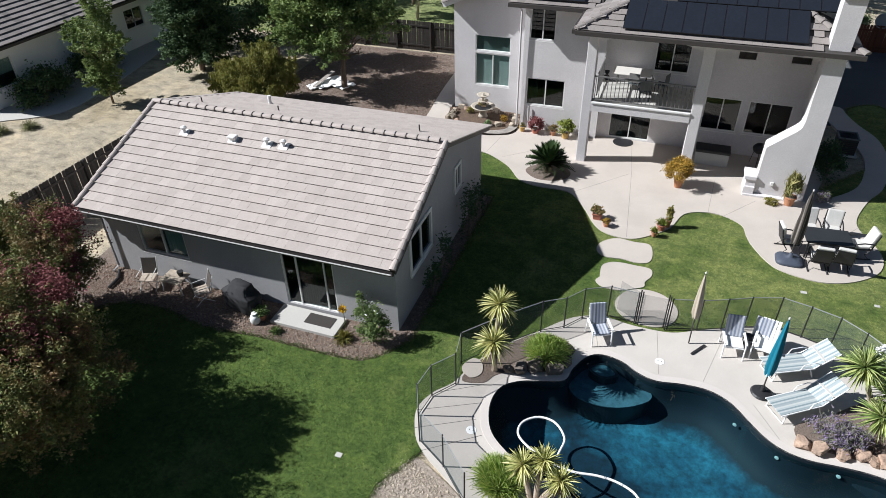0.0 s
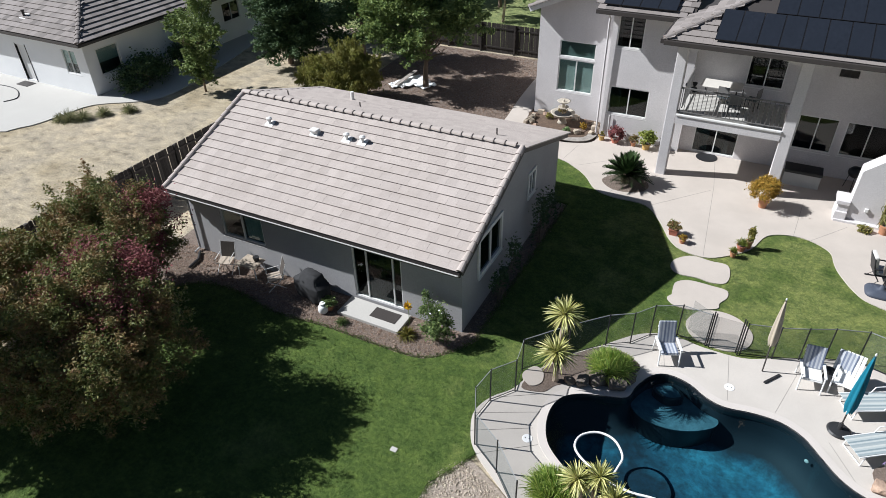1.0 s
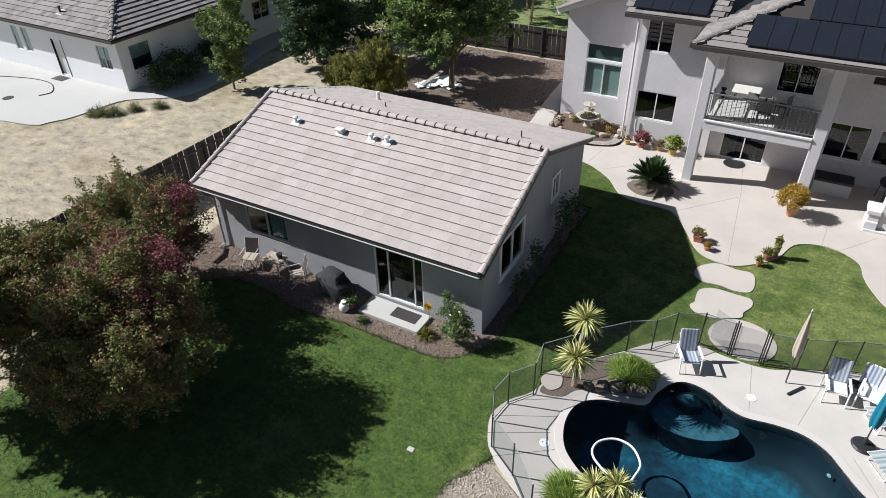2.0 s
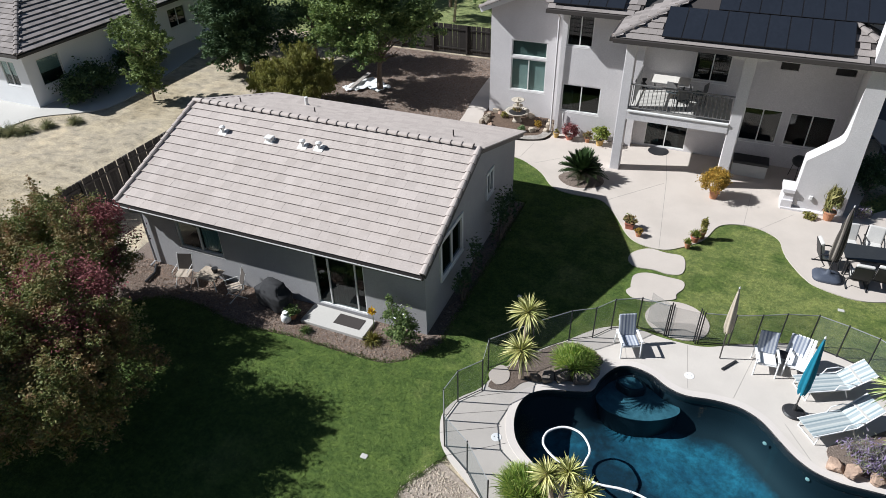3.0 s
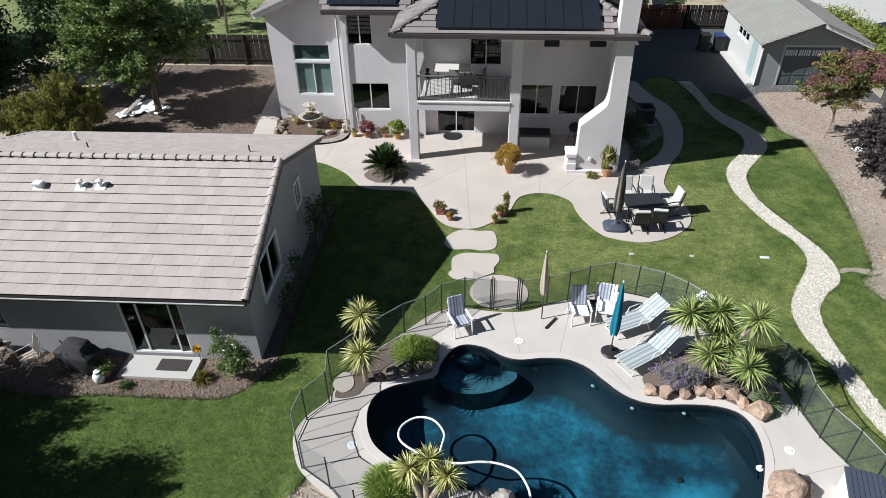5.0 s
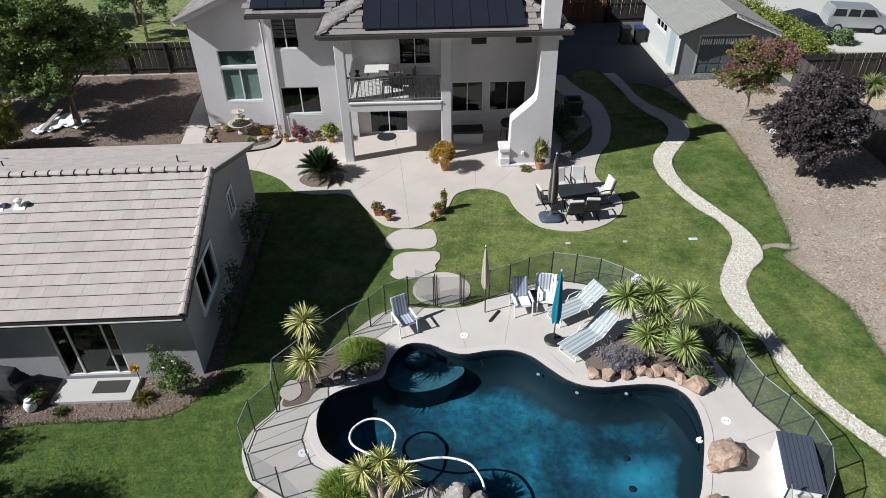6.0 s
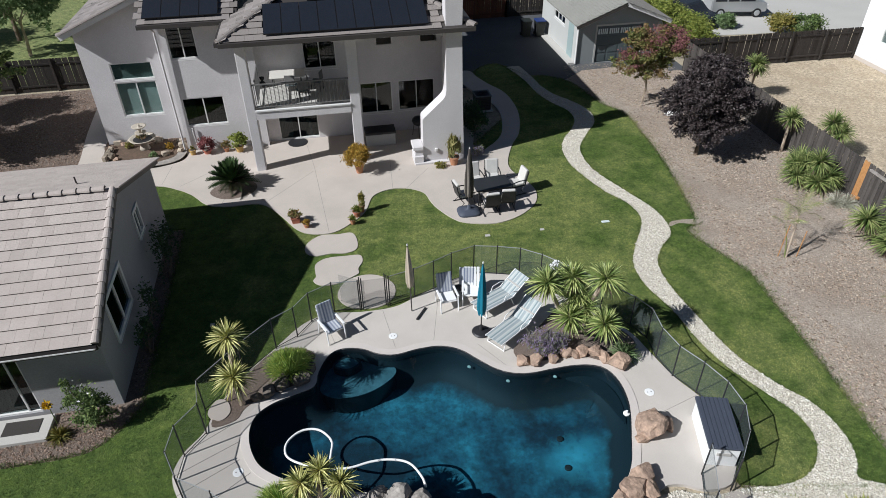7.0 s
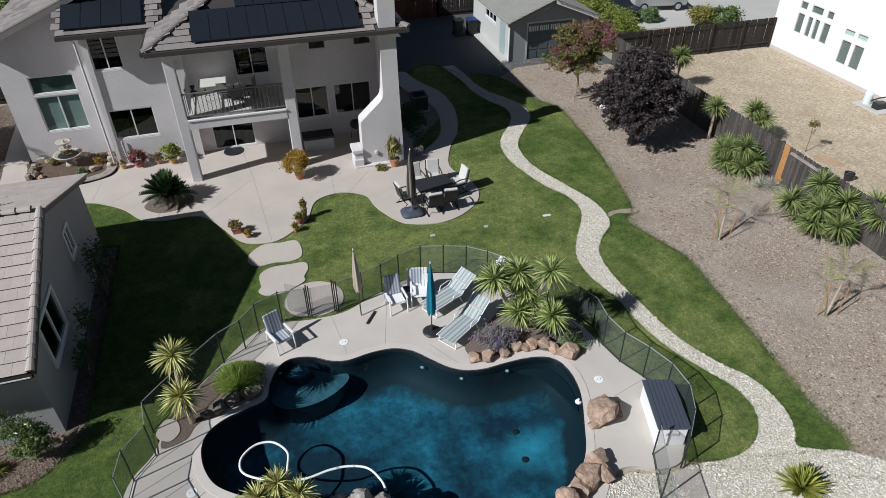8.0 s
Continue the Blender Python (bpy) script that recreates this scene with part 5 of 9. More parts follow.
def trunk_mesh(base, top, r0, limbs, seed, spread=1.0):
    """A tapered, slightly bent trunk with limbs that fork out of it."""
    rnd = random.Random(seed)
    bm = bmesh.new()
    base, top = Vector(base), Vector(top)
    mid = base.lerp(top, 0.5) + Vector((rnd.uniform(-0.1, 0.1), rnd.uniform(-0.1, 0.1), 0))
    tube(bm, [base - Vector((0, 0, 0.1)), base.lerp(mid, 0.5), mid, mid.lerp(top, 0.6), top], r0 * 1.15, r0 * 0.55, 9)
    for k in range(limbs):
        a = 2 * math.pi * (k + rnd.uniform(-0.3, 0.3)) / limbs
        s = mid.lerp(top, rnd.uniform(0.25, 1.0))
        L = spread * rnd.uniform(0.7, 1.1)
        e = s + Vector((math.cos(a) * L, math.sin(a) * L, L * rnd.uniform(0.5, 1.1)))
        m = s.lerp(e, 0.5) + Vector((0, 0, 0.12 * L))
        tube(bm, [s, m, e], r0 * 0.42, r0 * 0.12, 6)
        for j in range(2):
            f = e + Vector((rnd.uniform(-0.5, 0.5), rnd.uniform(-0.5, 0.5), rnd.uniform(0.2, 0.6))) * L * 0.7
            tube(bm, [m.lerp(e, 0.6), m.lerp(f, 0.75) + Vector((0, 0, 0.05)), f], r0 * 0.16, r0 * 0.05, 5)
    return bm


def tree(name, at, label, blobs, n, leaf, size, trunk_top, r0, limbs, seed, bark="bark", limb=1.2, category="tree", extra=None, **kw):
    t = thing(name, at, label, category)
    part("trunk", trunk_mesh((0, 0, 0), (0.1, 0.05, trunk_top), r0, limbs, seed, limb), bark, t)
    part("crown", leaf_cloud("crown", blobs, n, size, leaf, seed, **kw), None, t)
    if extra:
        part("blossom", leaf_cloud("blossom", extra[0], extra[1], extra[2], extra[3], seed + 1, clumps=30, spread=0.13), None, t, "clusters of blossom")
    return t


def shrub(name, at, label, blobs, n, leaf, size, seed, category="shrub", flower=None, **kw):
    t = thing(name, at, label, category)
    rnd = random.Random(seed)
    bm = bmesh.new()
    for k in range(5):
        b = blobs[k % len(blobs)]
        tube(bm, [(0.05 * math.cos(k), 0.05 * math.sin(k), -0.05), (b[0] * 0.5 + rnd.uniform(-0.2, 0.2) * b[3], b[1] * 0.5 + rnd.uniform(-0.2, 0.2) * b[4], b[2] * 0.6), (b[0] + rnd.uniform(-0.5, 0.5) * b[3], b[1] + rnd.uniform(-0.5, 0.5) * b[4], b[2] + 0.3 * b[5])], 0.03, 0.01, 5)
    part("stem", bm, "bark", t)
    part("foliage", leaf_cloud("foliage", blobs, n, size, leaf, seed, **kw), None, t)
    if flower:
        tagged(part("flower", leaf_cloud("flower", flower[0], flower[1], flower[2], flower[3], seed + 1), None, t), "small bright flowers among the leaves", kind="stuff")
    return t


def rosette_mesh(name, n, length, width, material, seed, droop=0.25, low=-0.5, rise=0.0):
    """A round head of stiff pointed blades, each folded along its middle and bent outwards."""
    r = np.random.default_rng(seed)
    V, F = [], []
    for k in range(n):
        z = low + (1 - low) * ((k + 0.5) / n) ** 0.85
        a = k * 2.39996 + r.uniform(-0.2, 0.2)
        z = min(0.99, z + r.uniform(-0.06, 0.06))
        c = math.sqrt(max(0.0, 1 - z * z))
        d = np.array([c * math.cos(a), c * math.sin(a), z + rise])
        d /= np.linalg.norm(d)
        side = np.cross(d, [0, 0, 1.0])
        side = side / (np.linalg.norm(side) + 1e-6)
        up = np.cross(side, d)
        L = length * r.uniform(0.8, 1.12)
        base = len(V)
        for t, w in ((0.04, 0.55), (0.35, 1.0), (0.7, 0.75), (1.0, 0.03)):
            p = d * L * t - np.array([0, 0, droop * L * t * t * c])
            V += [(p - side * width * w / 2 + up * 0.006).tolist(), (p - up * 0.006).tolist(), (p + side * width * w / 2 + up * 0.006).tolist()]
        for s in range(3):
            b = base + 3 * s
            F += [(b, b + 1, b + 4, b + 3), (b + 1, b + 2, b + 5, b + 4)]
    return quads_mesh(name, V, F, material)


def yucca(at, heads, label, material, seed, length=0.62, n=130, width=0.05, bloom=None):
    """Yucca: bare stems that fork from one foot, each with a round head of blades."""
    y = thing("yucca", at, label, "yucca")
    for k, (x, dy, z) in enumerate(heads):
        stem = tube(bmesh.new(), [(0.04 * k, 0.03 * k, -0.05), (x * 0.45, dy * 0.45, z * 0.45), (x, dy, z)], 0.075, 0.06, 8)
        part("stem", stem, "pale_bark", y, "scarred pale stem")
        h = part("leaf_head", rosette_mesh("leaf_head", n, length, width, material, seed + k), None, y)
        h.location = (x, dy, z)
        if z > 0.7:
            sk = part("dead_skirt", rosette_mesh("dead_skirt", 34, length * 0.62, width, "bark", seed + 50 + k, 0.5, -0.95, -0.5), None, y, "dry hanging leaves")
            sk.location = (x, dy, z - 0.06)
    if bloom:
        b = part("bloom", leaf_cloud("bloom", [(0, 0, 0, 0.12, 0.12, 0.2)], 160, 0.07, "white_plastic", seed, clumps=10), None, y, "cream flower spike")
        b.location = bloom
    return y


def grassy(name, at, label, n, length, width, material, seed, group=""):
    g = thing(name, at, label, "shrub", group)
    part("foliage", rosette_mesh("foliage", n, length, width, material, seed, 0.45, 0.02, 0.15), None, g)
    return g


# ---- fences ----
board_me = {}


def board(h, w, mat):
    if (h, w, mat) not in board_me:
        bm = bmesh.new()
        prism(bm, [(-w / 2, 0), (w / 2, 0), (w / 2, h - 0.04), (w / 2 - 0.03, h), (-w / 2 + 0.03, h), (-w / 2, h - 0.04)], -0.009, 0.009)
        me = bpy.data.meshes.new("board")
        bm.to_mesh(me)
        bm.free()
        me.materials.append(M[mat])
        board_me[h, w, mat] = me
    return board_me[h, w, mat]


def wood_fence(p0, p1, h, label, seed, mat="wood_fence", w=0.15, orange=()):
    d = Vector((p1[0] - p0[0], p1[1] - p0[1]))
    L, ang = d.length, math.degrees(math.atan2(d.y, d.x))
    f = thing("wooden_fence", (p0[0], p0[1], -0.07), label, "fence")
    f.rotation_euler = (0, 0, radians(ang))
    rnd = random.Random(seed)
    k = 0.0
    while k <= L + 0.01:
        part("post", boxes((k - 0.05, k + 0.05, 0.015, 0.11, 0, h + 0.05)), mat, f)
        k += L / round(L / 2.4)
    for z in (0.3, h - 0.3):
        part("rail", boxes((0, L, 0.012, 0.05, z, z + 0.09)), mat, f)
    pl, ol = [], []
    x = w / 2
    while x < L:
        m = pose(x, rnd.uniform(-0.006, 0.006), 0.04, 0, 0, 0) @ pose(0, 0, 0, 0, rnd.uniform(-0.8, 0.8), 0)
        (ol if any(a < x < b for a, b in orange) else pl).append(m)
        x += w + 0.008
    pieces(f, board(h, w, mat), "board", pl)
    if ol:
        pieces(f, board(h, w, "new_board"), "board", ol)
    return f


wood_fence((-21.85, 24.0), (-21.85, 8.0), 1.72, "weathered grey-brown board fence beside the dry field", 1, "wood_grey")
wood_fence((-10.3, 38.3), (-24.0, 38.3), 1.8, "dark weathered board fence behind the mulch yard", 2)
wood_fence((31.2, 33.75), (20.35, 33.9), 1.8, "dark weathered board fence behind the dry yard", 3)
wood_fence((20.3, 33.8), (20.35, 3.0), 1.75, "weathered board fence with a few new cedar boards", 4, "wood_grey", 0.15, [(14.35, 14.75)])
wood_fence((16.0, 46.0), (12.9, 46.0), 1.6, "dark board fence at the end of the drive", 5)
wood_fence((12.9, 46.0), (9.0, 46.0), 1.6, "red-brown board gate at the end of the drive", 6, "wood_red")
wood_fence((9.0, 46.0), (5.6, 46.0), 1.6, "dark board fence behind the house", 7)

# ---- garage ----
gar = thing("garage", (0, 0, 0), "small detached garage with grey shingle roof and dark door", "garage")
GX0, GX1, GY, GB, GE, GA = 14.55, 19.65, 36.0, 42.6, 2.45, 3.5
bm = bmesh.new()
wall(bm, (GX0, GB), (GX0, GY + 0.15), -0.05, GE, 0.15, [(4.95, 5.85, 0.05, 2.05), (2.2, 4.2, 1.55, 2.05)])
part("wall", bm, "shed_wall", gar)
bm = bmesh.new()
wall(bm, (GX0, GY), (GX1, GY), -0.05, GE, 0.15, [(1.15, 3.95, 0.0, 2.15)])
prism(bm, [(GX0, GE), (GX1, GE), (16.95, GA - 0.08)], GY, GY + 0.15)
part("wall", bm, "shed_front", gar)
part("wall", wall(bmesh.new(), (GX1, GY + 0.15), (GX1, GB), -0.05, GE, 0.15), "shed_wall", gar)
part("wall", wall(bmesh.new(), (GX1, GB + 0.15), (GX0, GB + 0.15), -0.05, GE, 0.15), "shed_wall", gar)
gd = part("garage_door", boxes((15.7, 18.5, GY + 0.05, GY + 0.1, 0, 2.15)), "door_dark", gar, "dark panelled garage door")
for r in range(4):
    for c in range(4):
        x, z = 15.78 + 0.69 * c, 0.06 + 0.52 * r
        if r < 3:
            part("door_panel", boxes((x, x + 0.58, GY + 0.03, GY + 0.05, z, z + 0.42), bevel=0.012), "door_dark", gd)
        else:
            part("door_window", boxes((x, x + 0.58, GY + 0.035, GY + 0.05, z + 0.05, z + 0.36)), "blind", gd, "pale arched door light")
            part("muntin", boxes(*[(x + 0.58 * u - 0.018, x + 0.58 * u + 0.018, GY + 0.02, GY + 0.035, z + 0.05, z + 0.36) for u in (0.2, 0.4, 0.6, 0.8)]), "door_dark", gd)
part("door_frame", boxes((15.6, 15.7, GY - 0.02, GY + 0.05, 0, 2.25), (18.5, 18.6, GY - 0.02, GY + 0.05, 0, 2.25), (15.7, 18.5, GY - 0.02, GY + 0.05, 2.15, 2.25)), "shed_wall", gar)
part("side_door", boxes((GX0 - 0.012, GX0 + 0.09, 36.75, 37.65, 0.05, 2.05)), "curtain_green", gar, "grey-green side door")
window(gar, (GX0 + 0.05, 40.4, 1.55), 2.0, 0.5, -90, 3, "window", "long white-framed window")
for sx in (-1, 1):
    bm = bmesh.new()
    run_ = 17.1 - (GX0 - 0.35)
    xe = 17.1 + sx * run_
    box(bm, 0, 7.6, -0.0, math.hypot(run_, GA - GE + 0.15), -0.06, 0.0)
    f = part("roof", bm, "shed_roof", gar, "grey-green shingle roof slope")
    u = Vector((-sx * run_, 0, GA - GE + 0.1)).normalized()
    al = Vector((0, -1, 0)) if sx < 0 else Vector((0, 1, 0))
    f.matrix_basis = Matrix.Translation((xe, 43.1 if sx < 0 else 35.5, GE - 0.05)) @ Matrix((al, u, al.cross(u))).transposed().to_4x4()
    sh = tile_mesh(0.3, 0.19, "shingle", 0.008, "shed_roof")
    pl = tile_places((xe, 43.1 if sx < 0 else 35.5, GE - 0.045), al, u, 7.6, 16, 0.3, 0.19, 21)
    if sx < 0:
        pieces(f, sh, "shingle", [])
    tagged(part("shingles", joined("shingles", sh, [m for c, m in pl], "shed_roof"), None, gar), "grey-green asphalt shingles", kind="stuff")
    bb = part("barge_board", boxes((0, math.hypot(run_, GA - GE + 0.1), -0.03, 0.03, -0.18, 0.0)), "gutter" if sx < 0 else "trim", gar)
    bb.matrix_basis = Matrix.Translation((17.1, 35.5, GA + 0.03)) @ (Matrix.Rotation(math.pi, 4, "Z") if sx < 0 else Matrix.Identity(4)) @ Matrix.Rotation(math.atan2(GA - GE + 0.1, run_), 4, "Y")
part("downspout", tube(bmesh.new(), [(GX0 - 0.05, GY - 0.05, GE - 0.1), (GX0 - 0.05, GY - 0.05, 0.05)], 0.05), "trim", gar, "white corner downspout")
part("sill_plate", boxes((GX0 - 0.45, GX0, GY, GB, -0.02, 0.1)), "white_concrete", gar, "pale concrete footing strip")

# ---- neighbouring houses ----
nb = thing("neighbour_house", (0, 0, 0), "low white stucco neighbour house with a grey tiled hip roof", "house")
NX, NY, NE = -33.5, 22.25, 3.05
part("wall", wall(bmesh.new(), (-52, NY), (NX, NY), -0.07, NE, 0.2, [(8.6, 9.3, 1.0, 2.5), (9.6, 10.3, 1.0, 2.5), (12.55, 13.4, 0.05, 2.15), (16.6, 17.7, 1.05, 2.4)]), "white_wall", nb)
part("wall", wall(bmesh.new(), (NX, NY + 0.2), (NX, 41.8), -0.07, NE, 0.2, [(0.5, 2.0, 0.9, 2.4), (10.4, 12.0, 1.2, 2.4), (14.0, 15.4, 1.2, 2.4)]), "white_wall", nb)
part("wall", wall(bmesh.new(), (NX, 42.0), (-52, 42.0), -0.07, NE, 0.2), "white_wall", nb)
part("wall", wall(bmesh.new(), (-52, 41.8), (-52, NY + 0.2), -0.07, NE, 0.2), "white_wall", nb)
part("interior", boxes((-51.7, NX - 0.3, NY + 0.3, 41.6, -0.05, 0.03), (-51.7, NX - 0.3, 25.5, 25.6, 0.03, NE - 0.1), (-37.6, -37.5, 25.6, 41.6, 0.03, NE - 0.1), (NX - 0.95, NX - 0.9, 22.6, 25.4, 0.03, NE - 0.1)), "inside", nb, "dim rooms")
window(nb, (-43.4, NY + 0.05, 1.0), 0.7, 1.5, 0, 1, blind=1.0, glass="glass_clear")
window(nb, (-42.4, NY + 0.05, 1.0), 0.7, 1.5, 0, 1, blind=1.0, glass="glass_clear")
window(nb, (-35.4, NY + 0.05, 1.05), 1.1, 1.35, 0, 2, blind=0.6, glass="glass_clear")
window(nb, (NX - 0.05, 22.95, 0.9), 1.5, 1.5, 90, 1, blind=0.55, bar=0.07, glass="glass_clear", shade_cloth="curtain_green")
window(nb, (NX - 0.05, 32.85, 1.2), 1.6, 1.2, 90, 2)
window(nb, (NX - 0.05, 36.45, 1.2), 1.4, 1.2, 90, 2)
d_ = part("door", boxes((-39.45, -38.6, NY + 0.08, NY + 0.13, 0.05, 2.15)), "trim", nb, "white side door with dark frame")
part("door_frame", boxes((-39.5, -39.45, NY - 0.02, NY + 0.1, 0.0, 2.2), (-38.6, -38.55, NY - 0.02, NY + 0.1, 0.0, 2.2)), "gutter", d_)
e0, e1 = NX + 0.5, NY - 0.5
nv = [(-52.5, e1, NE), (e0, e1, NE), (e0, 42.5, NE), (-52.5, 42.5, NE), (-43.2, e1 + 9.3, NE + 3.9), (-42.3, e1 + 9.3, NE + 3.9)]
bm = bmesh.new()
v = [bm.verts.new(p) for p in nv]
for f in ((0, 1, 5, 4), (1, 2, 5), (2, 3, 4, 5), (3, 0, 4)):
    bm.faces.new([v[i] for i in f])
bm.faces.new([v[i] for i in (3, 2, 1, 0)])
bmesh.ops.recalc_face_normals(bm, faces=bm.faces)
part("roof", bm, "gutter", nb, "roof deck under the grey tiles")
NT = tile_mesh(0.4, 0.4, "neighbour_tile", 0.045, "tile_house")
pl = tile_places((-52.5, e1 - 0.03, NE + 0.02), (1, 0, 0), (0, 1, 0.42), 19.5, 20, 0.4, 0.4, 31, lambda p: e0 - p.x > (p.y - e1) + 0.1 and p.x > -50)
pl += tile_places((e0 + 0.03, e1, NE + 0.02), (0, 1, 0), (-1, 0, 0.42), 20.0, 20, 0.4, 0.4, 32, lambda p: p.y - e1 > (e0 - p.x) + 0.1)
tagged(part("roof_tiles", joined("roof_tiles", NT, [m for c, m in pl], "tile_house"), None, nb), "grey-brown flat roof tiles", kind="stuff")
q = Vector((-9.3, 9.3, 3.9))
hp = q.to_track_quat("X", "Z").to_matrix().to_4x4()
pieces(nb, hip, "ridge_tile", [Matrix.Translation(Vector((e0, e1, NE + 0.05)) + q * (k / 33)) @ hp for k in range(33)])
part("gutter", boxes((-52.5, e0 + 0.1, e1 - 0.1, e1, NE - 0.14, NE), (e0, e0 + 0.1, e1, 42.5, NE - 0.14, NE)), "gutter", nb)
setting("concrete_pad", sheet([ccw(spline([(-52, 15.0), (-36.0, 16.4), (-33.6, 17.6), (-33.0, 19.5), (-32.6, 21.3), (-30.0, 23.6), (-30.4, 28.0), (-31.5, 33.0), (-33.5, 40.0), (-36.0, 41.0), (-52, 41)], step=4))], -0.02, 0.06), "white_concrete", "pale concrete pad beside the neighbour house", "pavement")

hs = part("garden_hose", tube(bmesh.new(), spline([(-43.5, 19.9, 0.0), (-42.3, 20.4, 0.0), (-40.6, 20.9, 0.0), (-39.2, 21.0, 0.0), (-38.2, 20.7, 0.0), (-37.4, 20.05, 0.0), (-37.6, 19.4, 0.0)], False, 6), 0.025, 0.025, 6), "black", None, smooth=True)
tagged(hs, "black garden hose lying on the pale concrete", "hose")
dl = part("drain_lid", lathe(bmesh.new(), [(0.3, 0.0), (0.3, 0.012), (0.27, 0.015)], (-38.9, 18.4, -0.02), 20), "gutter")
tagged(dl, "round dark lid in the pale concrete", "drain lid")
nm_ = part("doormat", boxes((-39.5, -38.5, 21.45, 22.05, -0.02, 0.0), bevel=0.006), "gutter")
tagged(nm_, "dark doormat at the neighbour's side door", "doormat")
rv = thing("roof_vent", (-38.7, 22.94, 3.6), "small dark pipe vent on the tiled roof", "roof vent")
part("pipe", lathe(bmesh.new(), [(0.07, -0.1), (0.07, 0.3), (0.1, 0.3), (0.1, 0.36)], sides=10), "gutter", rv)
part("flashing", boxes((-0.25, 0.25, -0.25, 0.25, -0.02, 0.01)), "trim", rv).matrix_basis = pose(0, 0, 0.0, 22.8)

wh = thing("white_house", (0, 0, 0), "bright white stucco house beyond the dry yard", "house")
bm = bmesh.new()
WHX = 31.3
spots = [(32.2, 0.62, 1.35, 1.2), (31.35, 0.45, 1.35, 1.2), (30.8, 0.45, 1.35, 1.2), (30.15, 0.6, 1.35, 1.2), (28.55, 0.75, 0.75, 1.35), (27.65, 0.75, 0.75, 1.35), (28.55, 0.75, 2.3, 0.4), (27.65, 0.75, 2.3, 0.4), (32.2, 0.62, 2.72, 0.5), (31.3, 0.95, 2.72, 0.5), (30.1, 0.55, 2.72, 0.5)]
part("wall", wall(bmesh.new(), (WHX, 33.7), (WHX, 14.0), -0.07, 6.2, 0.2, [(33.7 - y, 33.7 - y + w, z, z + h) for y, w, z, h in spots]), "white_wall", wh)
part("wall", wall(bmesh.new(), (43.0, 33.9), (WHX, 33.9), -0.07, 6.2, 0.2), "white_wall", wh)
part("wall", wall(bmesh.new(), (WHX, 13.8), (43, 13.8), -0.07, 6.2, 0.2), "white_wall", wh)
part("wall", wall(bmesh.new(), (43.0, 13.8), (43.0, 33.9), -0.07, 6.2, 0.2), "white_wall", wh)
for k, (y, w, z, h) in enumerate(spots):
    window(wh, (WHX + 0.05, y, z), w, h, -90, 1, sill=False, blind=0.97, bar=0.06, glass="glass_clear", shade_cloth="blind" if k in (6, 7) else "shade_grey")
part("interior", boxes((33.0, 33.1, 14.2, 33.5, 0, 6.0)), "inside", wh, "dim rooms")
part("roof", boxes((30.8, 43.5, 13.3, 34.4, 6.2, 6.4)), "tile_house", wh)
part("foundation", boxes((WHX - 0.03, WHX, 14.0, 33.7, -0.07, 0.15)), "concrete", wh)


# ---- trees and large shrubs ----
M["lime_leaf"] = island_surface("lime_leaf", [(0.1, 0.15, 0.025), (0.22, 0.26, 0.05), (0.32, 0.34, 0.08), (0.07, 0.11, 0.02)], 0.6, trans=0.2, bumps=0)
tree("crape_myrtle", (-13.7, 6.6, 0), "broad crape myrtle with rust and green autumn leaves", [(0.1, 0.4, 3.1, 1.75, 1.7, 1.45), (-1.1, 0.1, 2.3, 1.4, 1.4, 1.5), (1.2, -0.5, 2.4, 1.35, 1.35, 1.35), (1.0, 1.0, 2.2, 1.3, 1.2, 1.35), (-0.3, -1.2, 1.7, 1.5, 1.1, 1.3), (0.1, 0, 1.3, 1.9, 1.7, 1.1), (-0.9, 1.2, 2.0, 1.2, 1.2, 1.3), (-1.5, 2.1, 2.1, 1.2, 1.2, 1.3), (0.3, 0.0, 2.2, 1.3, 1.2, 1.2)], 140000, "leaf_myrtle", 0.085, 1.5, 0.1, 7, 41, clumps=64, spread=0.13, spray=0.22, extra=([(-0.1, 0.9, 3.5, 1.7, 1.5, 1.1)], 7500, 0.085, "flower_red"))
tree("crape_myrtle", (-17.5, 10.6, 0), "crape myrtle with rust and green autumn leaves", [(0, 0.1, 2.7, 1.5, 1.4, 1.4), (-1.1, -0.4, 2.2, 1.3, 1.2, 1.3), (1.0, 0.4, 2.0, 1.1, 1.0, 1.3), (0.2, -0.9, 2.0, 1.5, 1.2, 1.3), (0, 0, 1.3, 1.7, 1.6, 1.1), (1.3, -0.8, 1.6, 1.1, 1.0, 1.1), (1.7, -1.0, 2.5, 1.2, 1.1, 1.3)], 100000, "leaf_myrtle", 0.085, 1.5, 0.09, 7, 42, clumps=60, spread=0.13, spray=0.22, extra=([(1.1, 0.7, 2.7, 1.1, 1.1, 1.1)], 3600, 0.085, "flower_red"))
tree("crape_myrtle", (-19.6, 7.3, 0), "crape myrtle with olive and rust leaves", [(0, 0, 1.9, 1.9, 1.9, 1.2), (0.3, 1.5, 1.7, 1.5, 1.3, 1.1), (-0.4, -1.2, 1.7, 1.4, 1.4, 1.2), (0.2, 0, 1.2, 1.9, 1.9, 1.0), (1.6, -0.6, 1.7, 1.3, 1.4, 1.2), (2.4, -2.0, 1.5, 1.5, 1.4, 1.2)], 60000, "leaf_myrtle", 0.1, 1.3, 0.09, 6, 43, clumps=60, spread=0.13, spray=0.2)
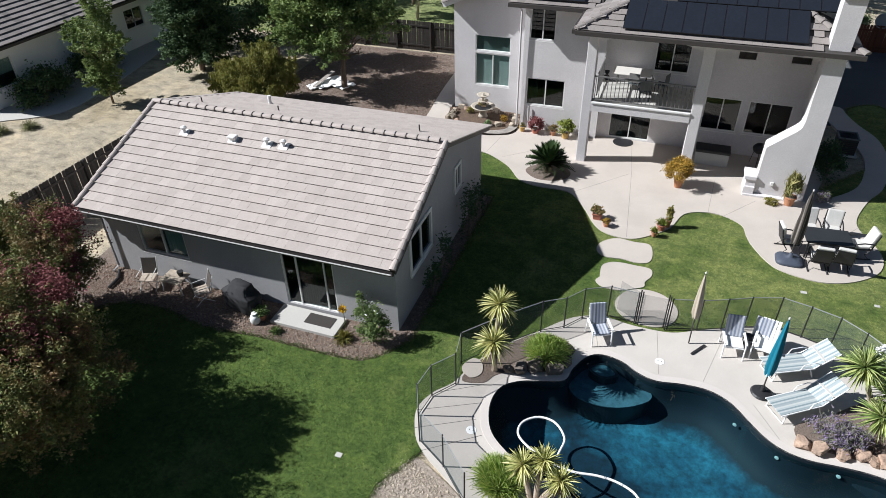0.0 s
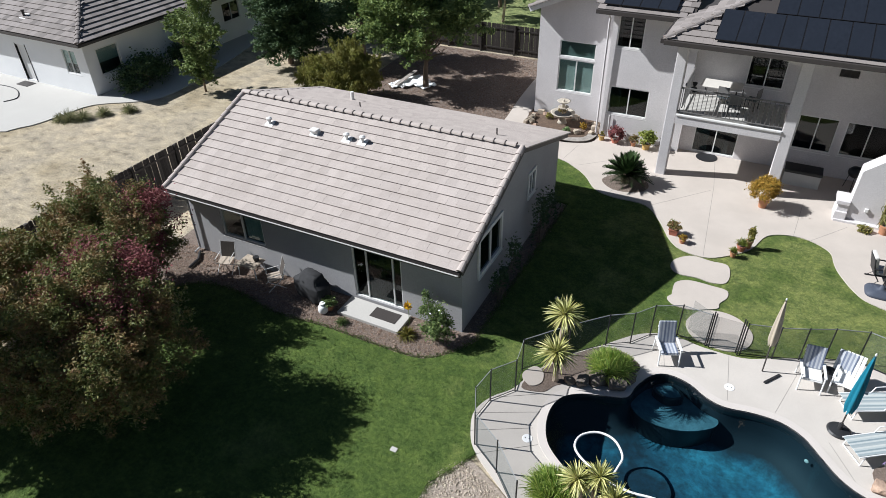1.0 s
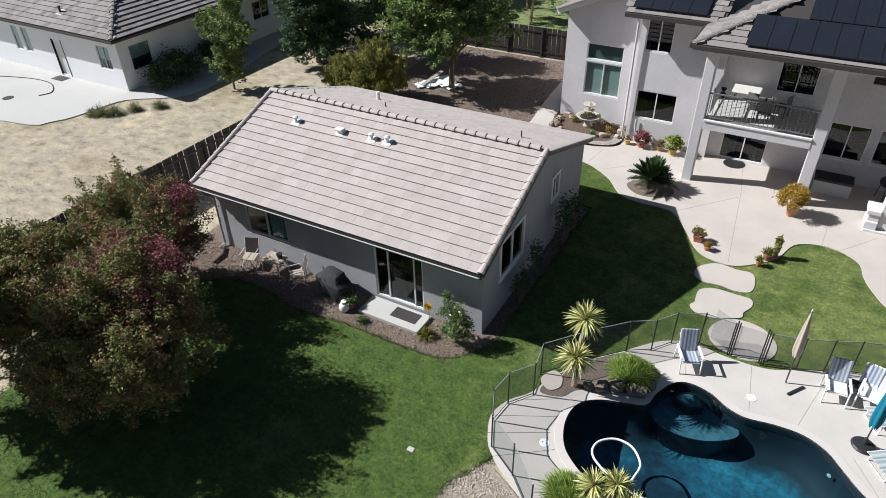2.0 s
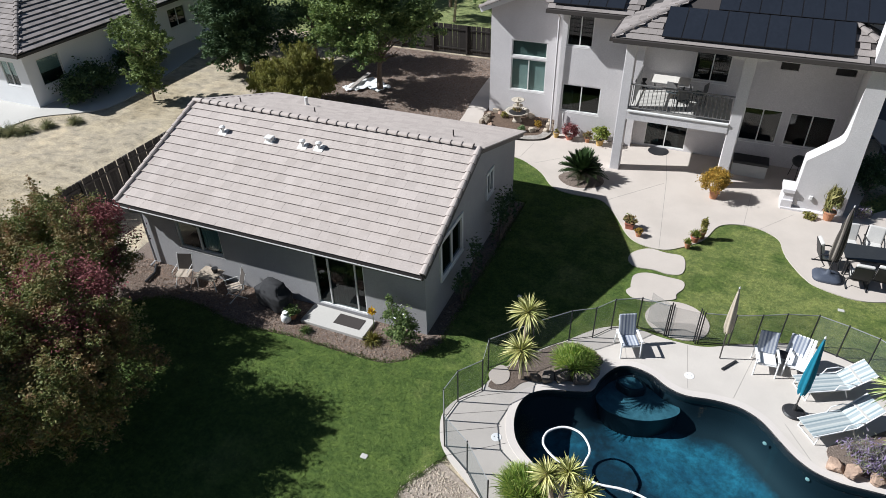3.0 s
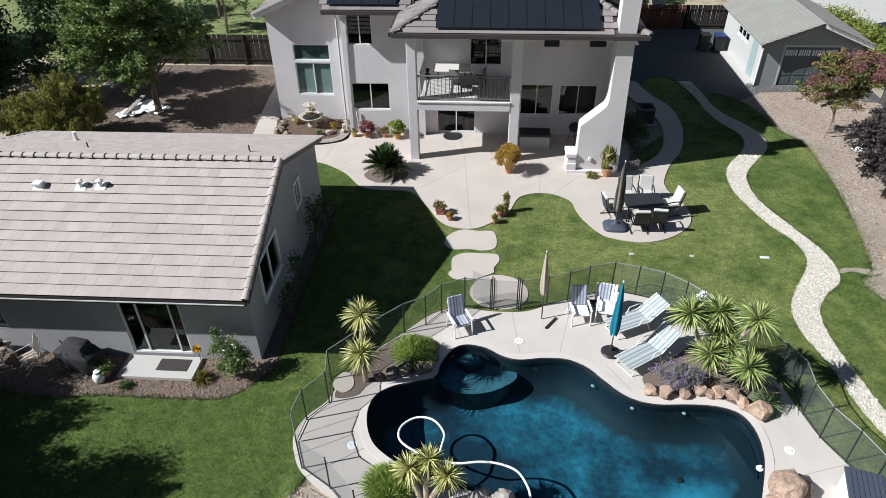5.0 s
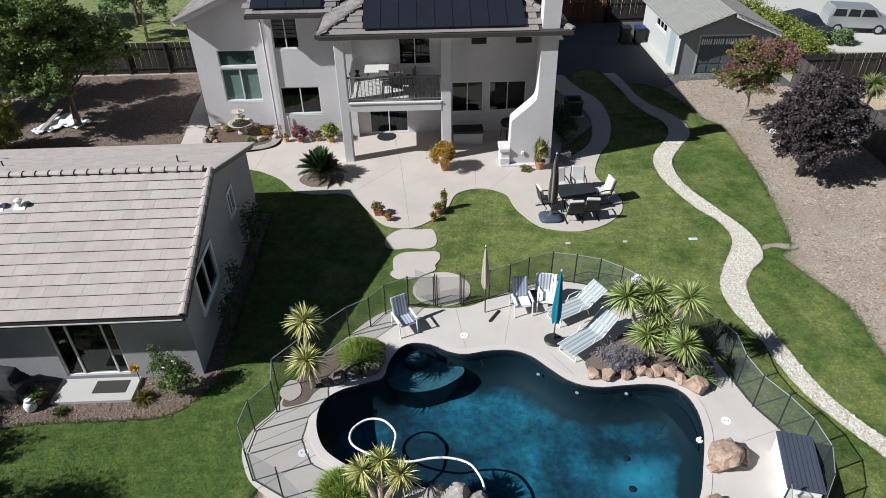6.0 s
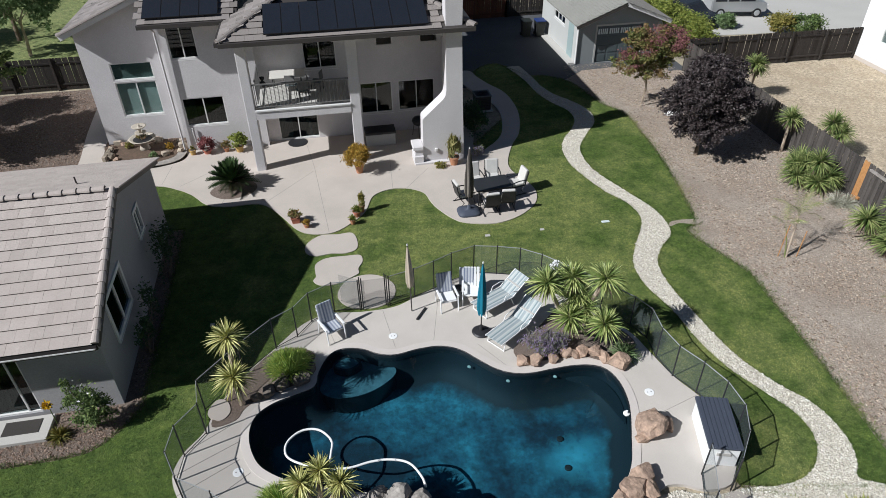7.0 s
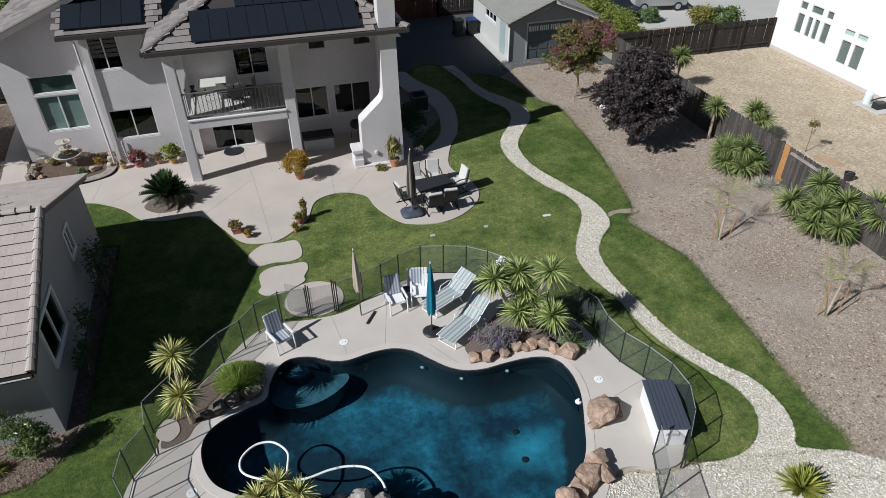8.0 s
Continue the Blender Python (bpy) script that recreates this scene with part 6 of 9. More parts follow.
# stands out of view; added for the shade its high crown throws eastwards
tree("crape_myrtle", (-18.2, 3.6, 0), "unseen crape myrtle added to shade the lawn and the next tree", [(0, 0, 4.1, 1.9, 1.5, 1.5), (1.2, 0.5, 3.4, 1.4, 1.3, 1.4), (-1.0, 0.2, 3.2, 1.6, 1.2, 1.5), (0.2, 1.2, 3.7, 1.5, 1.2, 1.3), (1.5, 0.6, 4.2, 1.5, 1.4, 1.3), (0.9, 1.4, 5.1, 1.3, 1.2, 1.2), (2.2, 0.6, 5.1, 1.2, 1.1, 1.2)], 56000, "leaf_myrtle", 0.14, 2.2, 0.1, 6, 56, clumps=60, spread=0.13, spray=0.2)
tree("shade_tree", (-17.25, 31.0, 0), "leafy green shade tree in the mulch yard", [(-0.3, -0.2, 3.9, 2.7, 2.7, 1.8), (-2.4, -0.3, 3.3, 1.9, 1.9, 1.5), (2.1, 0.2, 3.6, 1.7, 1.7, 1.4), (-0.6, -1.2, 2.5, 2.0, 1.5, 1.1), (0.0, -0.6, 5.4, 2.1, 2.0, 1.4), (-1.9, 0.4, 4.8, 1.7, 1.7, 1.4)], 38000, "leaf_bright", 0.19, 2.0, 0.16, 11, 45, clumps=64, spread=0.11, limb=1.8, spray=0.2)
tree("conifer", (-26.9, 31.2, 0), "dense dark evergreen tree with ragged sprays", [(0, -0.2, 0.9, 2.0, 1.9, 1.1), (0, 0, 2.0, 2.2, 2.1, 1.5), (0.2, -0.2, 3.4, 2.0, 1.9, 1.7), (0, 0, 5.0, 1.6, 1.6, 1.9)], 46000, "leaf_dark", 0.17, 3.0, 0.16, 6, 46, clumps=64, spread=0.12, spray=0.25)
tree("conifer", (-23.0, 33.5, 0), "dense dark evergreen tree", [(0, 0, 2.0, 2.3, 2.1, 1.8), (0.2, 0.1, 4.0, 2.0, 1.9, 2.0), (0, 0, 5.8, 1.5, 1.5, 1.8)], 14000, "leaf_dark", 0.22, 3.0, 0.16, 6, 47, clumps=46, spread=0.12)
tree("conifer", (-29.5, 35.0, 0), "dense dark evergreen tree", [(0, 0, 2.0, 2.3, 2.1, 1.8), (0.2, 0.1, 4.2, 2.0, 1.9, 2.2)], 12000, "leaf_dark", 0.24, 3.0, 0.16, 6, 48, clumps=60)
tree("young_tree", (-28.4, 25.4, 0), "slender young tree with sparse grey-green leaves", [(0.2, 0, 2.9, 1.2, 1.1, 1.2), (0.6, 0.1, 4.2, 0.9, 0.9, 1.2), (0.1, 0.0, 1.7, 1.0, 0.9, 1.0), (1.5, -0.2, 3.3, 0.8, 0.8, 0.7), (0.1, -0.1, 0.75, 0.8, 0.8, 0.8), (-0.2, -0.2, 1.3, 0.9, 0.8, 0.7), (-1.3, 0.1, 3.3, 0.7, 0.7, 0.8)], 9500, "young_leaf", 0.17, 2.6, 0.06, 9, 49, clumps=26, spread=0.13, limb=1.1, spray=0.35)
shrub("olive_shrub", (-20.6, 27.9, 0), "wide dense shrub of upright olive yellow sprays", [(0.3, 0, 1.2, 1.6, 1.4, 1.35), (-1.3, -0.2, 0.8, 1.3, 1.2, 0.9), (1.3, 0.2, 1.0, 1.2, 1.2, 1.05), (0.5, 0.1, 1.95, 0.9, 0.9, 0.8), (-2.1, -0.1, 0.6, 0.9, 0.9, 0.65), (0.2, -0.5, 0.55, 1.7, 1.2, 0.6)], 42000, "leaf_olive_bush", 0.17, 50, clumps=70, spread=0.13, hang=-1.6, slim=0.3, spray=0.12, lift=0.7)
shrub("dark_shrub", (-32.2, 24.6, 0), "dark green shrub against the neighbour wall", [(0, 0, 0.7, 1.1, 1.6, 0.9)], 5000, "leaf_dark", 0.16, 51)
shrub("dark_shrub", (-32.4, 28.6, 0), "dark green shrub against the neighbour wall", [(0, 0, 0.8, 1.0, 1.6, 1.0)], 4000, "leaf_dark", 0.16, 52)
for k, (x, y, r) in enumerate([(-32.05, 19.35, 0.75), (-31.55, 19.75, 0.7), (-32.5, 19.1, 0.55), (-31.0, 20.6, 0.6), (-30.1, 21.5, 0.6)]):
    grassy("weed_tuft", (x, y, -0.06), "grey-green weed tuft in the dry grass", 190, r, 0.022, "weed_leaf", 60 + k, "weeds in the dry field")
tree("plum_tree", (16.0, 24.05, 0), "purple-leaved plum tree in bark mulch", [(0.25, 0.2, 2.4, 1.75, 1.7, 1.5), (-0.75, 0.2, 2.2, 1.15, 1.15, 1.15), (1.15, 0.1, 2.1, 1.2, 1.2, 1.2), (0.2, 0.3, 3.35, 1.2, 1.15, 0.85), (0.3, -0.4, 1.45, 1.35, 1.2, 0.75), (-0.6, -0.3, 1.35, 0.9, 0.9, 0.6)], 54000, "leaf_plum", 0.125, 1.3, 0.085, 7, 53, clumps=60, spread=0.14, spray=0.17)
tree("pink_crape_myrtle", (15.8, 29.6, 0), "small crape myrtle with pink blossom on pale stems", [(0.2, 0.1, 2.9, 1.45, 1.35, 0.95), (1.15, 0.2, 2.5, 0.95, 0.9, 0.75), (-0.9, -0.1, 2.2, 0.9, 0.9, 0.7), (0.2, 0, 1.9, 1.0, 1.0, 0.6)], 15000, "leaf_myrtle", 0.12, 1.7, 0.06, 6, 54, "pale_bark", 1.0, spread=0.14, spray=0.3, extra=([(0.5, 0.1, 3.25, 1.5, 1.3, 0.8), (-1.0, -0.1, 2.5, 0.7, 0.7, 0.5), (1.4, 0.2, 2.8, 0.8, 0.8, 0.6)], 4400, 0.1, "flower_pink"))
for k, (x, y) in enumerate([(-13.0, 46.0), (-20.0, 48.0), (-2.0, 52.0), (-28.0, 47.0), (8.0, 56.0), (18.0, 55.0)]):
    tree("far_tree", (x, y, 0), "green tree beyond the back fence", [(0, 0, 4.6, 2.4, 2.4, 1.9), (1.2, 0.3, 3.9, 1.7, 1.6, 1.3), (-1.2, 0.2, 4.0, 1.7, 1.6, 1.3)], 7000, "leaf_grey" if k % 2 else "leaf_bright", 0.26, 2.4, 0.14, 5, 70 + k)
tree("far_tree", (-18.3, 44.6, 0), "pale green weeping tree beyond the back fence", [(0.1, 0, 2.4, 1.9, 1.8, 1.5), (-1.6, 0.2, 2.2, 1.2, 1.2, 1.3), (1.9, 0.1, 2.4, 1.2, 1.2, 1.2), (0.1, 0, 4.0, 2.1, 2.0, 1.6)], 9000, "leaf_grey", 0.2, 2.2, 0.1, 6, 77, "pale_bark", clumps=26, spread=0.12, spray=0.3, hang=0.6)
setting("neighbour_lawn", sheet([ccw([(-40, 39.0), (4.0, 39.0), (4.0, 60), (-40, 60)])], -0.03, 0.03), "lawn_pale", "green lawn beyond the back fence", "lawn")
setting("street", sheet([ccw([(20.8, 39.5), (60, 36.5), (60, 70), (20.8, 70)])], -0.04, 0.02), "white_concrete", "pale concrete street", "street")
for k, (x, y, r, mt) in enumerate([(21.4, 43.4, 1.4, "agave"), (21.9, 41.8, 1.3, "agave"), (22.4, 40.2, 1.25, "agave"), (22.9, 38.8, 1.1, "agave"), (23.2, 37.6, 0.9, "agave"), (26.6, 40.5, 0.6, "leaf_grey"), (29.6, 38.6, 0.8, "leaf_olive"), (30.8, 37.9, 0.9, "leaf"), (10.0, 48.6, 1.0, "leaf_grey"), (12.5, 48.8, 1.0, "leaf_grey"), (7.0, 48.6, 1.0, "leaf_olive")]):
    shrub("hedge_shrub", (x, y, 0), "rounded shrub beyond the fence", [(0, 0, r * 0.7, r, r, r * 0.75)], 3600, mt if mt != "agave" else "lime_leaf", 0.14, 80 + k)

M["reed_leaf"] = island_surface("reed_leaf", [(0.2, 0.2, 0.07), (0.34, 0.3, 0.12), (0.14, 0.16, 0.05)], 0.7, trans=0.2, bumps=0)
M["leaf_mound"] = island_surface("mound_leaf", [(0.179, 0.291, 0.067), (0.381, 0.515, 0.134), (0.627, 0.672, 0.224), (0.246, 0.381, 0.09)], 0.6, trans=0.35, bumps=0)
# ---- yuccas, cycad, grasses ----
yucca((-3.35, 12.95, 0.04), [(0.05, 0.1, 2.42), (0.05, -0.35, 1.42)], "tall variegated yucca with two spiky cream-striped heads", "yucca_pale", 100, 0.6, 120, 0.048)
yucca((6.5, 13.9, 0.04), [(-1.05, -0.3, 2.42), (-0.29, -0.26, 2.48), (0.43, -0.85, 2.78), (-0.1, -0.3, 1.85), (0.4, -1.3, 1.5), (-0.45, -0.8, 1.45), (0.02, -0.6, 1.55)], "clump of green spiky yuccas with a cream flower spike", "yucca", 110, 0.62, 150, 0.05, (-0.85, -0.2, 2.85))
yucca((-1.3, 9.05, 0.02), [(-0.35, 0.35, 1.0), (0.1, 0.5, 1.15), (0.55, 0.2, 1.0)], "low spiky yucca beside the pool edge", "yucca_pale", 120, 0.5, 90, 0.045)


def dome_bush(at, label, r, seed):
    """A dense dome of thin stiff leaves that fan out from the middle, in overlapping tufts."""
    b = thing("mounded_bush", at, label, "shrub")
    for k in range(9):
        a, d = k * 2.4, 0.38 * r * (k > 0)
        h = part("leaf_tuft", rosette_mesh("leaf_tuft", 230, r * (0.8 if k == 0 else 0.68), 0.02, "leaf_mound", seed + k, 0.3, 0.0, 0.45), None, b)
        h.location = (d * math.cos(a), d * math.sin(a), 0.22 if k == 0 else 0.06 + 0.06 * (k % 3))
    return b


dome_bush((-2.15, 9.4, 0.02), "dense rounded bush of thin green leaves", 0.85, 130)
dome_bush((-2.05, 13.95, 0.04), "dense rounded bush of thin green leaves above rocks", 0.84, 150)
grassy("mounded_grass", (7.75, 12.7, 0.04), "wispy green grass beside boulders", 200, 0.6, 0.025, "leaf_grey", 132)
FENCE_YUCCAS = [(19.95, 23.6, [(0, 0, 1.65)]), (21.6, 22.95, [(0, 0, 1.55), (0.3, -0.3, 1.2)]),
                (19.05, 20.6, [(0.0, 0.7, 0.95), (0.2, -0.2, 1.25), (-0.45, 0.1, 0.55), (0.55, -0.5, 0.7), (-0.3, 0.45, 0.8), (0.1, -0.5, 0.5), (-0.1, 0.2, 1.0)]),
                (19.1, 15.5, [(-0.85, 0.85, 1.2), (0.5, 1.0, 1.6), (0.7, -0.1, 1.4), (-0.25, 0.0, 1.2), (-0.5, -0.1, 0.75), (0.1, -0.7, 0.8), (0.2, 0.5, 1.1), (-0.3, 0.5, 0.7), (0.5, -0.5, 0.5)]),
                (20.65, 14.9, [(0, 0, 1.45), (-0.2, -0.5, 1.2)]), (21.7, 29.4, [(0, 0, 1.9), (0.35, 0.2, 1.6)])]
for k, (x, y, hs) in enumerate(FENCE_YUCCAS):
    yucca((x, y, -0.03), hs, "green spiky yucca clump along the board fence", "yucca_dark", 140 + 10 * k, 0.68, 150, 0.055)


def cycad(at, label):
    c = thing("cycad", at, label, "cycad")
    r = np.random.default_rng(5)
    V, F = [], []
    for k in range(76):
        a, el = k * 2.39996, 0.16 + 1.2 * (k / 76.0)
        d = np.array([math.cos(a) * math.cos(el), math.sin(a) * math.cos(el), math.sin(el)])
        side = np.array([-math.sin(a), math.cos(a), 0.0])
        L = 1.14 * r.uniform(0.85, 1.1)
        for j in range(3, 20):
            t = j / 20.0
            p = d * L * t - np.array([0, 0, 0.35 * L * t * t * math.cos(el)])
            w = 0.2 * math.sin(math.pi * min(1, t * 0.85 + 0.12))
            for s in (-1, 1):
                q = p + side * s * w + d * 0.07 + np.array([0, 0, 0.04])
                b = len(V)
                V += [(p - d * 0.045).tolist(), (p + d * 0.045).tolist(), q.tolist()]
                F.append((b, b + 1, b + 2))
    part("frond", quads_mesh("frond", V, F, "cycad"), None, c, "arching feathery fronds").location = (0, 0, 0.35)
    part("trunk", lathe(bmesh.new(), [(0.17, -0.02), (0.2, 0.2), (0.14, 0.42)], sides=12), "bark", c)
    return c


cycad((-4.45, 25.05, 0.035), "dark green cycad with arching fronds in a gravel ring")
setting("gravel_ring", sheet([ccw(spline([(-5.4, 24.9), (-4.9, 24.3), (-4.2, 24.25), (-3.6, 24.6), (-3.5, 25.2), (-4.0, 25.7), (-4.9, 25.6)], step=4))], 0.045, 0.03), "mulch", "gravel ring round the cycad", "gravel bed")
ag = thing("agave", (10.95, 6.6, 0.01), "yellow-green spiky agave in pale pebbles", "agave")
part("foliage", rosette_mesh("foliage", 120, 0.72, 0.07, "agave", 9, 0.15, 0.05, 0.25), None, ag)


M["palm_leaf"] = island_surface("palm_leaflet", [(0.16, 0.2, 0.07), (0.27, 0.29, 0.11), (0.38, 0.35, 0.17)], 0.6, trans=0.25, bumps=0)


def staked_palm(at, label, seed, lean=(0.3, 0.25)):
    """A young palm: a pale stem, swollen at its foot, with a few long wispy feather fronds, between two stakes."""
    t = thing("staked_palm", at, label, "palm")
    r = np.random.default_rng(seed)
    top = (lean[0], lean[1], 1.45)
    part("trunk", tube(bmesh.new(), [(0, 0, -0.05), (lean[0] * 0.1, lean[1] * 0.1, 0.2), (lean[0] * 0.55, lean[1] * 0.5, 0.85), top], 0.055, 0.022, 8), "pale_bark", t)
    part("offshoot", tube(bmesh.new(), [(-0.03, 0, -0.02), (-0.08, 0.1, 0.6), (-0.22, 0.25, 1.25)], 0.03, 0.012, 6), "palm_leaf", t, "thin green side shoot")
    for x, y, h in ((-0.22, 0.12, 1.3), (0.42, -0.02, 1.05)):
        part("stake", tube(bmesh.new(), [(x, y, -0.03), (x + 0.1, y + 0.05, h)], 0.018, 0.018, 6), "new_board", t, "thin rust-brown wooden stake")
    for foot, n, size in ((top, 8, 1.55), ((-0.22, 0.25, 1.25), 4, 0.9)):
        for k in range(n):
            a, el = k * 2.4 + r.uniform(-0.3, 0.3), 0.75 + 0.6 * k / n
            L = size * r.uniform(0.8, 1.1)
            d = np.array([math.cos(a) * math.cos(el), math.sin(a) * math.cos(el), math.sin(el)])
            side = np.array([-math.sin(a), math.cos(a), 0.0])
            V, F = [], []
            spine = [d * L * u - np.array([0, 0, 0.75 * L * u * u * math.cos(el)]) for u in np.linspace(0, 1, 27)]
            for p, q in zip(spine, spine[1:]):
                b = len(V)
                V += [(p - side * 0.008).tolist(), (p + side * 0.008).tolist(), q.tolist()]
                F.append((b, b + 1, b + 2))
            for j in range(5, 27):
                p, u = spine[j], j / 27.0
                for w in (-1, 1):
                    tip = p + side * w * 0.24 * math.sin(math.pi * min(1, u * 0.85 + 0.12)) + d * 0.14 - np.array([0, 0, r.uniform(0.06, 0.16)])
                    b = len(V)
                    V += [(p - d * 0.008).tolist(), (p + d * 0.008).tolist(), tip.tolist()]
                    F.append((b, b + 1, b + 2))
            part("frond", quads_mesh("frond", V, F, "palm_leaf"), None, t, "thin arching green frond").location = foot
    return t


staked_palm((15.37, 16.25, -0.02), "young wispy palm tied to stakes in mulch", 201, (0.3, 0.4))
M["leaf_silver"] = island_surface("silver_leaf", [(0.5, 0.48, 0.4), (0.62, 0.6, 0.52), (0.42, 0.43, 0.33), (0.36, 0.34, 0.25)], 0.8, trans=0.2, bumps=0)
for k, (x, y) in enumerate([(19.45, 19.1), (19.75, 18.9)]):
    grassy("feather_grass", (x, y, 0.0), "pale silvery feather grass beside the wooden fence", 260, 0.6, 0.012, "leaf_silver", 260 + k, "feather grass by the fence")
staked_palm((16.09, 11.62, -0.02), "young wispy palm tied to stakes in mulch", 202, (0.3, 0.15))
shrub("corner_shrub", (-7.15, 12.98, 0), "leafy rose bush at the guest house corner", [(0, 0, 0.58, 0.52, 0.36, 0.55), (-0.1, 0.05, 0.98, 0.42, 0.3, 0.4), (0.22, -0.08, 0.6, 0.42, 0.34, 0.45), (-0.38, 0.1, 1.4, 0.12, 0.1, 0.35)], 3600, "leaf", 0.08, 90, flower=([(0, 0, 0.9, 0.55, 0.4, 0.7)], 18, 0.09, "white_plastic"))
shrub("climbing_rose", (-6.2, 15.6, 0), "dark climbing rose on the guest house wall", [(0, 0, 0.6, 0.25, 0.6, 0.6), (0, 1.2, 0.8, 0.2, 0.4, 0.8)], 900, "leaf_dark", 0.1, 91)
shrub("climbing_rose", (-6.2, 19.4, 0), "dark climbing rose on the guest house wall", [(0, 0, 0.9, 0.25, 0.7, 0.9), (0, 1.1, 0.7, 0.25, 0.5, 0.7)], 1200, "leaf_dark", 0.1, 92)
shrub("lavender", (5.35, 13.35, 0.04), "purple lavender bush above the boulders", [(0, 0, 0.3, 0.55, 0.38, 0.38), (0.5, 0.1, 0.28, 0.4, 0.35, 0.32)], 3200, "lavender", 0.1, 93, hang=-1.2, slim=0.2)
shrub("lavender", (6.3, 25.9, 0.035), "purple flowering sage beside the chimney", [(0, 0, 0.22, 0.32, 0.26, 0.24)], 700, "lavender", 0.1, 94, hang=-1.0, slim=0.3)
shrub("dark_shrub", (6.75, 28.5, 0), "dark shrub in the shade beside the house", [(0, 0, 0.5, 0.5, 1.3, 0.6)], 2500, "leaf_dark", 0.12, 95)

# ---- poolside beds, rocks, stepping stones ----
setting("planting_bed", sheet([ccw(spline([(-4.1, 12.3), (-3.5, 12.4), (-3.25, 12.8), (-2.7, 13.16), (-2.0, 13.36), (-1.65, 13.5), (-1.55, 13.95), (-1.3, 14.45), (-1.6, 14.8), (-2.2, 14.95), (-2.75, 14.7), (-3.4, 13.85), (-3.95, 13.0)], step=4))], 0.045, 0.03), "mulch", "bark mulch planting bed", "planting bed")
setting("planting_bed", sheet([ccw(spline([(4.75, 13.05), (5.6, 12.95), (6.5, 12.92), (7.35, 12.45), (7.9, 12.6), (8.3, 13.3), (7.6, 14.5), (6.8, 15.3), (6.2, 14.9), (5.3, 14.1), (4.6, 13.6)], step=4))], 0.045, 0.03), "mulch", "bark mulch planting bed", "planting bed")


def rock(at, r, seed, label="rounded red-brown sandstone boulder", squash=0.7, mat="rock", turn=0, group="boulders round the pool"):
    bm = bmesh.new()
    bmesh.ops.create_icosphere(bm, subdivisions=4, radius=1.0)
    o = Vector((seed * 3.7, seed * 1.3, seed * 0.7))
    rnd = random.Random(seed)
    planes = [(Vector((rnd.gauss(0, 1), rnd.gauss(0, 1), rnd.gauss(0.3, 1))).normalized(), rnd.uniform(0.6, 0.85)) for _ in range(10)]
    for v in bm.verts:
        n = noise.noise(v.co * 0.9 + o) * 0.35 + noise.noise(v.co * 2.3 + o) * 0.12
        c = v.co * (1 + n)
        m = max(abs(c.x), abs(c.y), abs(c.z))
        c = c.lerp(c * (0.86 / m), 0.35)
        for pn, pd in planes:       # flat broken faces
            k = c.dot(pn) - pd
            if k > 0:
                c = c - pn * k
        c += c.normalized() * (0.05 * noise.noise(c * 3.0 + o) + 0.03 * noise.noise(c * 8.0 + o))
        v.co = Vector((c.x * r, c.y * r * 0.8, c.z * r * squash))
    ob = part("boulder", bm, mat, None, smooth=False)
    ob.matrix_basis = pose(at[0], at[1], at[2] + r * squash * 0.62, 0, 0, turn)
    return tagged(ob, label, "boulder", group)


for k, (x, y, r) in enumerate([(4.72, 13.0, 0.2), (5.12, 12.95, 0.23), (5.62, 12.95, 0.19), (6.05, 13.1, 0.2), (6.3, 12.98, 0.17), (6.55, 13.0, 0.2), (6.95, 12.95, 0.24), (7.1, 12.7, 0.2), (7.42, 12.35, 0.3)]):
    rock((x, y, 0.03), r * 1.22, 5 + k, turn=40 * k)
rock((7.35, 10.05, 0.03), 0.52, 20, squash=0.85, turn=65)
rock((7.8, 10.0, 0.03), 0.24, 21, turn=70)
rock((7.0, 9.75, 0.03), 0.2, 22, turn=10)
for k, (x, y, r) in enumerate([(6.45, 8.7, 0.34), (6.1, 8.3, 0.4), (5.75, 8.1, 0.32), (5.35, 7.85, 0.4), (6.5, 8.2, 0.3)]):
    rock((x, y, 0.03), r, 30 + k, "red-brown boulder at the pool edge", 0.8, turn=30 * k)
# boulders below the bush, its shade painted into their tone
for k, (x, y, r) in enumerate([(-1.72, 13.45, 0.3), (-2.2, 13.36, 0.3), (-2.62, 13.2, 0.24), (-1.48, 13.85, 0.24), (-2.95, 13.05, 0.18)]):
    rock((x, y, 0.03), r, 40 + k, "boulder beside the pool, coloured dark for the bush's shade", 0.9, "rock_shaded", turn=50 * k)
for k, (x, y, r) in enumerate([(0.5, 9.15, 0.42), (1.0, 8.95, 0.4), (0.05, 9.3, 0.35), (1.3, 8.5, 0.35)]):
    rock((x, y, 0.0), r, 50 + k, "grey waterfall rock at the pool edge", 0.8, "grey_rock", 30 * k)


def stone_slab(pts, label, z=0.03):
    s = part("stepping_stone", sheet([ccw(spline(pts, step=5))], z, 0.08), "concrete")
    return tagged(s, label, "stepping stone", "stepping stones")


stone_slab([(-1.55, 20.02), (-1.41, 20.46), (-0.94, 20.84), (-0.32, 20.79), (0.23, 20.78), (0.39, 20.21), (0.31, 19.69), (-0.09, 19.53), (-0.57, 19.6), (-1.1, 19.55), (-1.41, 19.68)], "wavy-edged beige concrete stepping stone in the lawn")
stone_slab([(-1.2, 18.55), (-1.18, 19.04), (-0.79, 19.34), (-0.09, 19.35), (0.41, 19.3), (0.48, 18.92), (0.3, 18.52), (0.29, 18.24), (-0.04, 18.02), (-0.48, 17.8), (-1.01, 17.81), (-1.28, 18.08), (-1.18, 18.33)], "wavy-edged beige concrete stepping stone in the lawn")
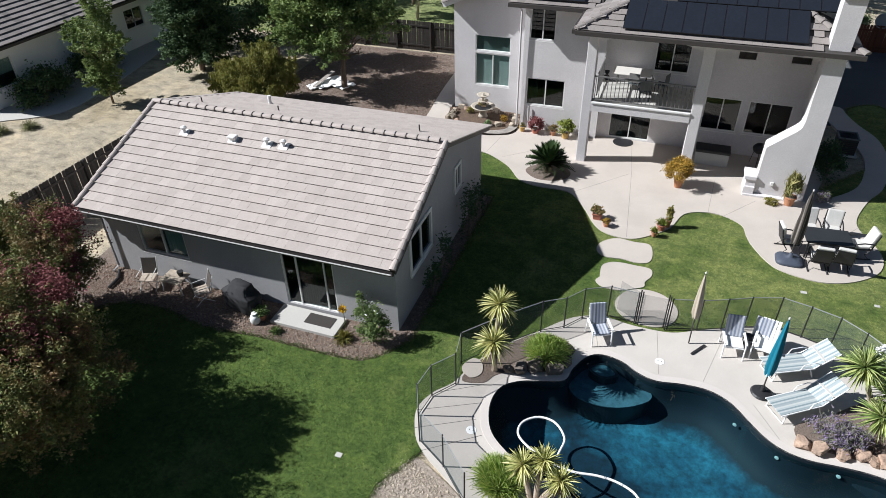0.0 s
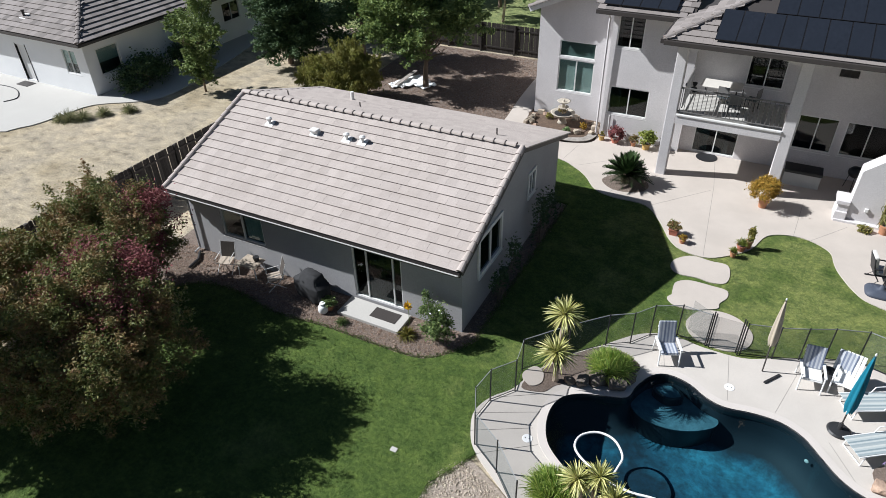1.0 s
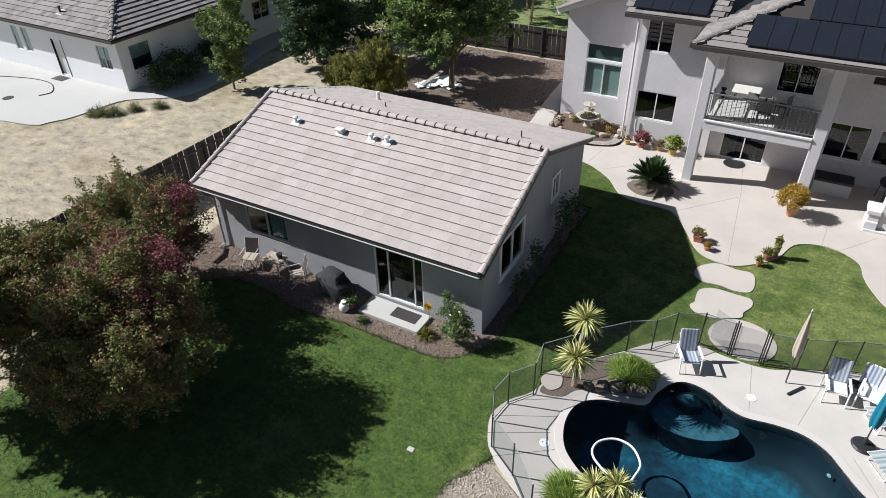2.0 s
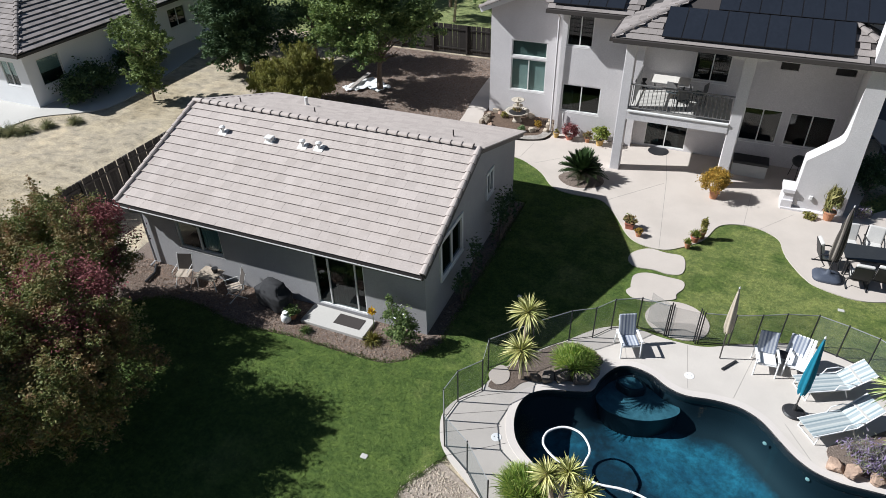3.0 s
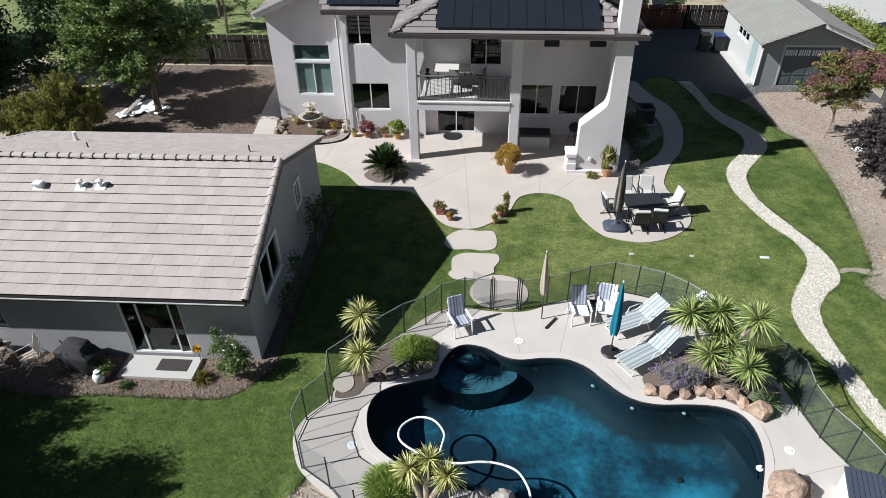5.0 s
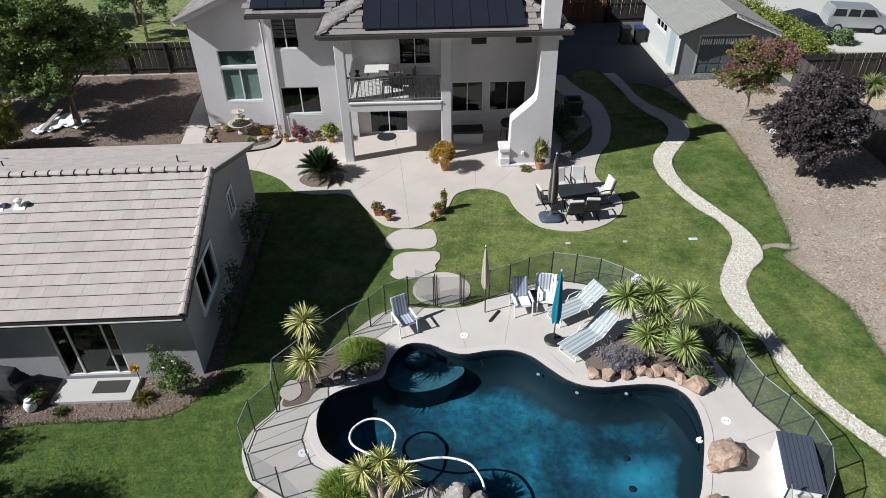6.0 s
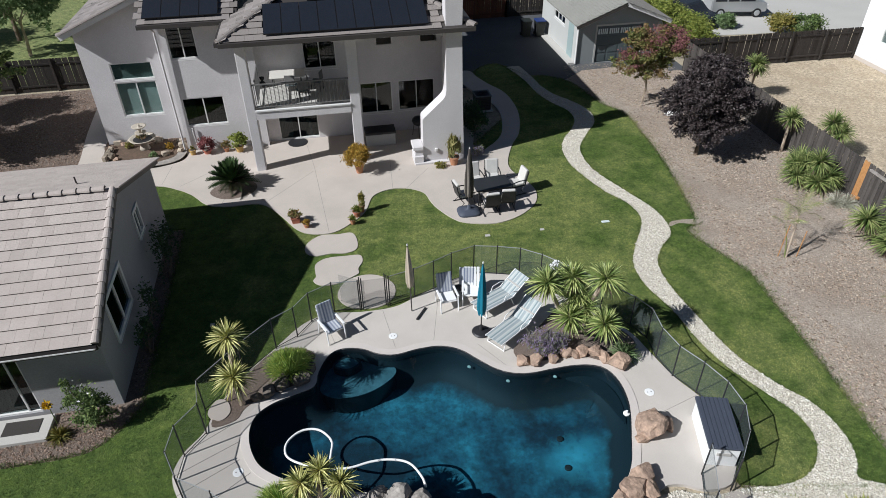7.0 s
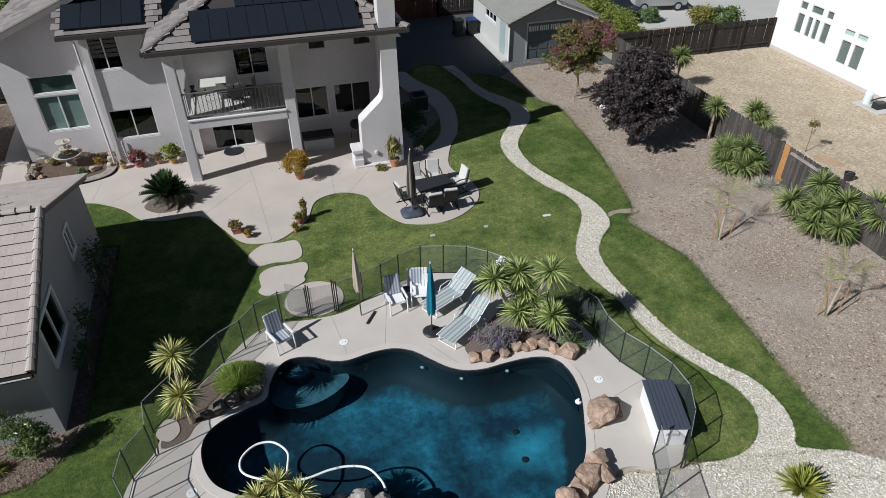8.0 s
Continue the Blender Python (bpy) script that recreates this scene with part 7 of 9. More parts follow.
stone_slab([(-0.5, 17.2), (-0.2, 17.85), (0.4, 18.1), (1.0, 17.95), (1.42, 17.4), (1.35, 16.75), (0.9, 16.35), (0.2, 16.35), (-0.3, 16.65)], "round beige concrete landing at the pool gate")
stone_slab([(-4.25, 12.75), (-4.05, 13.2), (-3.75, 13.1), (-3.65, 12.7), (-3.9, 12.45)], "small concrete stepping stone in the planting bed", 0.07)
stone_slab([(8.15, 7.7), (8.6, 7.9), (9.0, 7.5), (8.8, 7.0), (8.3, 7.05)], "grey concrete stepping stone among pebbles")
for x, y in ((-3.31, 10.72), (1.09, 14.86), (7.88, 11.23)):
    t = thing("skimmer_lid", (x, y, 0.028), "round white skimmer lid in the deck", "skimmer lid", "skimmer lids")
    part("lid", lathe(bmesh.new(), [(0.135, 0), (0.135, 0.008), (0.12, 0.012)], sides=24), "white_plastic", t)
    part("finger_hole", lathe(bmesh.new(), [(0.015, 0.0125), (0.015, 0.0135)], (0.05, 0, 0), 8), "black", t)
    part("finger_hole", lathe(bmesh.new(), [(0.015, 0.0125), (0.015, 0.0135)], (-0.05, 0, 0), 8), "black", t)
for x, y, sx, sy in ((9.94, 19.66, 0.2, 0.09), (5.25, 19.63, 0.12, 0.09), (7.38, 19.62, 0.1, 0.08), (-6.24, 8.9, 0.11, 0.1), (-4.5, 16.5, 0.09, 0.09)):
    t = thing("valve_box", (x, y, 0.0), "small pale valve box lid in the lawn", "valve box", "valve boxes")
    part("lid", boxes((-sx * 0.8, sx * 0.8, -sy * 0.7, sy * 0.7, -0.03, 0.02), bevel=0.012), "blind" if sx > 0.15 else "white_concrete", t)

# ---- pool fence ----
M["hem_grey"] = surface("grey_hem", (0.28, 0.29, 0.29), 0.1, 30.0, 3.0, 0.7, 0.0)
pf = thing("pool_fence", (0, 0, 0), "black netting safety fence round the pool", "fence")


def net_run(pts, name="netting"):
    for i, (x, y) in enumerate(pts):
        part("post", lathe(bmesh.new(), [(0.02, 0), (0.02, 1.22), (0.012, 1.235)], (x, y, 0.02), 8), "black", pf)
    for (x0, y0), (x1, y1) in zip(pts, pts[1:]):
        bm = bmesh.new()
        d = Vector((x1 - x0, y1 - y0))
        L = d.length
        box(bm, 0.02, L - 0.02, -0.002, 0.002, 0.06, 1.19)
        pn = part(name, bm, "net", pf, "see-through black netting")
        pn.matrix_basis = pose(x0, y0, 0.02, 0, 0, math.degrees(math.atan2(d.y, d.x)))
        part("top_hem", boxes((0.02, L - 0.02, -0.006, 0.006, 1.18, 1.205)), "hem_grey", pn)
        part("bottom_hem", boxes((0.02, L - 0.02, -0.006, 0.006, 0.04, 0.065)), "black", pn)


net_run([(0.19, 16.31), (-0.64, 16.37), (-1.37, 16.0), (-1.82, 15.4), (-2.46, 15.0), (-3.35, 14.1), (-4.33, 12.93), (-4.21, 12.1), (-4.69, 11.47), (-4.79, 10.72), (-4.45, 9.95), (-3.62, 9.42), (-2.8, 8.6)])
net_run([(1.17, 16.34), (2.02, 16.57), (2.72, 16.86), (3.38, 17.18), (4.22, 17.45), (4.98, 17.26), (5.72, 17.0), (6.32, 16.52), (7.05, 15.7), (7.8, 14.75), (8.45, 13.9), (8.72, 13.28), (8.64, 12.46), (8.78, 11.68), (9.14, 10.97), (9.4, 10.22), (9.42, 9.43), (9.08, 8.67), (8.47, 7.96)])
net_run([(8.0, 8.5), (7.5, 7.3), (7.2, 6.3)])
gt = thing("pool_gate", (0, 0, 0), "black netting gate between two doubled posts", "gate")
for x, y in ((0.24, 16.35), (0.3, 16.28), (1.1, 16.3), (1.05, 16.38)):
    part("post", lathe(bmesh.new(), [(0.02, 0), (0.02, 1.3)], (x, y, 0.02), 8), "black", gt)
part("netting", boxes((0.32, 1.03, 16.32, 16.324, 0.08, 1.2)), "net", gt, "see-through black netting")
part("gate_leaf", boxes((-0.7, 0.22, 0, 0.004, 0.08, 1.2)), "net", gt, "open netting leaf").matrix_basis = pose(0.2, 16.4, 0.0, 0, 0, -32)

# ---- pool hose and fittings ----
hose_pts = spline([(-1.45, 10.15, -0.07), (-1.12, 10.5, -0.07), (-1.0, 10.95, -0.07), (-0.98, 11.35, -0.07), (-1.3, 11.75, -0.07), (-1.75, 11.8, -0.07), (-2.12, 11.5, -0.07), (-2.15, 11.1, -0.07), (-1.85, 10.8, -0.07), (-1.3, 10.55, -0.07), (-0.63, 10.4, -0.07), (0.0, 10.48, -0.07), (0.5, 10.45, -0.07), (0.95, 10.25, -0.07), (1.2, 9.8, -0.07), (1.25, 9.5, -0.09)], False, 5)
hose = part("pool_hose", tube(bmesh.new(), hose_pts, 0.032, 0.032, 8), "white_plastic", None, smooth=True)
tagged(hose, "white floating pool cleaner hose in a loop", "hose")
for x, y in ((5.34, 11.09), (5.25, 10.13)):
    t = part("main_drain", lathe(bmesh.new(), [(0.095, -1.26), (0.095, -1.22), (0.06, -1.21)], (x, y, 0), 16), "black")
    tagged(t, "round black drain on the pool floor", "drain", "pool floor drains")
setting("pool_step", sheet([ccw(spline([(5.95, 12.6), (6.5, 12.56), (6.95, 12.3), (7.17, 11.75), (7.16, 11.15), (7.02, 10.7), (6.93, 10.95), (6.84, 11.35), (6.68, 11.8), (6.38, 12.25)], step=5))], -0.45, 0.05), "pool_shell", "submerged plaster step", "pool step")
setting("pool_bench", sheet([ccw(spline([(-1.24, 13.5), (-1.18, 13.85), (-0.94, 14.34), (-0.5, 14.58), (0.07, 14.48), (0.56, 14.17), (1.0, 14.04), (0.98, 13.75), (0.6, 13.42), (0.15, 13.2), (-0.35, 13.12), (-0.9, 13.2)], step=5))], -0.5, 0.03), "pool_step", "wide submerged plaster bench in the alcove", "pool step")
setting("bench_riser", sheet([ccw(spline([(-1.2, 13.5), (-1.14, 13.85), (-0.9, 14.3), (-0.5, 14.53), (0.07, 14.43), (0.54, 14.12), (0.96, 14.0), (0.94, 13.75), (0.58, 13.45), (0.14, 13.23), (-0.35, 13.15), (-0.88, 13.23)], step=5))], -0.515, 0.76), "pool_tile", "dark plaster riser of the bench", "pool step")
OVAL = ccw(spline([(-0.78, 14.22), (-0.4, 13.98), (-0.02, 14.2), (-0.38, 14.5)], step=6))
setting("pool_step", sheet([OVAL], -0.25, 0.02), "pool_step", "small oval submerged entry step", "pool step")
setting("step_tile_rim", sheet([grown(OVAL, 0.05), grown(OVAL, -0.03)], -0.244, 0.26), "pool_tile", "dark tile rim of the entry step", "tile band")
for x, y in ((3.2, 13.45), (4.2, 12.68), (5.6, 12.58)):
    ri = part("return_fitting", lathe(bmesh.new(), [(0.055, 0), (0.055, 0.012), (0.02, 0.02)], sides=14), "grey_cushion")
    ri.matrix_basis = pose(x, y, -0.3, 90, 0, -25)
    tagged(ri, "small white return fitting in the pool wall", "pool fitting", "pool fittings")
fl = thing("chlorine_float", (7.0, 10.72, -0.09), "small white floating dispenser at the pool edge", "pool float")
part("float", lathe(bmesh.new(), [(0.05, -0.05), (0.09, 0.0), (0.09, 0.03), (0.04, 0.05), (0.03, 0.12)], sides=14), "white_plastic", fl)


# ---- furniture ----
def umbrella(at, h, low, mat, label, r=0.13, base=True, lean=(0, 0)):
    u = thing("patio_umbrella", at, label, "umbrella")
    if base:
        part("base", lathe(bmesh.new(), [(0.27, 0), (0.29, 0.04), (0.25, 0.08), (0.06, 0.12), (0.045, 0.3)], sides=24), "black", u, "round dark weighted base")
    top = (lean[0], lean[1], h)
    part("pole", tube(bmesh.new(), [(0, 0, 0.02), (lean[0] * 0.5, lean[1] * 0.5, h / 2), top], 0.02, 0.02, 8), "gutter", u)
    bm = bmesh.new()
    S = 32
    rings = []
    for t, k in ((0.0, 0.75), (0.12, 1.0), (0.35, 0.95), (0.6, 0.7), (0.85, 0.38), (1.0, 0.12)):
        z = low + (h - 0.05 - low) * t
        c = Vector((lean[0], lean[1], 0)) * (z / h)
        rings.append([bm.verts.new((c.x + r * k * (1 + 0.32 * math.cos(4 * a + t)) * math.cos(a), c.y + r * k * (1 + 0.32 * math.cos(4 * a + t)) * math.sin(a), z + 0.05 * math.cos(8 * a) * (t == 0))) for a in (2 * math.pi * i / S for i in range(S))])
    for a, b in zip(rings, rings[1:]):
        for i in range(S):
            bm.faces.new((a[i], a[(i + 1) % S], b[(i + 1) % S], b[i]))
    bm.faces.new(rings[-1])
    part("canopy", bm, mat, u, "closed folded canopy", True)
    part("finial", lathe(bmesh.new(), [(0.02, 0), (0.028, 0.04), (0.008, 0.08)], (lean[0], lean[1], h - 0.06), 10), "trim", u)
    return u


umbrella((3.8, 14.5, 0.03), 2.75, 0.75, "teal", "closed teal patio umbrella on a round dark base", 0.115)
umbrella((1.83, 15.9, 0.03), 2.6, 1.0, "beige", "closed beige patio umbrella leaning on the deck", 0.1, False, (-0.03, 0.1))
cross = part("base_bar", boxes((0.0, 0.62, -0.035, 0.035, 0.0, 0.05), bevel=0.01), "black")
cross.matrix_basis = pose(1.93, 15.44, 0.03, 0, 0, 55)
tagged(cross, "dark steel bar lying beside the umbrella pole", "umbrella base")


def striped(name, colors, scale, axis=0):
    m, n, l, b = shader(name)
    co = texco(n, False)
    sep = n.new("ShaderNodeSeparateXYZ")
    l.new(co, sep.inputs[0])
    ml = n.new("ShaderNodeMath")
    ml.operation = "MULTIPLY"
    ml.inputs[1].default_value = scale
    l.new(sep.outputs[axis], ml.inputs[0])
    fr = n.new("ShaderNodeMath")
    fr.operation = "FRACT"
    l.new(ml.outputs[0], fr.inputs[0])
    r = n.new("ShaderNodeValToRGB")
    r.color_ramp.interpolation = "CONSTANT"
    e = r.color_ramp.elements
    while len(e) < len(colors):
        e.new(0.5)
    for k, c in enumerate(colors):
        e[k].position, e[k].color = k / len(colors), (*c, 1)
    l.new(fr.outputs[0], r.inputs[0])
    f = noise_tex(n, l, co, 60.0)
    tone = ramp(n, l, f, [(0.3, (0.9,) * 3), (0.7, (1.08,) * 3)])
    l.new(mixc(n, l, 1.0, r.outputs[0], tone, "MULTIPLY"), b.inputs["Base Color"])
    b.inputs["Roughness"].default_value = 0.85
    bump(n, l, b, f, 0.1, 0.003)
    M[name] = m


striped("sling", [(0.27, 0.315, 0.33), (0.43, 0.46, 0.455), (0.2, 0.25, 0.27), (0.38, 0.42, 0.42), (0.46, 0.48, 0.465), (0.3, 0.34, 0.35)], 3.6, 1)
striped("brown_stripe", [(0.05, 0.042, 0.036), (0.2, 0.175, 0.15), (0.06, 0.05, 0.043), (0.04, 0.034, 0.03)], 9.0, 0)
striped("blue_stripe", [(0.2, 0.225, 0.295), (0.46, 0.475, 0.51), (0.27, 0.295, 0.36), (0.52, 0.535, 0.56), (0.16, 0.185, 0.26), (0.4, 0.42, 0.46)], 3.4, 0)


du = umbrella((4.88, 21.3, 0.035), 2.85, 0.75, "brown_stripe", "closed dark brown umbrella on a heavy square base", 0.15, False)
bm = bmesh.new()
for z, k in ((0.0, 0.44), (0.05, 0.46), (0.11, 0.43), (0.17, 0.24), (0.2, 0.09), (0.34, 0.05)):
    for i in range(32):
        a = 2 * math.pi * i / 32
        c, s = math.cos(a), math.sin(a)
        e = 0.55 if k > 0.2 else 1.0
        bm.verts.new((k * math.copysign(abs(c) ** e, c), k * 0.85 * math.copysign(abs(s) ** e, s), z))
bm.verts.ensure_lookup_table()
for j in range(5):
    for i in range(32):
        bm.faces.new([bm.verts[q] for q in (j * 32 + i, j * 32 + (i + 1) % 32, j * 32 + 32 + (i + 1) % 32, j * 32 + 32 + i)])
bm.faces.new([bm.verts[160 + i] for i in range(32)])
part("base", bm, "navy_lid", du, "dark rounded-square weighted base", True)


def lounger(at, turn):
    s = thing("sun_lounger", at, "pale striped sling sun lounger with white frame on the deck", "sun lounger", "sun loungers")
    s.rotation_euler = (0, 0, radians(turn))
    part("seat", boxes((0.0, 1.25, -0.3, 0.3, 0.33, 0.35), bevel=0.008), "sling", s)
    b = part("backrest", boxes((0.0, 0.8, -0.3, 0.3, 0.0, 0.02), bevel=0.008), "sling", s)
    b.matrix_basis = pose(1.25, 0, 0.335, 0, -34, 0)
    for y in (-0.32, 0.32):
        part("side_rail", tube(bmesh.new(), [(0, y, 0.33), (1.3, y, 0.33)], 0.018), "white_plastic", s)
        part("back_rail", tube(bmesh.new(), [(1.25, y, 0.34), (1.25 + 0.66, y, 0.79)], 0.018), "white_plastic", s)
        part("leg", tube(bmesh.new(), [(0.18, y, 0.33), (0.12, y, 0.0)], 0.016), "white_plastic", s)
        part("leg", tube(bmesh.new(), [(1.15, y, 0.33), (1.3, y, 0.0)], 0.016), "white_plastic", s)
        part("armrest", tube(bmesh.new(), [(0.85, y, 0.33), (0.92, y, 0.52), (1.25, y, 0.55), (1.45, y, 0.47)], 0.014), "white_plastic", s)
    part("crossbar", tube(bmesh.new(), [(0.12, -0.32, 0.02), (0.12, 0.32, 0.02)], 0.014), "white_plastic", s)
    part("pillow_strap", boxes((1.5, 1.62, -0.3, 0.3, 0.55, 0.575)), "grey_cushion", s).matrix_basis = pose(0, 0, -0.0)
    return s


striped("beige", [(0.5, 0.44, 0.36), (0.2, 0.17, 0.14), (0.56, 0.5, 0.42), (0.3, 0.26, 0.21)], 14.0, 0)
lounger((4.0, 13.75, 0.03), 35)
lounger((3.85, 15.3, 0.03), 27)


def resin_chair(at, turn, label, cushion=True, side=False):
    c = thing("resin_chair", at, label, "chair", "poolside chairs")
    c.rotation_euler = (0, 0, radians(turn))
    part("seat", boxes((-0.26, 0.26, -0.28, 0.24, 0.36, 0.39), bevel=0.01), "white_plastic", c)
    bk = part("backrest", boxes(*[(-0.25 + 0.104 * k, -0.165 + 0.104 * k, -0.012, 0.012, 0, 0.68) for k in range(5)], (-0.26, 0.27, 0.012, 0.03, 0.1, 0.15), (-0.26, 0.27, 0.012, 0.03, 0.5, 0.55), bevel=0.006), "white_plastic", c)
    bk.matrix_basis = pose(0, 0.24, 0.38, -16)
    for x in (-0.29, 0.29):
        part("armrest", boxes((x - 0.035, x + 0.035, -0.32, 0.3, 0.56, 0.59), bevel=0.01), "white_plastic", c)
        part("leg", tube(bmesh.new(), [(x, -0.28, 0.57), (x, -0.34, 0.0)], 0.024, 0.02), "white_plastic", c)
        part("leg", tube(bmesh.new(), [(x, 0.25, 0.57), (x, 0.36, 0.0)], 0.024, 0.02), "white_plastic", c)
    if cushion:
        part("back_cushion", boxes((-0.25, 0.25, -0.07, -0.015, 0.02, 0.7), bevel=0.02), "blue_stripe", c, "blue and white striped cushion").matrix_basis = pose(0, 0.24, 0.4, -16)
        part("seat_cushion", boxes((-0.25, 0.25, -0.27, 0.18, 0.39, 0.44), bevel=0.02), "blue_stripe" if side else "white_plastic", c, "pale seat cushion")
    return c


resin_chair((-0.75, 15.25, 0.03), 25, "white resin chair with a blue striped cushion", True, True)
resin_chair((3.0, 15.95, 0.03), 6, "white resin chair with a dark blue striped cushion")
resin_chair((3.85, 16.1, 0.03), -12, "white slatted resin chair", False)
cu = part("loose_cushion", boxes((-0.24, 0.24, -0.03, 0.03, 0, 0.62), bevel=0.02), "blue_stripe")
cu.matrix_basis = pose(3.74, 16.4, 0.44, -14, 0, -12)
tagged(cu, "blue striped cushion leaning on a white chair", "cushion")
st = thing("side_table", (3.45, 16.3, 0.03), "small dark square side table", "side table")
part("tabletop", boxes((-0.17, 0.17, -0.17, 0.17, 0.38, 0.41), bevel=0.008), "black", st)
for x, y in ((-0.14, -0.14), (0.14, -0.14), (-0.14, 0.14), (0.14, 0.14)):
    part("leg", boxes((x - 0.015, x + 0.015, y - 0.015, y + 0.015, 0, 0.38)), "black", st)

dt = thing("dining_table", (5.98, 22.15, 0.035), "dark rectangular outdoor dining table", "table")
dt.rotation_euler = (0, 0, radians(5))
part("tabletop", boxes((-0.75, 0.75, -0.5, 0.5, 0.7, 0.735), bevel=0.012), "table_top", dt)
part("apron", boxes((-0.68, 0.68, -0.44, 0.44, 0.63, 0.7)), "black", dt)
for x in (-0.64, 0.64):
    for y in (-0.4, 0.4):
        part("leg", boxes((x - 0.025, x + 0.025, y - 0.025, y + 0.025, 0, 0.64)), "black", dt)


def patio_chair():
    c = thing("patio_chair", (0, 0, 0), "black metal patio chair with grey tufted cushions", "chair", "chairs round the dining table")
    part("seat_cushion", boxes((-0.25, 0.25, -0.26, 0.24, 0.4, 0.5), bevel=0.035), "grey_cushion", c, "grey tufted cushion")
    part("back_cushion", boxes((-0.26, 0.26, -0.06, 0.06, 0.0, 0.62), bevel=0.04), "grey_cushion", c, "grey tufted cushion").matrix_basis = pose(0, 0.24, 0.46, -14)
    bf = tube(bmesh.new(), [(-0.28, 0.28, 0.4), (-0.28, 0.43, 0.98), (0.28, 0.43, 0.98), (0.28, 0.28, 0.4)], 0.022)
    part("back_frame", bf, "black", c)
    part("back_panel", boxes((-0.26, 0.26, 0.065, 0.08, 0.0, 0.53)), "black", c).matrix_basis = pose(0, 0.24, 0.46, -14)
    part("seat_frame", boxes((-0.28, 0.28, -0.28, 0.28, 0.37, 0.4)), "black", c)
    for x in (-0.3, 0.3):
        part("armrest", tube(bmesh.new(), [(x, -0.28, 0.38), (x, -0.3, 0.6), (x, 0.0, 0.66), (x, 0.36, 0.64)], 0.024), "black", c)
        part("leg", tube(bmesh.new(), [(x, -0.25, 0.38), (x, -0.34, 0.12), (x, -0.36, 0.03), (x, 0.0, 0.02), (x, 0.36, 0.03)], 0.022), "black", c)
        part("leg", tube(bmesh.new(), [(x, 0.25, 0.38), (x, 0.12, 0.2), (x, 0.3, 0.02)], 0.02), "black", c)
    return c


pc = patio_chair()
spots_ = [(5.55, 23.05, 8), (6.3, 23.15, -4), (7.1, 22.45, -78), (4.85, 22.0, 100), (5.72, 21.2, 182), (6.42, 21.35, 175)]
pc.matrix_basis = pose(*spots_[0][:2], 0.035, 0, 0, spots_[0][2])
for x, y, a in spots_[1:]:
    copy_thing(pc, pose(x, y, 0.035, 0, 0, a))

sb = thing("storage_bench", (8.2, 8.75, 0.03), "pale resin storage bench with a navy shingled lid", "storage bench")
sb.rotation_euler = (0, 0, radians(-16))
part("body", boxes((0, 0.75, 0, 1.55, 0, 0.66), bevel=0.015), "white_plastic", sb)
ld = part("lid", boxes((-0.04, 0.8, -0.04, 1.6, 0.66, 0.72), bevel=0.015), "navy_lid", sb, "navy ribbed lid")
for k in range(7):
    part("lid_rib", boxes((0.0 + 0.11 * k, 0.075 + 0.11 * k, -0.03, 1.59, 0.72, 0.735)), "navy_lid", ld)
part("handle", boxes((0.2, 0.55, -0.025, 0.0, 0.4, 0.5), bevel=0.008), "grey_cushion", sb)


def pot_plant(at, r, h, label, leaf, n, size, seed, crown, pot="terracotta", form="bush", square=False, slim=0.5):
    """A pot with soil and a plant: a leafy bush, a spiky succulent or upright reeds."""
    p = thing("potted_plant", at, label, "potted plant", "pots on the patio")
    if square:
        bm = boxes((-r, r, -r, r, 0, h), bevel=0.012)
        for v in bm.verts:
            if v.co.z < h * 0.5:
                v.co.x *= 0.8
                v.co.y *= 0.8
        part("pot", bm, pot, p)
        part("rim", boxes((-r * 1.08, r * 1.08, -r * 1.08, r * 1.08, h - 0.04, h), bevel=0.008), pot, p)
    else:
        part("pot", lathe(bmesh.new(), [(r * 0.7, 0), (r * 0.95, h * 0.85), (r * 1.08, h * 0.86), (r * 1.08, h), (r * 0.9, h), (r * 0.88, h - 0.04)], sides=20), pot, p)
    part("soil", lathe(bmesh.new(), [(r * 0.86, h - 0.05), (r * 0.86, h + 0.002 * square - 0.02 * (not square))], sides=16), "mulch", p)
    if form == "spiky":
        f = part("foliage", rosette_mesh("foliage", n, size, 0.035, leaf, seed, 0.2, 0.1, 0.3), None, p)
        f.location = (0, 0, h - 0.02)
    else:
        part("foliage", leaf_cloud("foliage", [(0, 0, h + crown[1] * 0.75, crown[0], crown[0], crown[1])], n, size, leaf, seed, clumps=26, hang=-3.0 if form == "reed" else -0.4, slim=slim, spread=0.18), None, p)
    return p


M["red_pot"] = surface("red_glazed_clay", (0.42, 0.15, 0.1), 0.15, 20.0, 3.0, 0.6, 0.1)
M["yellow_pot"] = surface("ochre_clay", (0.5, 0.33, 0.12), 0.15, 20.0, 3.0, 0.8, 0.1)
pot_plant((0.9, 25.4, 0.035), 0.2, 0.4, "dense golden-leaved bush in a terracotta pot", "gold_leaf", 11000, 0.075, 301, (0.5, 0.44))
pot_plant((5.08, 25.3, 0.035), 0.22, 0.38, "tall yellow-green reeds in a terracotta pot", "reed_leaf", 1300, 0.34, 302, (0.27, 0.5), form="reed", slim=0.12)
pot_plant((-1.85, 21.95, 0.035), 0.17, 0.26, "dusky plant in a square red clay pot", "leaf_red", 420, 0.1, 303, (0.24, 0.13), "red_pot", square=True)
pot_plant((-1.45, 21.5, 0.035), 0.12, 0.16, "small golden plant in a clay pot", "gold_leaf", 380, 0.06, 304, (0.14, 0.1))
pot_plant((0.32, 21.4, 0.035), 0.12, 0.2, "spiky yellow-green succulent in a clay pot", "lime_leaf", 60, 0.24, 305, (0.2, 0.2), form="spiky")
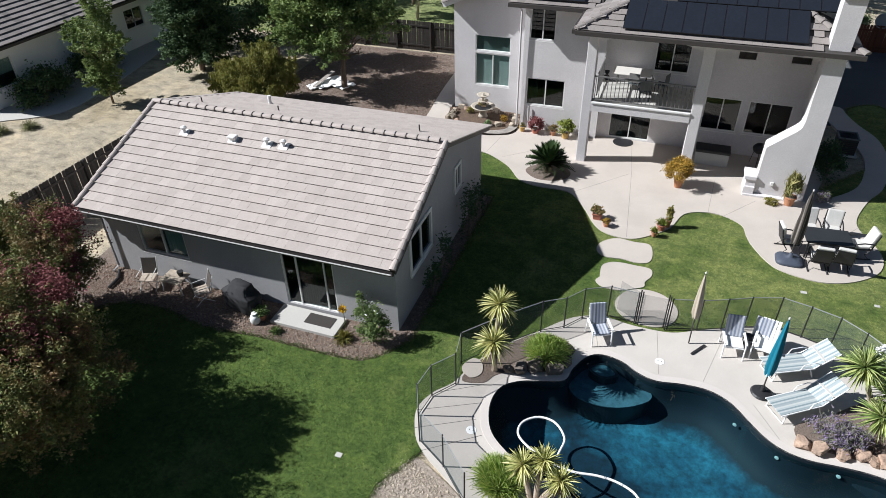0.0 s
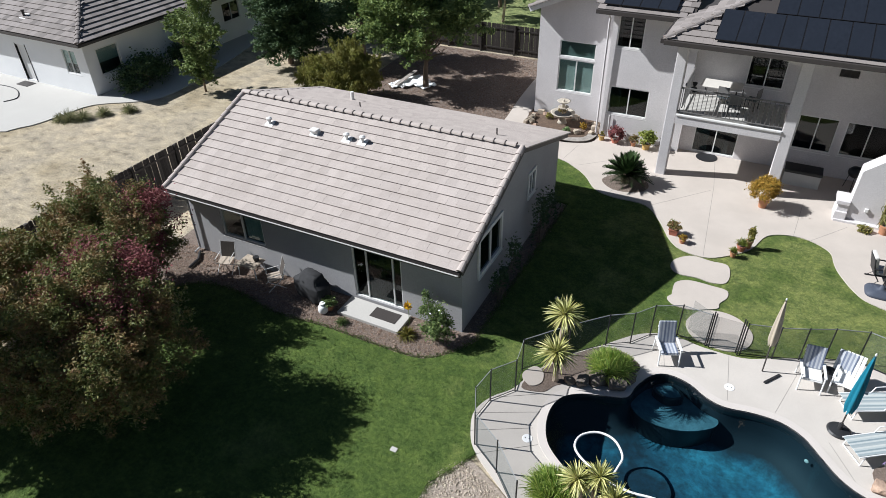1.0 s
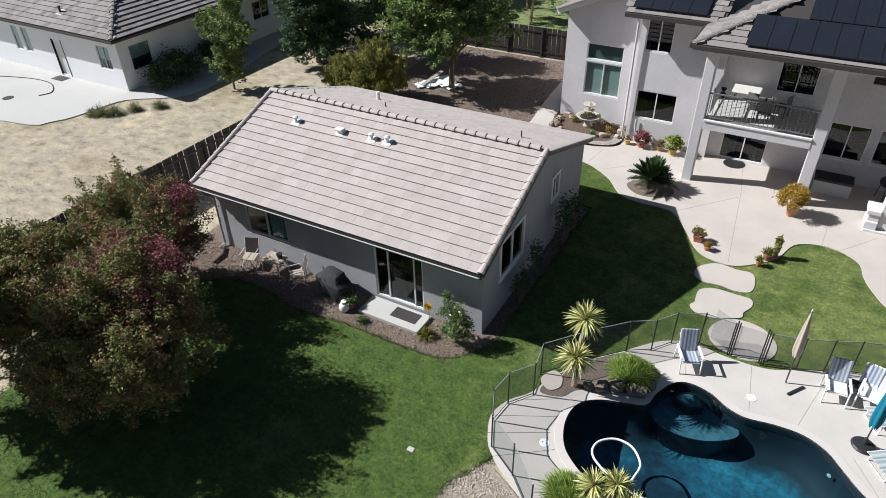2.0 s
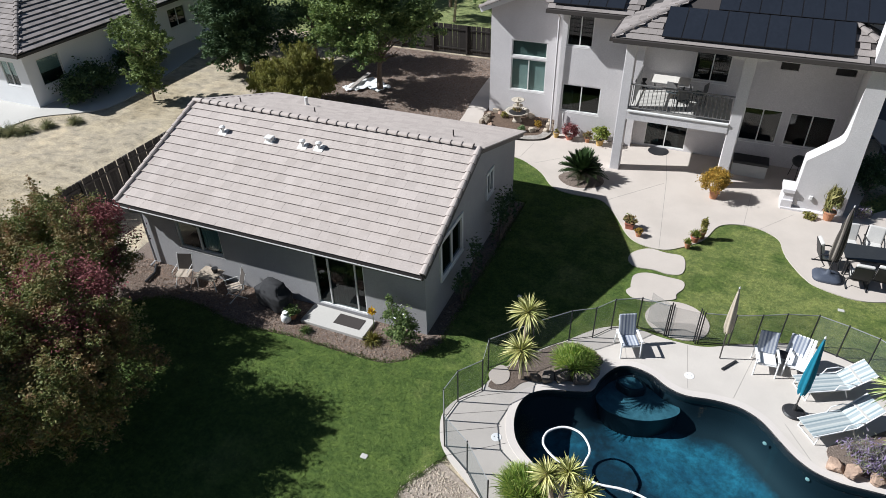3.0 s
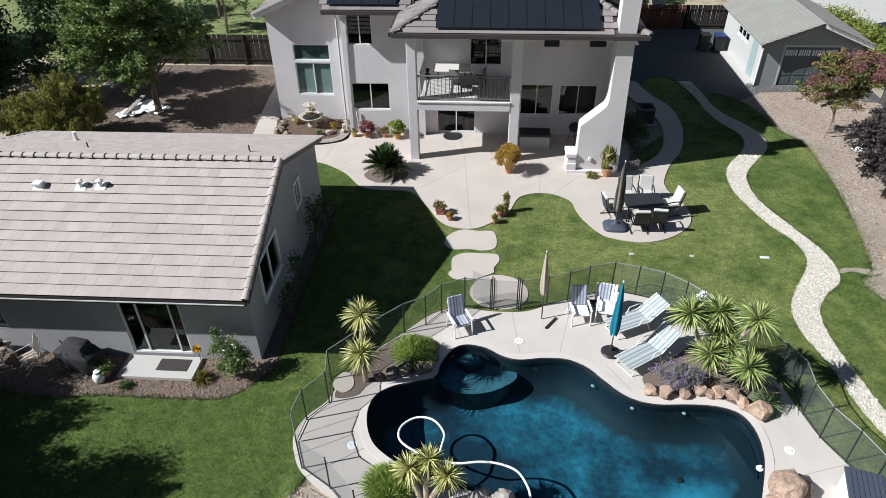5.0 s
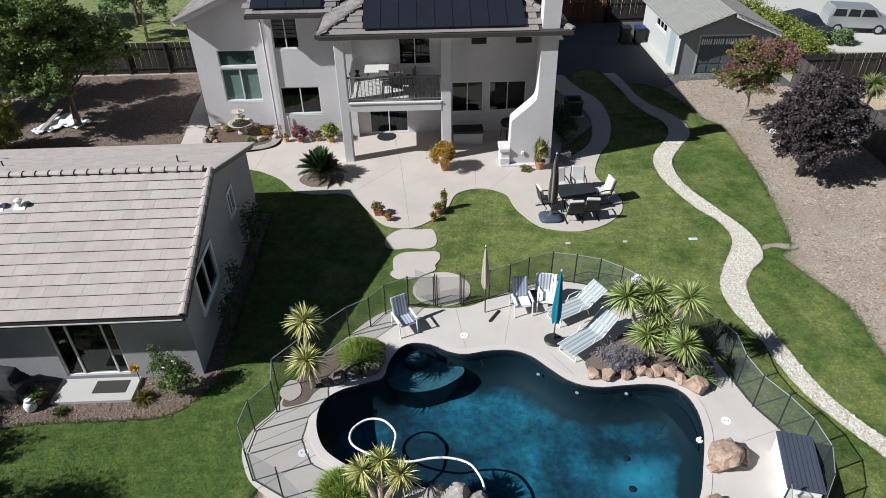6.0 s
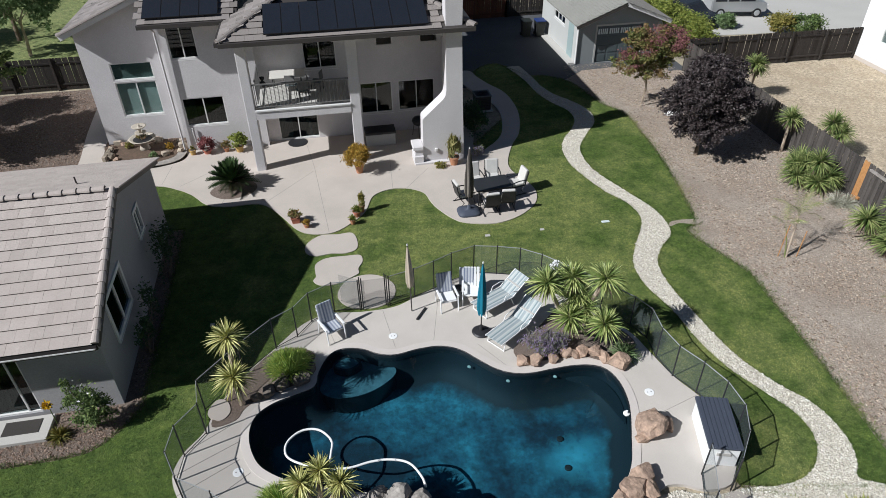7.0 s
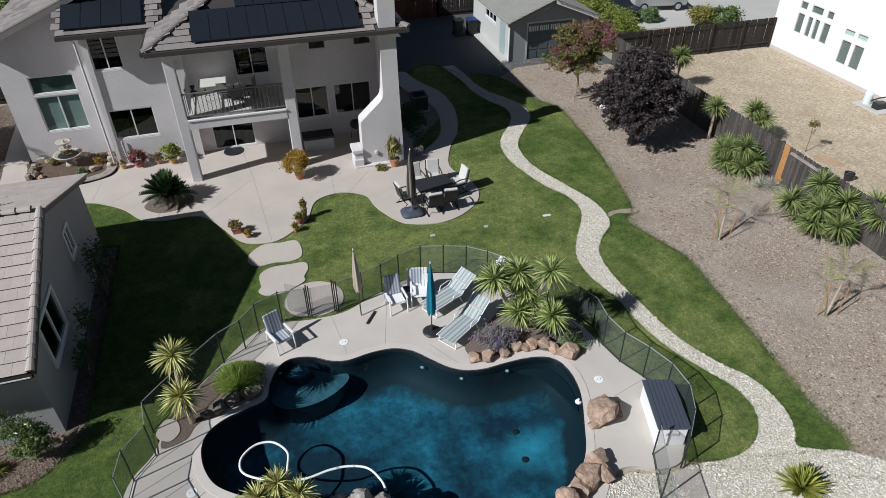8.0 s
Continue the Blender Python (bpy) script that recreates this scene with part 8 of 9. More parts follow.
pot_plant((0.52, 21.9, 0.035), 0.16, 0.24, "spiky yellow-green succulent in a red pot", "lime_leaf", 80, 0.32, 306, (0.2, 0.2), "red_pot", form="spiky")
pot_plant((0.74, 22.2, 0.035), 0.12, 0.3, "upright olive succulent in a clay pot", "leaf_olive", 400, 0.12, 307, (0.11, 0.3))
pot_plant((-6.5, 28.6, 0.035), 0.15, 0.24, "ochre clay pot with a few stems", "leaf_olive", 60, 0.1, 308, (0.08, 0.1), "yellow_pot")
pot_plant((-5.85, 28.6, 0.035), 0.2, 0.2, "dusky red plant in a red clay pot", "flower_red", 900, 0.1, 309, (0.36, 0.28), "red_pot")
pot_plant((-5.0, 28.6, 0.035), 0.13, 0.2, "small dusky plant in a clay pot", "leaf_red", 350, 0.08, 310, (0.2, 0.18))
pot_plant((-4.4, 28.5, 0.035), 0.2, 0.3, "bright lime-green plant in an ochre pot", "lime_leaf", 1400, 0.12, 311, (0.38, 0.32), "yellow_pot")
pot_plant((-10.95, 12.75, 0.0), 0.16, 0.2, "leafy plant in a bowl by the step", "leaf", 300, 0.1, 312, (0.24, 0.14))
shrub("ground_cover", (4.45, 25.15, 0.035), "low green plant at the chimney foot", [(0, 0, 0.1, 0.25, 0.18, 0.14)], 500, "leaf_olive", 0.08, 313)

# ---- porch, balcony and fountain ----
pbx = thing("storage_box", (1.42, 27.75, 0.035), "dark-topped grey storage chest on the porch", "chest")
part("body", boxes((0, 1.36, 0, 0.7, 0, 0.56), bevel=0.012), "shed_wall", pbx)
part("lid", boxes((-0.03, 1.39, -0.03, 0.75, 0.56, 0.68), bevel=0.015), "black", pbx)
kg = thing("kettle_grill", (3.95, 28.4, 0.035), "black kettle grill on thin legs", "grill")
part("bowl", lathe(bmesh.new(), [(0.1, 0.55), (0.24, 0.65), (0.29, 0.78), (0.28, 0.86), (0.18, 0.97), (0.03, 1.0)], sides=18), "black", kg, smooth=True)
for a in (0.5, 2.6, 4.7):
    part("leg", tube(bmesh.new(), [(0.2 * math.cos(a), 0.2 * math.sin(a), 0.65), (0.3 * math.cos(a), 0.3 * math.sin(a), 0.0)], 0.014), "black", kg)
mt = part("round_mat", lathe(bmesh.new(), [(0.46, 0), (0.46, 0.012), (0.42, 0.016)], (-1.75, 28.85, 0.036), 28), "black")
tagged(mt, "dark half-round doormat at the patio door", "doormat")
bt = thing("balcony_table", (-1.78, 28.55, 2.8), "pale folding table on the balcony", "table")
part("tabletop", boxes((-0.8, 0.8, -0.48, 0.48, 0.69, 0.74), bevel=0.02), "table_pale", bt)
for x in (-0.6, 0.6):
    for y in (-0.32, 0.32):
        part("leg", boxes((x - 0.015, x + 0.015, y - 0.015, y + 0.015, 0, 0.69)), "black", bt)


def balcony_chair():
    c = thing("balcony_chair", (0, 0, 0), "grey-blue metal chair on the balcony", "chair", "chairs on the balcony")
    part("seat", boxes((-0.22, 0.22, -0.22, 0.22, 0.42, 0.46), bevel=0.01), "door_dark", c)
    part("backrest", boxes((-0.22, 0.22, 0.2, 0.23, 0.5, 0.9), bevel=0.01), "rail_grey", c)
    for x in (-0.2, 0.2):
        for y in (-0.2, 0.2):
            part("leg", boxes((x - 0.012, x + 0.012, y - 0.012, y + 0.012, 0, 0.42)), "black", c)
    return c


bc = balcony_chair()
bc.matrix_basis = pose(-1.15, 27.3, 2.8, 0, 0, 200)
for x, y, a in ((-1.1, 27.65, -80), (-1.6, 28.05, 170), (-0.5, 28.2, 250)):
    copy_thing(bc, pose(x, y, 2.8, 0, 0, a))
lp = thing("statuette", (-2.92, 29.35, 2.8), "dark bronze garden statuette on the balcony floor", "statuette")
bm = bmesh.new()
lathe(bm, [(0.22, 0.0), (0.23, 0.1), (0.16, 0.24), (0.19, 0.42), (0.08, 0.5), (0.11, 0.6), (0.04, 0.7)], sides=12)
part("figure", bm, "black", lp, smooth=True)
fo = thing("fountain", (-8.75, 29.5, 0.1), "three-tier weathered stone garden fountain", "fountain")
M["fountain_stone"] = surface("weathered_cast_stone", (0.46, 0.41, 0.34), 0.2, 20.0, 2.5, 0.9, 0.3, tint=(0.28, 0.24, 0.19))
part("lower_bowl", lathe(bmesh.new(), [(0.26, 0), (0.2, 0.12), (0.13, 0.3), (0.2, 0.4), (0.54, 0.5), (0.6, 0.57), (0.54, 0.57), (0.4, 0.5), (0.1, 0.47)], sides=28), "fountain_stone", fo, smooth=True)
part("middle_bowl", lathe(bmesh.new(), [(0.08, 0.47), (0.09, 0.6), (0.07, 0.72), (0.2, 0.8), (0.26, 0.86), (0.22, 0.86), (0.08, 0.82)], sides=24), "fountain_stone", fo, smooth=True)
part("upper_bowl", lathe(bmesh.new(), [(0.06, 0.81), (0.06, 1.0), (0.24, 1.08), (0.33, 1.16), (0.28, 1.16), (0.1, 1.1), (0.05, 1.12), (0.06, 1.2), (0.01, 1.24)], sides=20), "fountain_stone", fo, smooth=True)
setting("fountain_bed", sheet([ccw(spline([(-10.45, 30.3), (-10.35, 29.3), (-10.05, 28.65), (-9.2, 28.0), (-8.2, 27.8), (-7.3, 28.15), (-6.95, 28.8), (-6.85, 30.3)], step=4))], 0.1, 0.15), "clay_soil", "brown soil bed below the house wall", "planting bed")
setting("soil_mound", sheet([ccw(spline([(-9.9, 29.4), (-9.3, 28.5), (-8.2, 28.3), (-7.5, 28.8), (-7.5, 29.7), (-8.6, 30.0)], step=4))], 0.125, 0.03), "clay_soil", "bare clay soil in the fountain bed", "planting bed")
for k, (x, y) in enumerate([(-10.3, 29.9), (-10.3, 29.4), (-10.15, 28.95), (-9.85, 28.55), (-7.1, 28.9), (-7.0, 29.4), (-9.8, 30.1), (-9.2, 30.15), (-8.3, 30.15), (-7.7, 30.1), (-7.2, 29.9), (-7.7, 28.7)]):
    rock((x, y, 0.06), 0.17 + 0.035 * (k % 3), 60 + k, "small tan stone edging the fountain bed", 0.75, "tan_stone" if k % 3 else "rock", 35 * k, "stones of the fountain bed")
for k, (x, y, l) in enumerate([(-9.5, 29.7, "leaf_olive"), (-7.6, 29.3, "gold_leaf"), (-8.2, 28.5, "leaf_grey")]):
    shrub("bed_plant", (x, y, 0.1), "small plant in the fountain bed", [(0, 0, 0.12, 0.18, 0.16, 0.16)], 260, l, 0.09, 330 + k)

part("bowl_water", lathe(bmesh.new(), [(0.42, 0.515), (0.42, 0.52)], sides=24), "black", fo, "dark water in the lower bowl")
part("bowl_plants", leaf_cloud("bowl_plants", [(0.05, -0.05, 0.6, 0.32, 0.3, 0.1)], 260, 0.08, "leaf_red", 77, clumps=9), None, fo, "small dusky plants in the bowl")
tagged(bpy.data.objects["bowl_plants"], "small dusky plants in the bowl", kind="stuff")
for k in range(9):          # low stacked edging along the left and back of the bed
    a = (-10.35 + 0.02 * k, 28.75 + 0.19 * k) if k < 5 else (-10.1 + 0.62 * (k - 5), 30.2)
    ob = part("edging_stone", boxes((-0.17, 0.17, -0.09, 0.09, 0, 0.24), bevel=0.03), "tan_stone")
    ob.matrix_basis = pose(*a, 0.05, 0, 0, 84 if k < 5 else 2)
    tagged(ob, "tan block stone edging the fountain bed", "edging stone", "edging stones")
setting("gravel_border", sheet([ccw(spline([(-8.6, 27.75), (-7.6, 27.75), (-6.95, 28.2), (-6.8, 29.0), (-7.15, 29.0), (-7.3, 28.4), (-7.9, 28.05)], step=4))], 0.115, 0.03), "grey_rock", "dark gravel border of the fountain bed", "gravel bed")

# ---- along the guest house front ----
sp = thing("door_step", (0, 0, 0), "pale concrete slab step at the sliding door", "step")
part("slab", boxes((-10.6, -8.35, 12.68, 13.55, -0.03, 0.09), bevel=0.015), "white_concrete", sp)
dm = part("doormat", boxes((-9.55, -8.62, 12.95, 13.42, 0.09, 0.105), bevel=0.005), "gutter")
tagged(dm, "dark rubber doormat on the step", "doormat")


M["sling_tan"] = surface("tan_sling", (0.42, 0.35, 0.28), 0.2, 30.0, 3.0, 0.8, 0.1)


def folding_chair(at, turn):
    c = thing("folding_chair", at, "weathered folding garden chair with brown sling", "chair", "chairs by the guest house")
    c.rotation_euler = (0, 0, radians(turn))
    part("seat", boxes((-0.24, 0.24, -0.24, 0.22, 0.4, 0.42), bevel=0.006), "sling_tan", c)
    part("backrest", boxes((-0.24, 0.24, -0.01, 0.01, 0, 0.55), bevel=0.006), "brown_cloth", c).matrix_basis = pose(0, 0.22, 0.42, -18)
    for x in (-0.26, 0.26):
        part("frame", tube(bmesh.new(), [(x, -0.3, 0.0), (x, 0.24, 0.45), (x, 0.4, 0.98)], 0.013), "trim", c)
        part("leg", tube(bmesh.new(), [(x, 0.3, 0.0), (x, -0.24, 0.42), (x, -0.26, 0.6), (x, 0.22, 0.62)], 0.013), "trim", c)
    return c


folding_chair((-15.45, 12.95, 0.0), 20)
folding_chair((-13.3, 12.95, 0.0), -40)
tb = thing("garden_table", (-14.5, 13.15, 0.0), "small weathered tan garden table with a dark pot on it", "table")
part("tabletop", boxes((-0.4, 0.4, -0.33, 0.33, 0.48, 0.51), bevel=0.01), "tan_stone", tb)
for x in (-0.34, 0.34):
    for y in (-0.22, 0.22):
        part("leg", tube(bmesh.new(), [(x, y, 0.48), (x * 1.15, y * 1.15, 0.0)], 0.018), "trim", tb)
bb_ = part("flower_pot", lathe(bmesh.new(), [(0.08, 0.0), (0.11, 0.16), (0.1, 0.16)], (-14.35, 13.3, 0.51), 14), "black")
tagged(bb_, "small dark pot on the tan table", "pot")
gr = thing("covered_grill", (-11.8, 13.05, 0.0), "barbecue under a black fabric cover", "grill")
bm = bmesh.new()
rings = []
for z, sx, sy, y0 in ((0.08, 0.6, 0.3, 0.0), (0.3, 0.62, 0.32, 0.0), (0.62, 0.66, 0.33, 0.0), (0.68, 0.63, 0.32, 0.0), (0.73, 0.42, 0.3, 0.02), (0.9, 0.37, 0.24, 0.05), (0.97, 0.33, 0.14, 0.07)):
    ring = []
    for k in range(36):
        a = 2 * math.pi * k / 36
        c, s = math.cos(a), math.sin(a)
        f = 1 + 0.07 * math.sin(9 * a + z * 3) * (1.1 - z) + 0.03 * math.sin(17 * a)
        ring.append(bm.verts.new((sx * f * math.copysign(abs(c) ** 0.45, c), y0 + sy * f * math.copysign(abs(s) ** 0.45, s), z)))
    rings.append(ring)
for a, b in zip(rings, rings[1:]):
    for k in range(36):
        bm.faces.new((a[k], a[(k + 1) % 36], b[(k + 1) % 36], b[k]))
bm.faces.new(rings[-1])
part("cover", bm, "dark_cloth", gr, smooth=True)
gr.rotation_euler = (0, 0, radians(-12))
pt = thing("propane_tank", (-11.05, 12.55, 0.0), "white propane cylinder beside the grill", "gas cylinder")
part("cylinder", lathe(bmesh.new(), [(0.13, 0), (0.16, 0.05), (0.16, 0.2), (0.12, 0.28), (0.03, 0.3)], sides=18), "white_plastic", pt, smooth=True)
part("collar", lathe(bmesh.new(), [(0.09, 0.28), (0.09, 0.37), (0.08, 0.37)], sides=14), "white_plastic", pt)
sf = thing("sunflower_ornament", (-8.25, 13.25, 0.0), "yellow sunflower garden ornament on a stem", "ornament")
part("stem", tube(bmesh.new(), [(0, 0, 0), (0.02, -0.02, 0.75)], 0.012), "leaf", sf)
M["sun_yellow"] = surface("sunflower_yellow", (0.65, 0.42, 0.02), 0.1, 20.0, 3.0, 0.6, 0.0)
fl_ = part("petals", rosette_mesh("petals", 26, 0.17, 0.06, "sun_yellow", 8, 0.0, -0.1, 0.0), None, sf)
fl_.matrix_basis = pose(0.02, -0.03, 0.78, 55)
part("disc", lathe(bmesh.new(), [(0.06, 0), (0.05, 0.02)], sides=12), "bark", sf).matrix_basis = pose(0.02, -0.05, 0.8, 55)
grassy("dry_clump", (-8.05, 12.75, 0.0), "dry brown grass clump beside the step", 120, 0.42, 0.03, "leaf_olive", 340)
grassy("dry_clump", (-10.2, 12.35, 0.0), "small green clump beside the step", 60, 0.3, 0.03, "leaf", 341)

ac = thing("air_conditioner", (7.65, 30.95, 0.0), "grey air conditioner unit beside the curved walk", "air conditioner")
part("pad", boxes((-0.5, 0.5, -0.5, 0.5, -0.02, 0.06), bevel=0.01), "white_concrete", ac)
part("casing", boxes((-0.4, 0.4, -0.4, 0.4, 0.06, 0.78), bevel=0.03), "gutter", ac)
part("top_rim", boxes((-0.42, 0.42, -0.42, -0.36, 0.78, 0.83), (-0.42, 0.42, 0.36, 0.42, 0.78, 0.83), (-0.42, -0.36, -0.36, 0.36, 0.78, 0.83), (0.36, 0.42, -0.36, 0.36, 0.78, 0.83)), "rail_grey", ac, "pale metal top rim")
for k in range(6):
    part("grille_ring", lathe(bmesh.new(), [(0.06 + 0.05 * k, 0.785), (0.06 + 0.05 * k, 0.8), (0.072 + 0.05 * k, 0.8), (0.072 + 0.05 * k, 0.785)], sides=20), "black", ac)
for k in range(7):
    part("louvre", boxes((-0.36, 0.36, -0.415, -0.4, 0.14 + 0.085 * k, 0.17 + 0.085 * k)), "black", ac)

# ---- yard clutter ----
for k, (x, y, w, h, a) in enumerate([(-18.4, 31.4, 1.15, 0.7, 62), (-17.6, 31.3, 0.8, 0.6, -20), (-18.9, 30.6, 0.5, 0.4, 50)]):
    bm = bmesh.new()
    bmesh.ops.create_grid(bm, x_segments=14, y_segments=10, size=0.5)
    for v in bm.verts:
        v.co = Vector((v.co.x * w * 1.6, v.co.y * h * 1.6, 0.1 + 0.1 * noise.noise(v.co * 5 + Vector((k * 3, 0, 0)))))
    bmesh.ops.solidify(bm, geom=list(bm.faces), thickness=0.02)
    tp = part("white_tarp", bm, "white_plastic", None, smooth=True)
    tp.matrix_basis = pose(x, y, -0.02, 0, 0, a)
    tagged(tp, "crumpled white plastic sheet on the mulch", "tarp", "plastic sheets")
lp = part("loose_plank", boxes((-0.12, 0.12, -1.0, 1.0, 0.0, 0.04), bevel=0.008), "grey_rock")
lp.matrix_basis = pose(-18.75, 31.4, 0.2, 6, 0, -5)
tagged(lp, "dark weathered plank lying on white plastic sheets", "plank")
for nm, x, y, mt in (("wheelie_bin", 13.1, 41.6, "bin_black"), ("wheelie_bin", 14.0, 41.5, "bin_blue")):
    b = thing(nm, (x, y, 0), "dark wheelie bin with a closed lid" if mt == "bin_black" else "wheelie bin with a blue lid", "bin", "bins at the fence")
    bm = bmesh.new()
    box(bm, -0.29, 0.29, -0.34, 0.34, 0.05, 0.98)
    for v in bm.verts:
        if v.co.z < 0.5:
            v.co.x *= 0.8
            v.co.y *= 0.8
    part("body", bm, "bin_black", b)
    part("lid", boxes((-0.32, 0.32, -0.38, 0.36, 0.98, 1.06), bevel=0.02), mt, b)
    for s in (-0.25, 0.25):
        w = part("wheel", lathe(bmesh.new(), [(0.1, -0.03), (0.1, 0.03)], sides=14), "rubber", b)
        w.matrix_basis = pose(s, 0.3, 0.1, 0, 90)
sd = thing("satellite_dish", (11.0, 46.3, 0), "grey-blue satellite dish on a post", "satellite dish")
part("post", tube(bmesh.new(), [(0, 0, 0), (0, 0, 1.7)], 0.03), "gutter", sd)
part("dish", lathe(bmesh.new(), [(0.05, 0.0), (0.3, 0.06), (0.45, 0.14), (0.44, 0.15), (0.3, 0.08), (0.03, 0.02)], sides=20), "shed_front", sd, smooth=True).matrix_basis = pose(0, -0.05, 1.75, 65)
tub = thing("garden_tub", (7.65, 31.2, 0.0), "pale oval garden tub in the shade", "tub")
part("tub", lathe(bmesh.new(), [(0.3, 0), (0.42, 0.4), (0.46, 0.42), (0.4, 0.42), (0.36, 0.3), (0.05, 0.28)], sides=24), "white_concrete", tub)
acu = thing("pool_pump", (30.4, 24.4, -0.07), "grey pump and filter beside the white house", "pump")
part("pad", boxes((-0.7, 0.6, -1.0, 0.7, 0, 0.08)), "white_concrete", acu)
part("filter", lathe(bmesh.new(), [(0.2, 0.08), (0.22, 0.6), (0.15, 0.75)], (-0.2, 0.3, 0), 16), "blind", acu)
part("motor", boxes((-0.4, 0.2, -0.6, -0.2, 0.08, 0.4), bevel=0.03), "black", acu)
part("pipe", tube(bmesh.new(), [(-0.2, 0.1, 0.3), (-0.2, -0.3, 0.6), (0.5, -0.3, 0.6), (0.8, -0.3, 0.2)], 0.035), "black", acu)

# ---- parked van ----
van = thing("parked_van", (28.9, 43.2, -0.04), "silver minivan parked on the street", "van")
van.rotation_euler = (0, 0, radians(-10))
bm = bmesh.new()
prism(bm, [(-1.95, 0.35), (1.95, 0.35), (2.0, 0.75), (1.9, 0.98), (1.25, 1.08), (0.8, 1.6), (-1.75, 1.66), (-1.95, 1.15)], -0.82, 0.82)
bmesh.ops.bevel(bm, geom=list(bm.edges), offset=0.07, segments=2, affect="EDGES")
part("body", bm, "silver", van)
for s in (-1, 1):
    for x0, x1 in ((-1.75, -0.95), (-0.85, -0.1), (0.0, 0.7)):
        bm = bmesh.new()
        prism(bm, [(x0, 1.1), (x1 + (0.35 if x1 > 0.5 else 0), 1.1), (x1 - 0.05, 1.55), (x0 + 0.08, 1.58)], 0, 0.01)
        part("side_window", bm, "solar", van).location = (0, s * 0.825 - 0.005, 0)
    for x in (-1.25, 1.3):
        w = part("wheel", lathe(bmesh.new(), [(0.31, -0.1), (0.31, 0.1)], sides=20), "rubber", van)
        w.matrix_basis = pose(x, s * 0.76, 0.31, 90)
        part("rim", lathe(bmesh.new(), [(0.2, 0.1 * -s), (0.18, 0.115 * -s)], sides=16), "silver", w)
ws = bmesh.new()
prism(ws, [(0.86, 1.53), (1.24, 1.12), (1.26, 1.14), (0.88, 1.55)], -0.7, 0.7)
part("windscreen", ws, "solar", van)
for s in (-0.65, 0.65):
    part("headlight", boxes((1.9, 2.02, s - 0.15, s + 0.15, 0.7, 0.88), bevel=0.02), "trim", van)

# ---- small things beyond the fences ----
M["dark_paint"] = surface("dark_car_paint", (0.025, 0.028, 0.032), 0.05, 10.0, 1.0, 0.25, 0.0, spec=0.5)
car = thing("parked_car", (24.9, 42.3, -0.04), "dark parked car beyond the hedge", "car")
car.rotation_euler = (0, 0, radians(-65))
bm = bmesh.new()
prism(bm, [(-2.1, 0.3), (2.1, 0.3), (2.15, 0.6), (2.0, 0.78), (1.0, 0.92), (0.35, 1.38), (-1.1, 1.42), (-1.75, 0.98), (-2.1, 0.92)], -0.85, 0.85)
bmesh.ops.bevel(bm, geom=list(bm.edges), offset=0.08, segments=2, affect="EDGES")
part("body", bm, "dark_paint", car)
for s in (-1, 1):
    bm = bmesh.new()
    prism(bm, [(-1.35, 0.95), (0.7, 0.95), (0.28, 1.3), (-1.0, 1.33)], 0, 0.01)
    part("side_window", bm, "solar", car).location = (0, s * 0.855 - 0.005, 0)
    for x in (-1.3, 1.3):
        w = part("wheel", lathe(bmesh.new(), [(0.31, -0.1), (0.31, 0.1)], sides=20), "rubber", car)
        w.matrix_basis = pose(x, s * 0.78, 0.31, 90)
        part("rim", lathe(bmesh.new(), [(0.19, 0.1 * -s), (0.17, 0.115 * -s)], sides=16), "silver", w)
sap = thing("sapling", (23.49, 21.25, -0.07), "thin bare sapling in the dry yard", "sapling")
part("stem", tube(bmesh.new(), [(0, 0, 0), (0.04, 0.02, 0.7), (0.0, 0.05, 1.3)], 0.02, 0.01, 6), "bark", sap)
part("foliage", leaf_cloud("foliage", [(0, 0.05, 1.2, 0.28, 0.28, 0.32)], 220, 0.1, "leaf_red", 611, clumps=10), None, sap)
bk_ = thing("bucket", (23.39, 18.58, -0.07), "black plastic bucket on the dry grass", "bucket")
part("tub", lathe(bmesh.new(), [(0.16, 0.0), (0.21, 0.34), (0.22, 0.34), (0.2, 0.32), (0.15, 0.03), (0.02, 0.03)], sides=18), "black", bk_)
part("handle", tube(bmesh.new(), [(-0.21, 0, 0.33), (-0.14, -0.1, 0.45), (0.14, -0.1, 0.45), (0.21, 0, 0.33)], 0.008), "rail_grey", bk_)
bag = bmesh.new()
bmesh.ops.create_icosphere(bag, subdivisions=3, radius=0.3)
for v in bag.verts:
    v.co = Vector((v.co.x * 1.3, v.co.y, max(-0.12, v.co.z * 0.7))) * (1 + 0.25 * noise.noise(v.co * 6))
bg = part("white_bag", bag, "white_plastic", None, smooth=True)
bg.location = (16.95, 28.3, 0.1)
tagged(bg, "crumpled white bag beside the plum tree", "bag")
for y0, y1, z in ((17.4, 18.95, 1.5), (18.95, 19.3, 0.2)):
    rl = part("brace_board", boxes((20.23, 20.33, y0, y1, z - 0.04, z + 0.05), bevel=0.006), "grey_rock" if z > 1 else "new_board")
    tagged(rl, "loose pale board nailed along the fence", "board", "brace boards on the fence")

# ---- loose cover: grass, pebbles, bark, straw ----
def within(P, loop):
    c = np.zeros(len(P), bool)
    x, y = P[:, 0], P[:, 1]
    for (x0, y0), (x1, y1) in zip(loop, loop[1:] + loop[:1]):
        if y0 == y1:
            continue
        hit_ = (y0 > y) != (y1 > y)
        c ^= hit_ & (x < (x1 - x0) * (y - y0) / (y1 - y0) + x0)
    return c


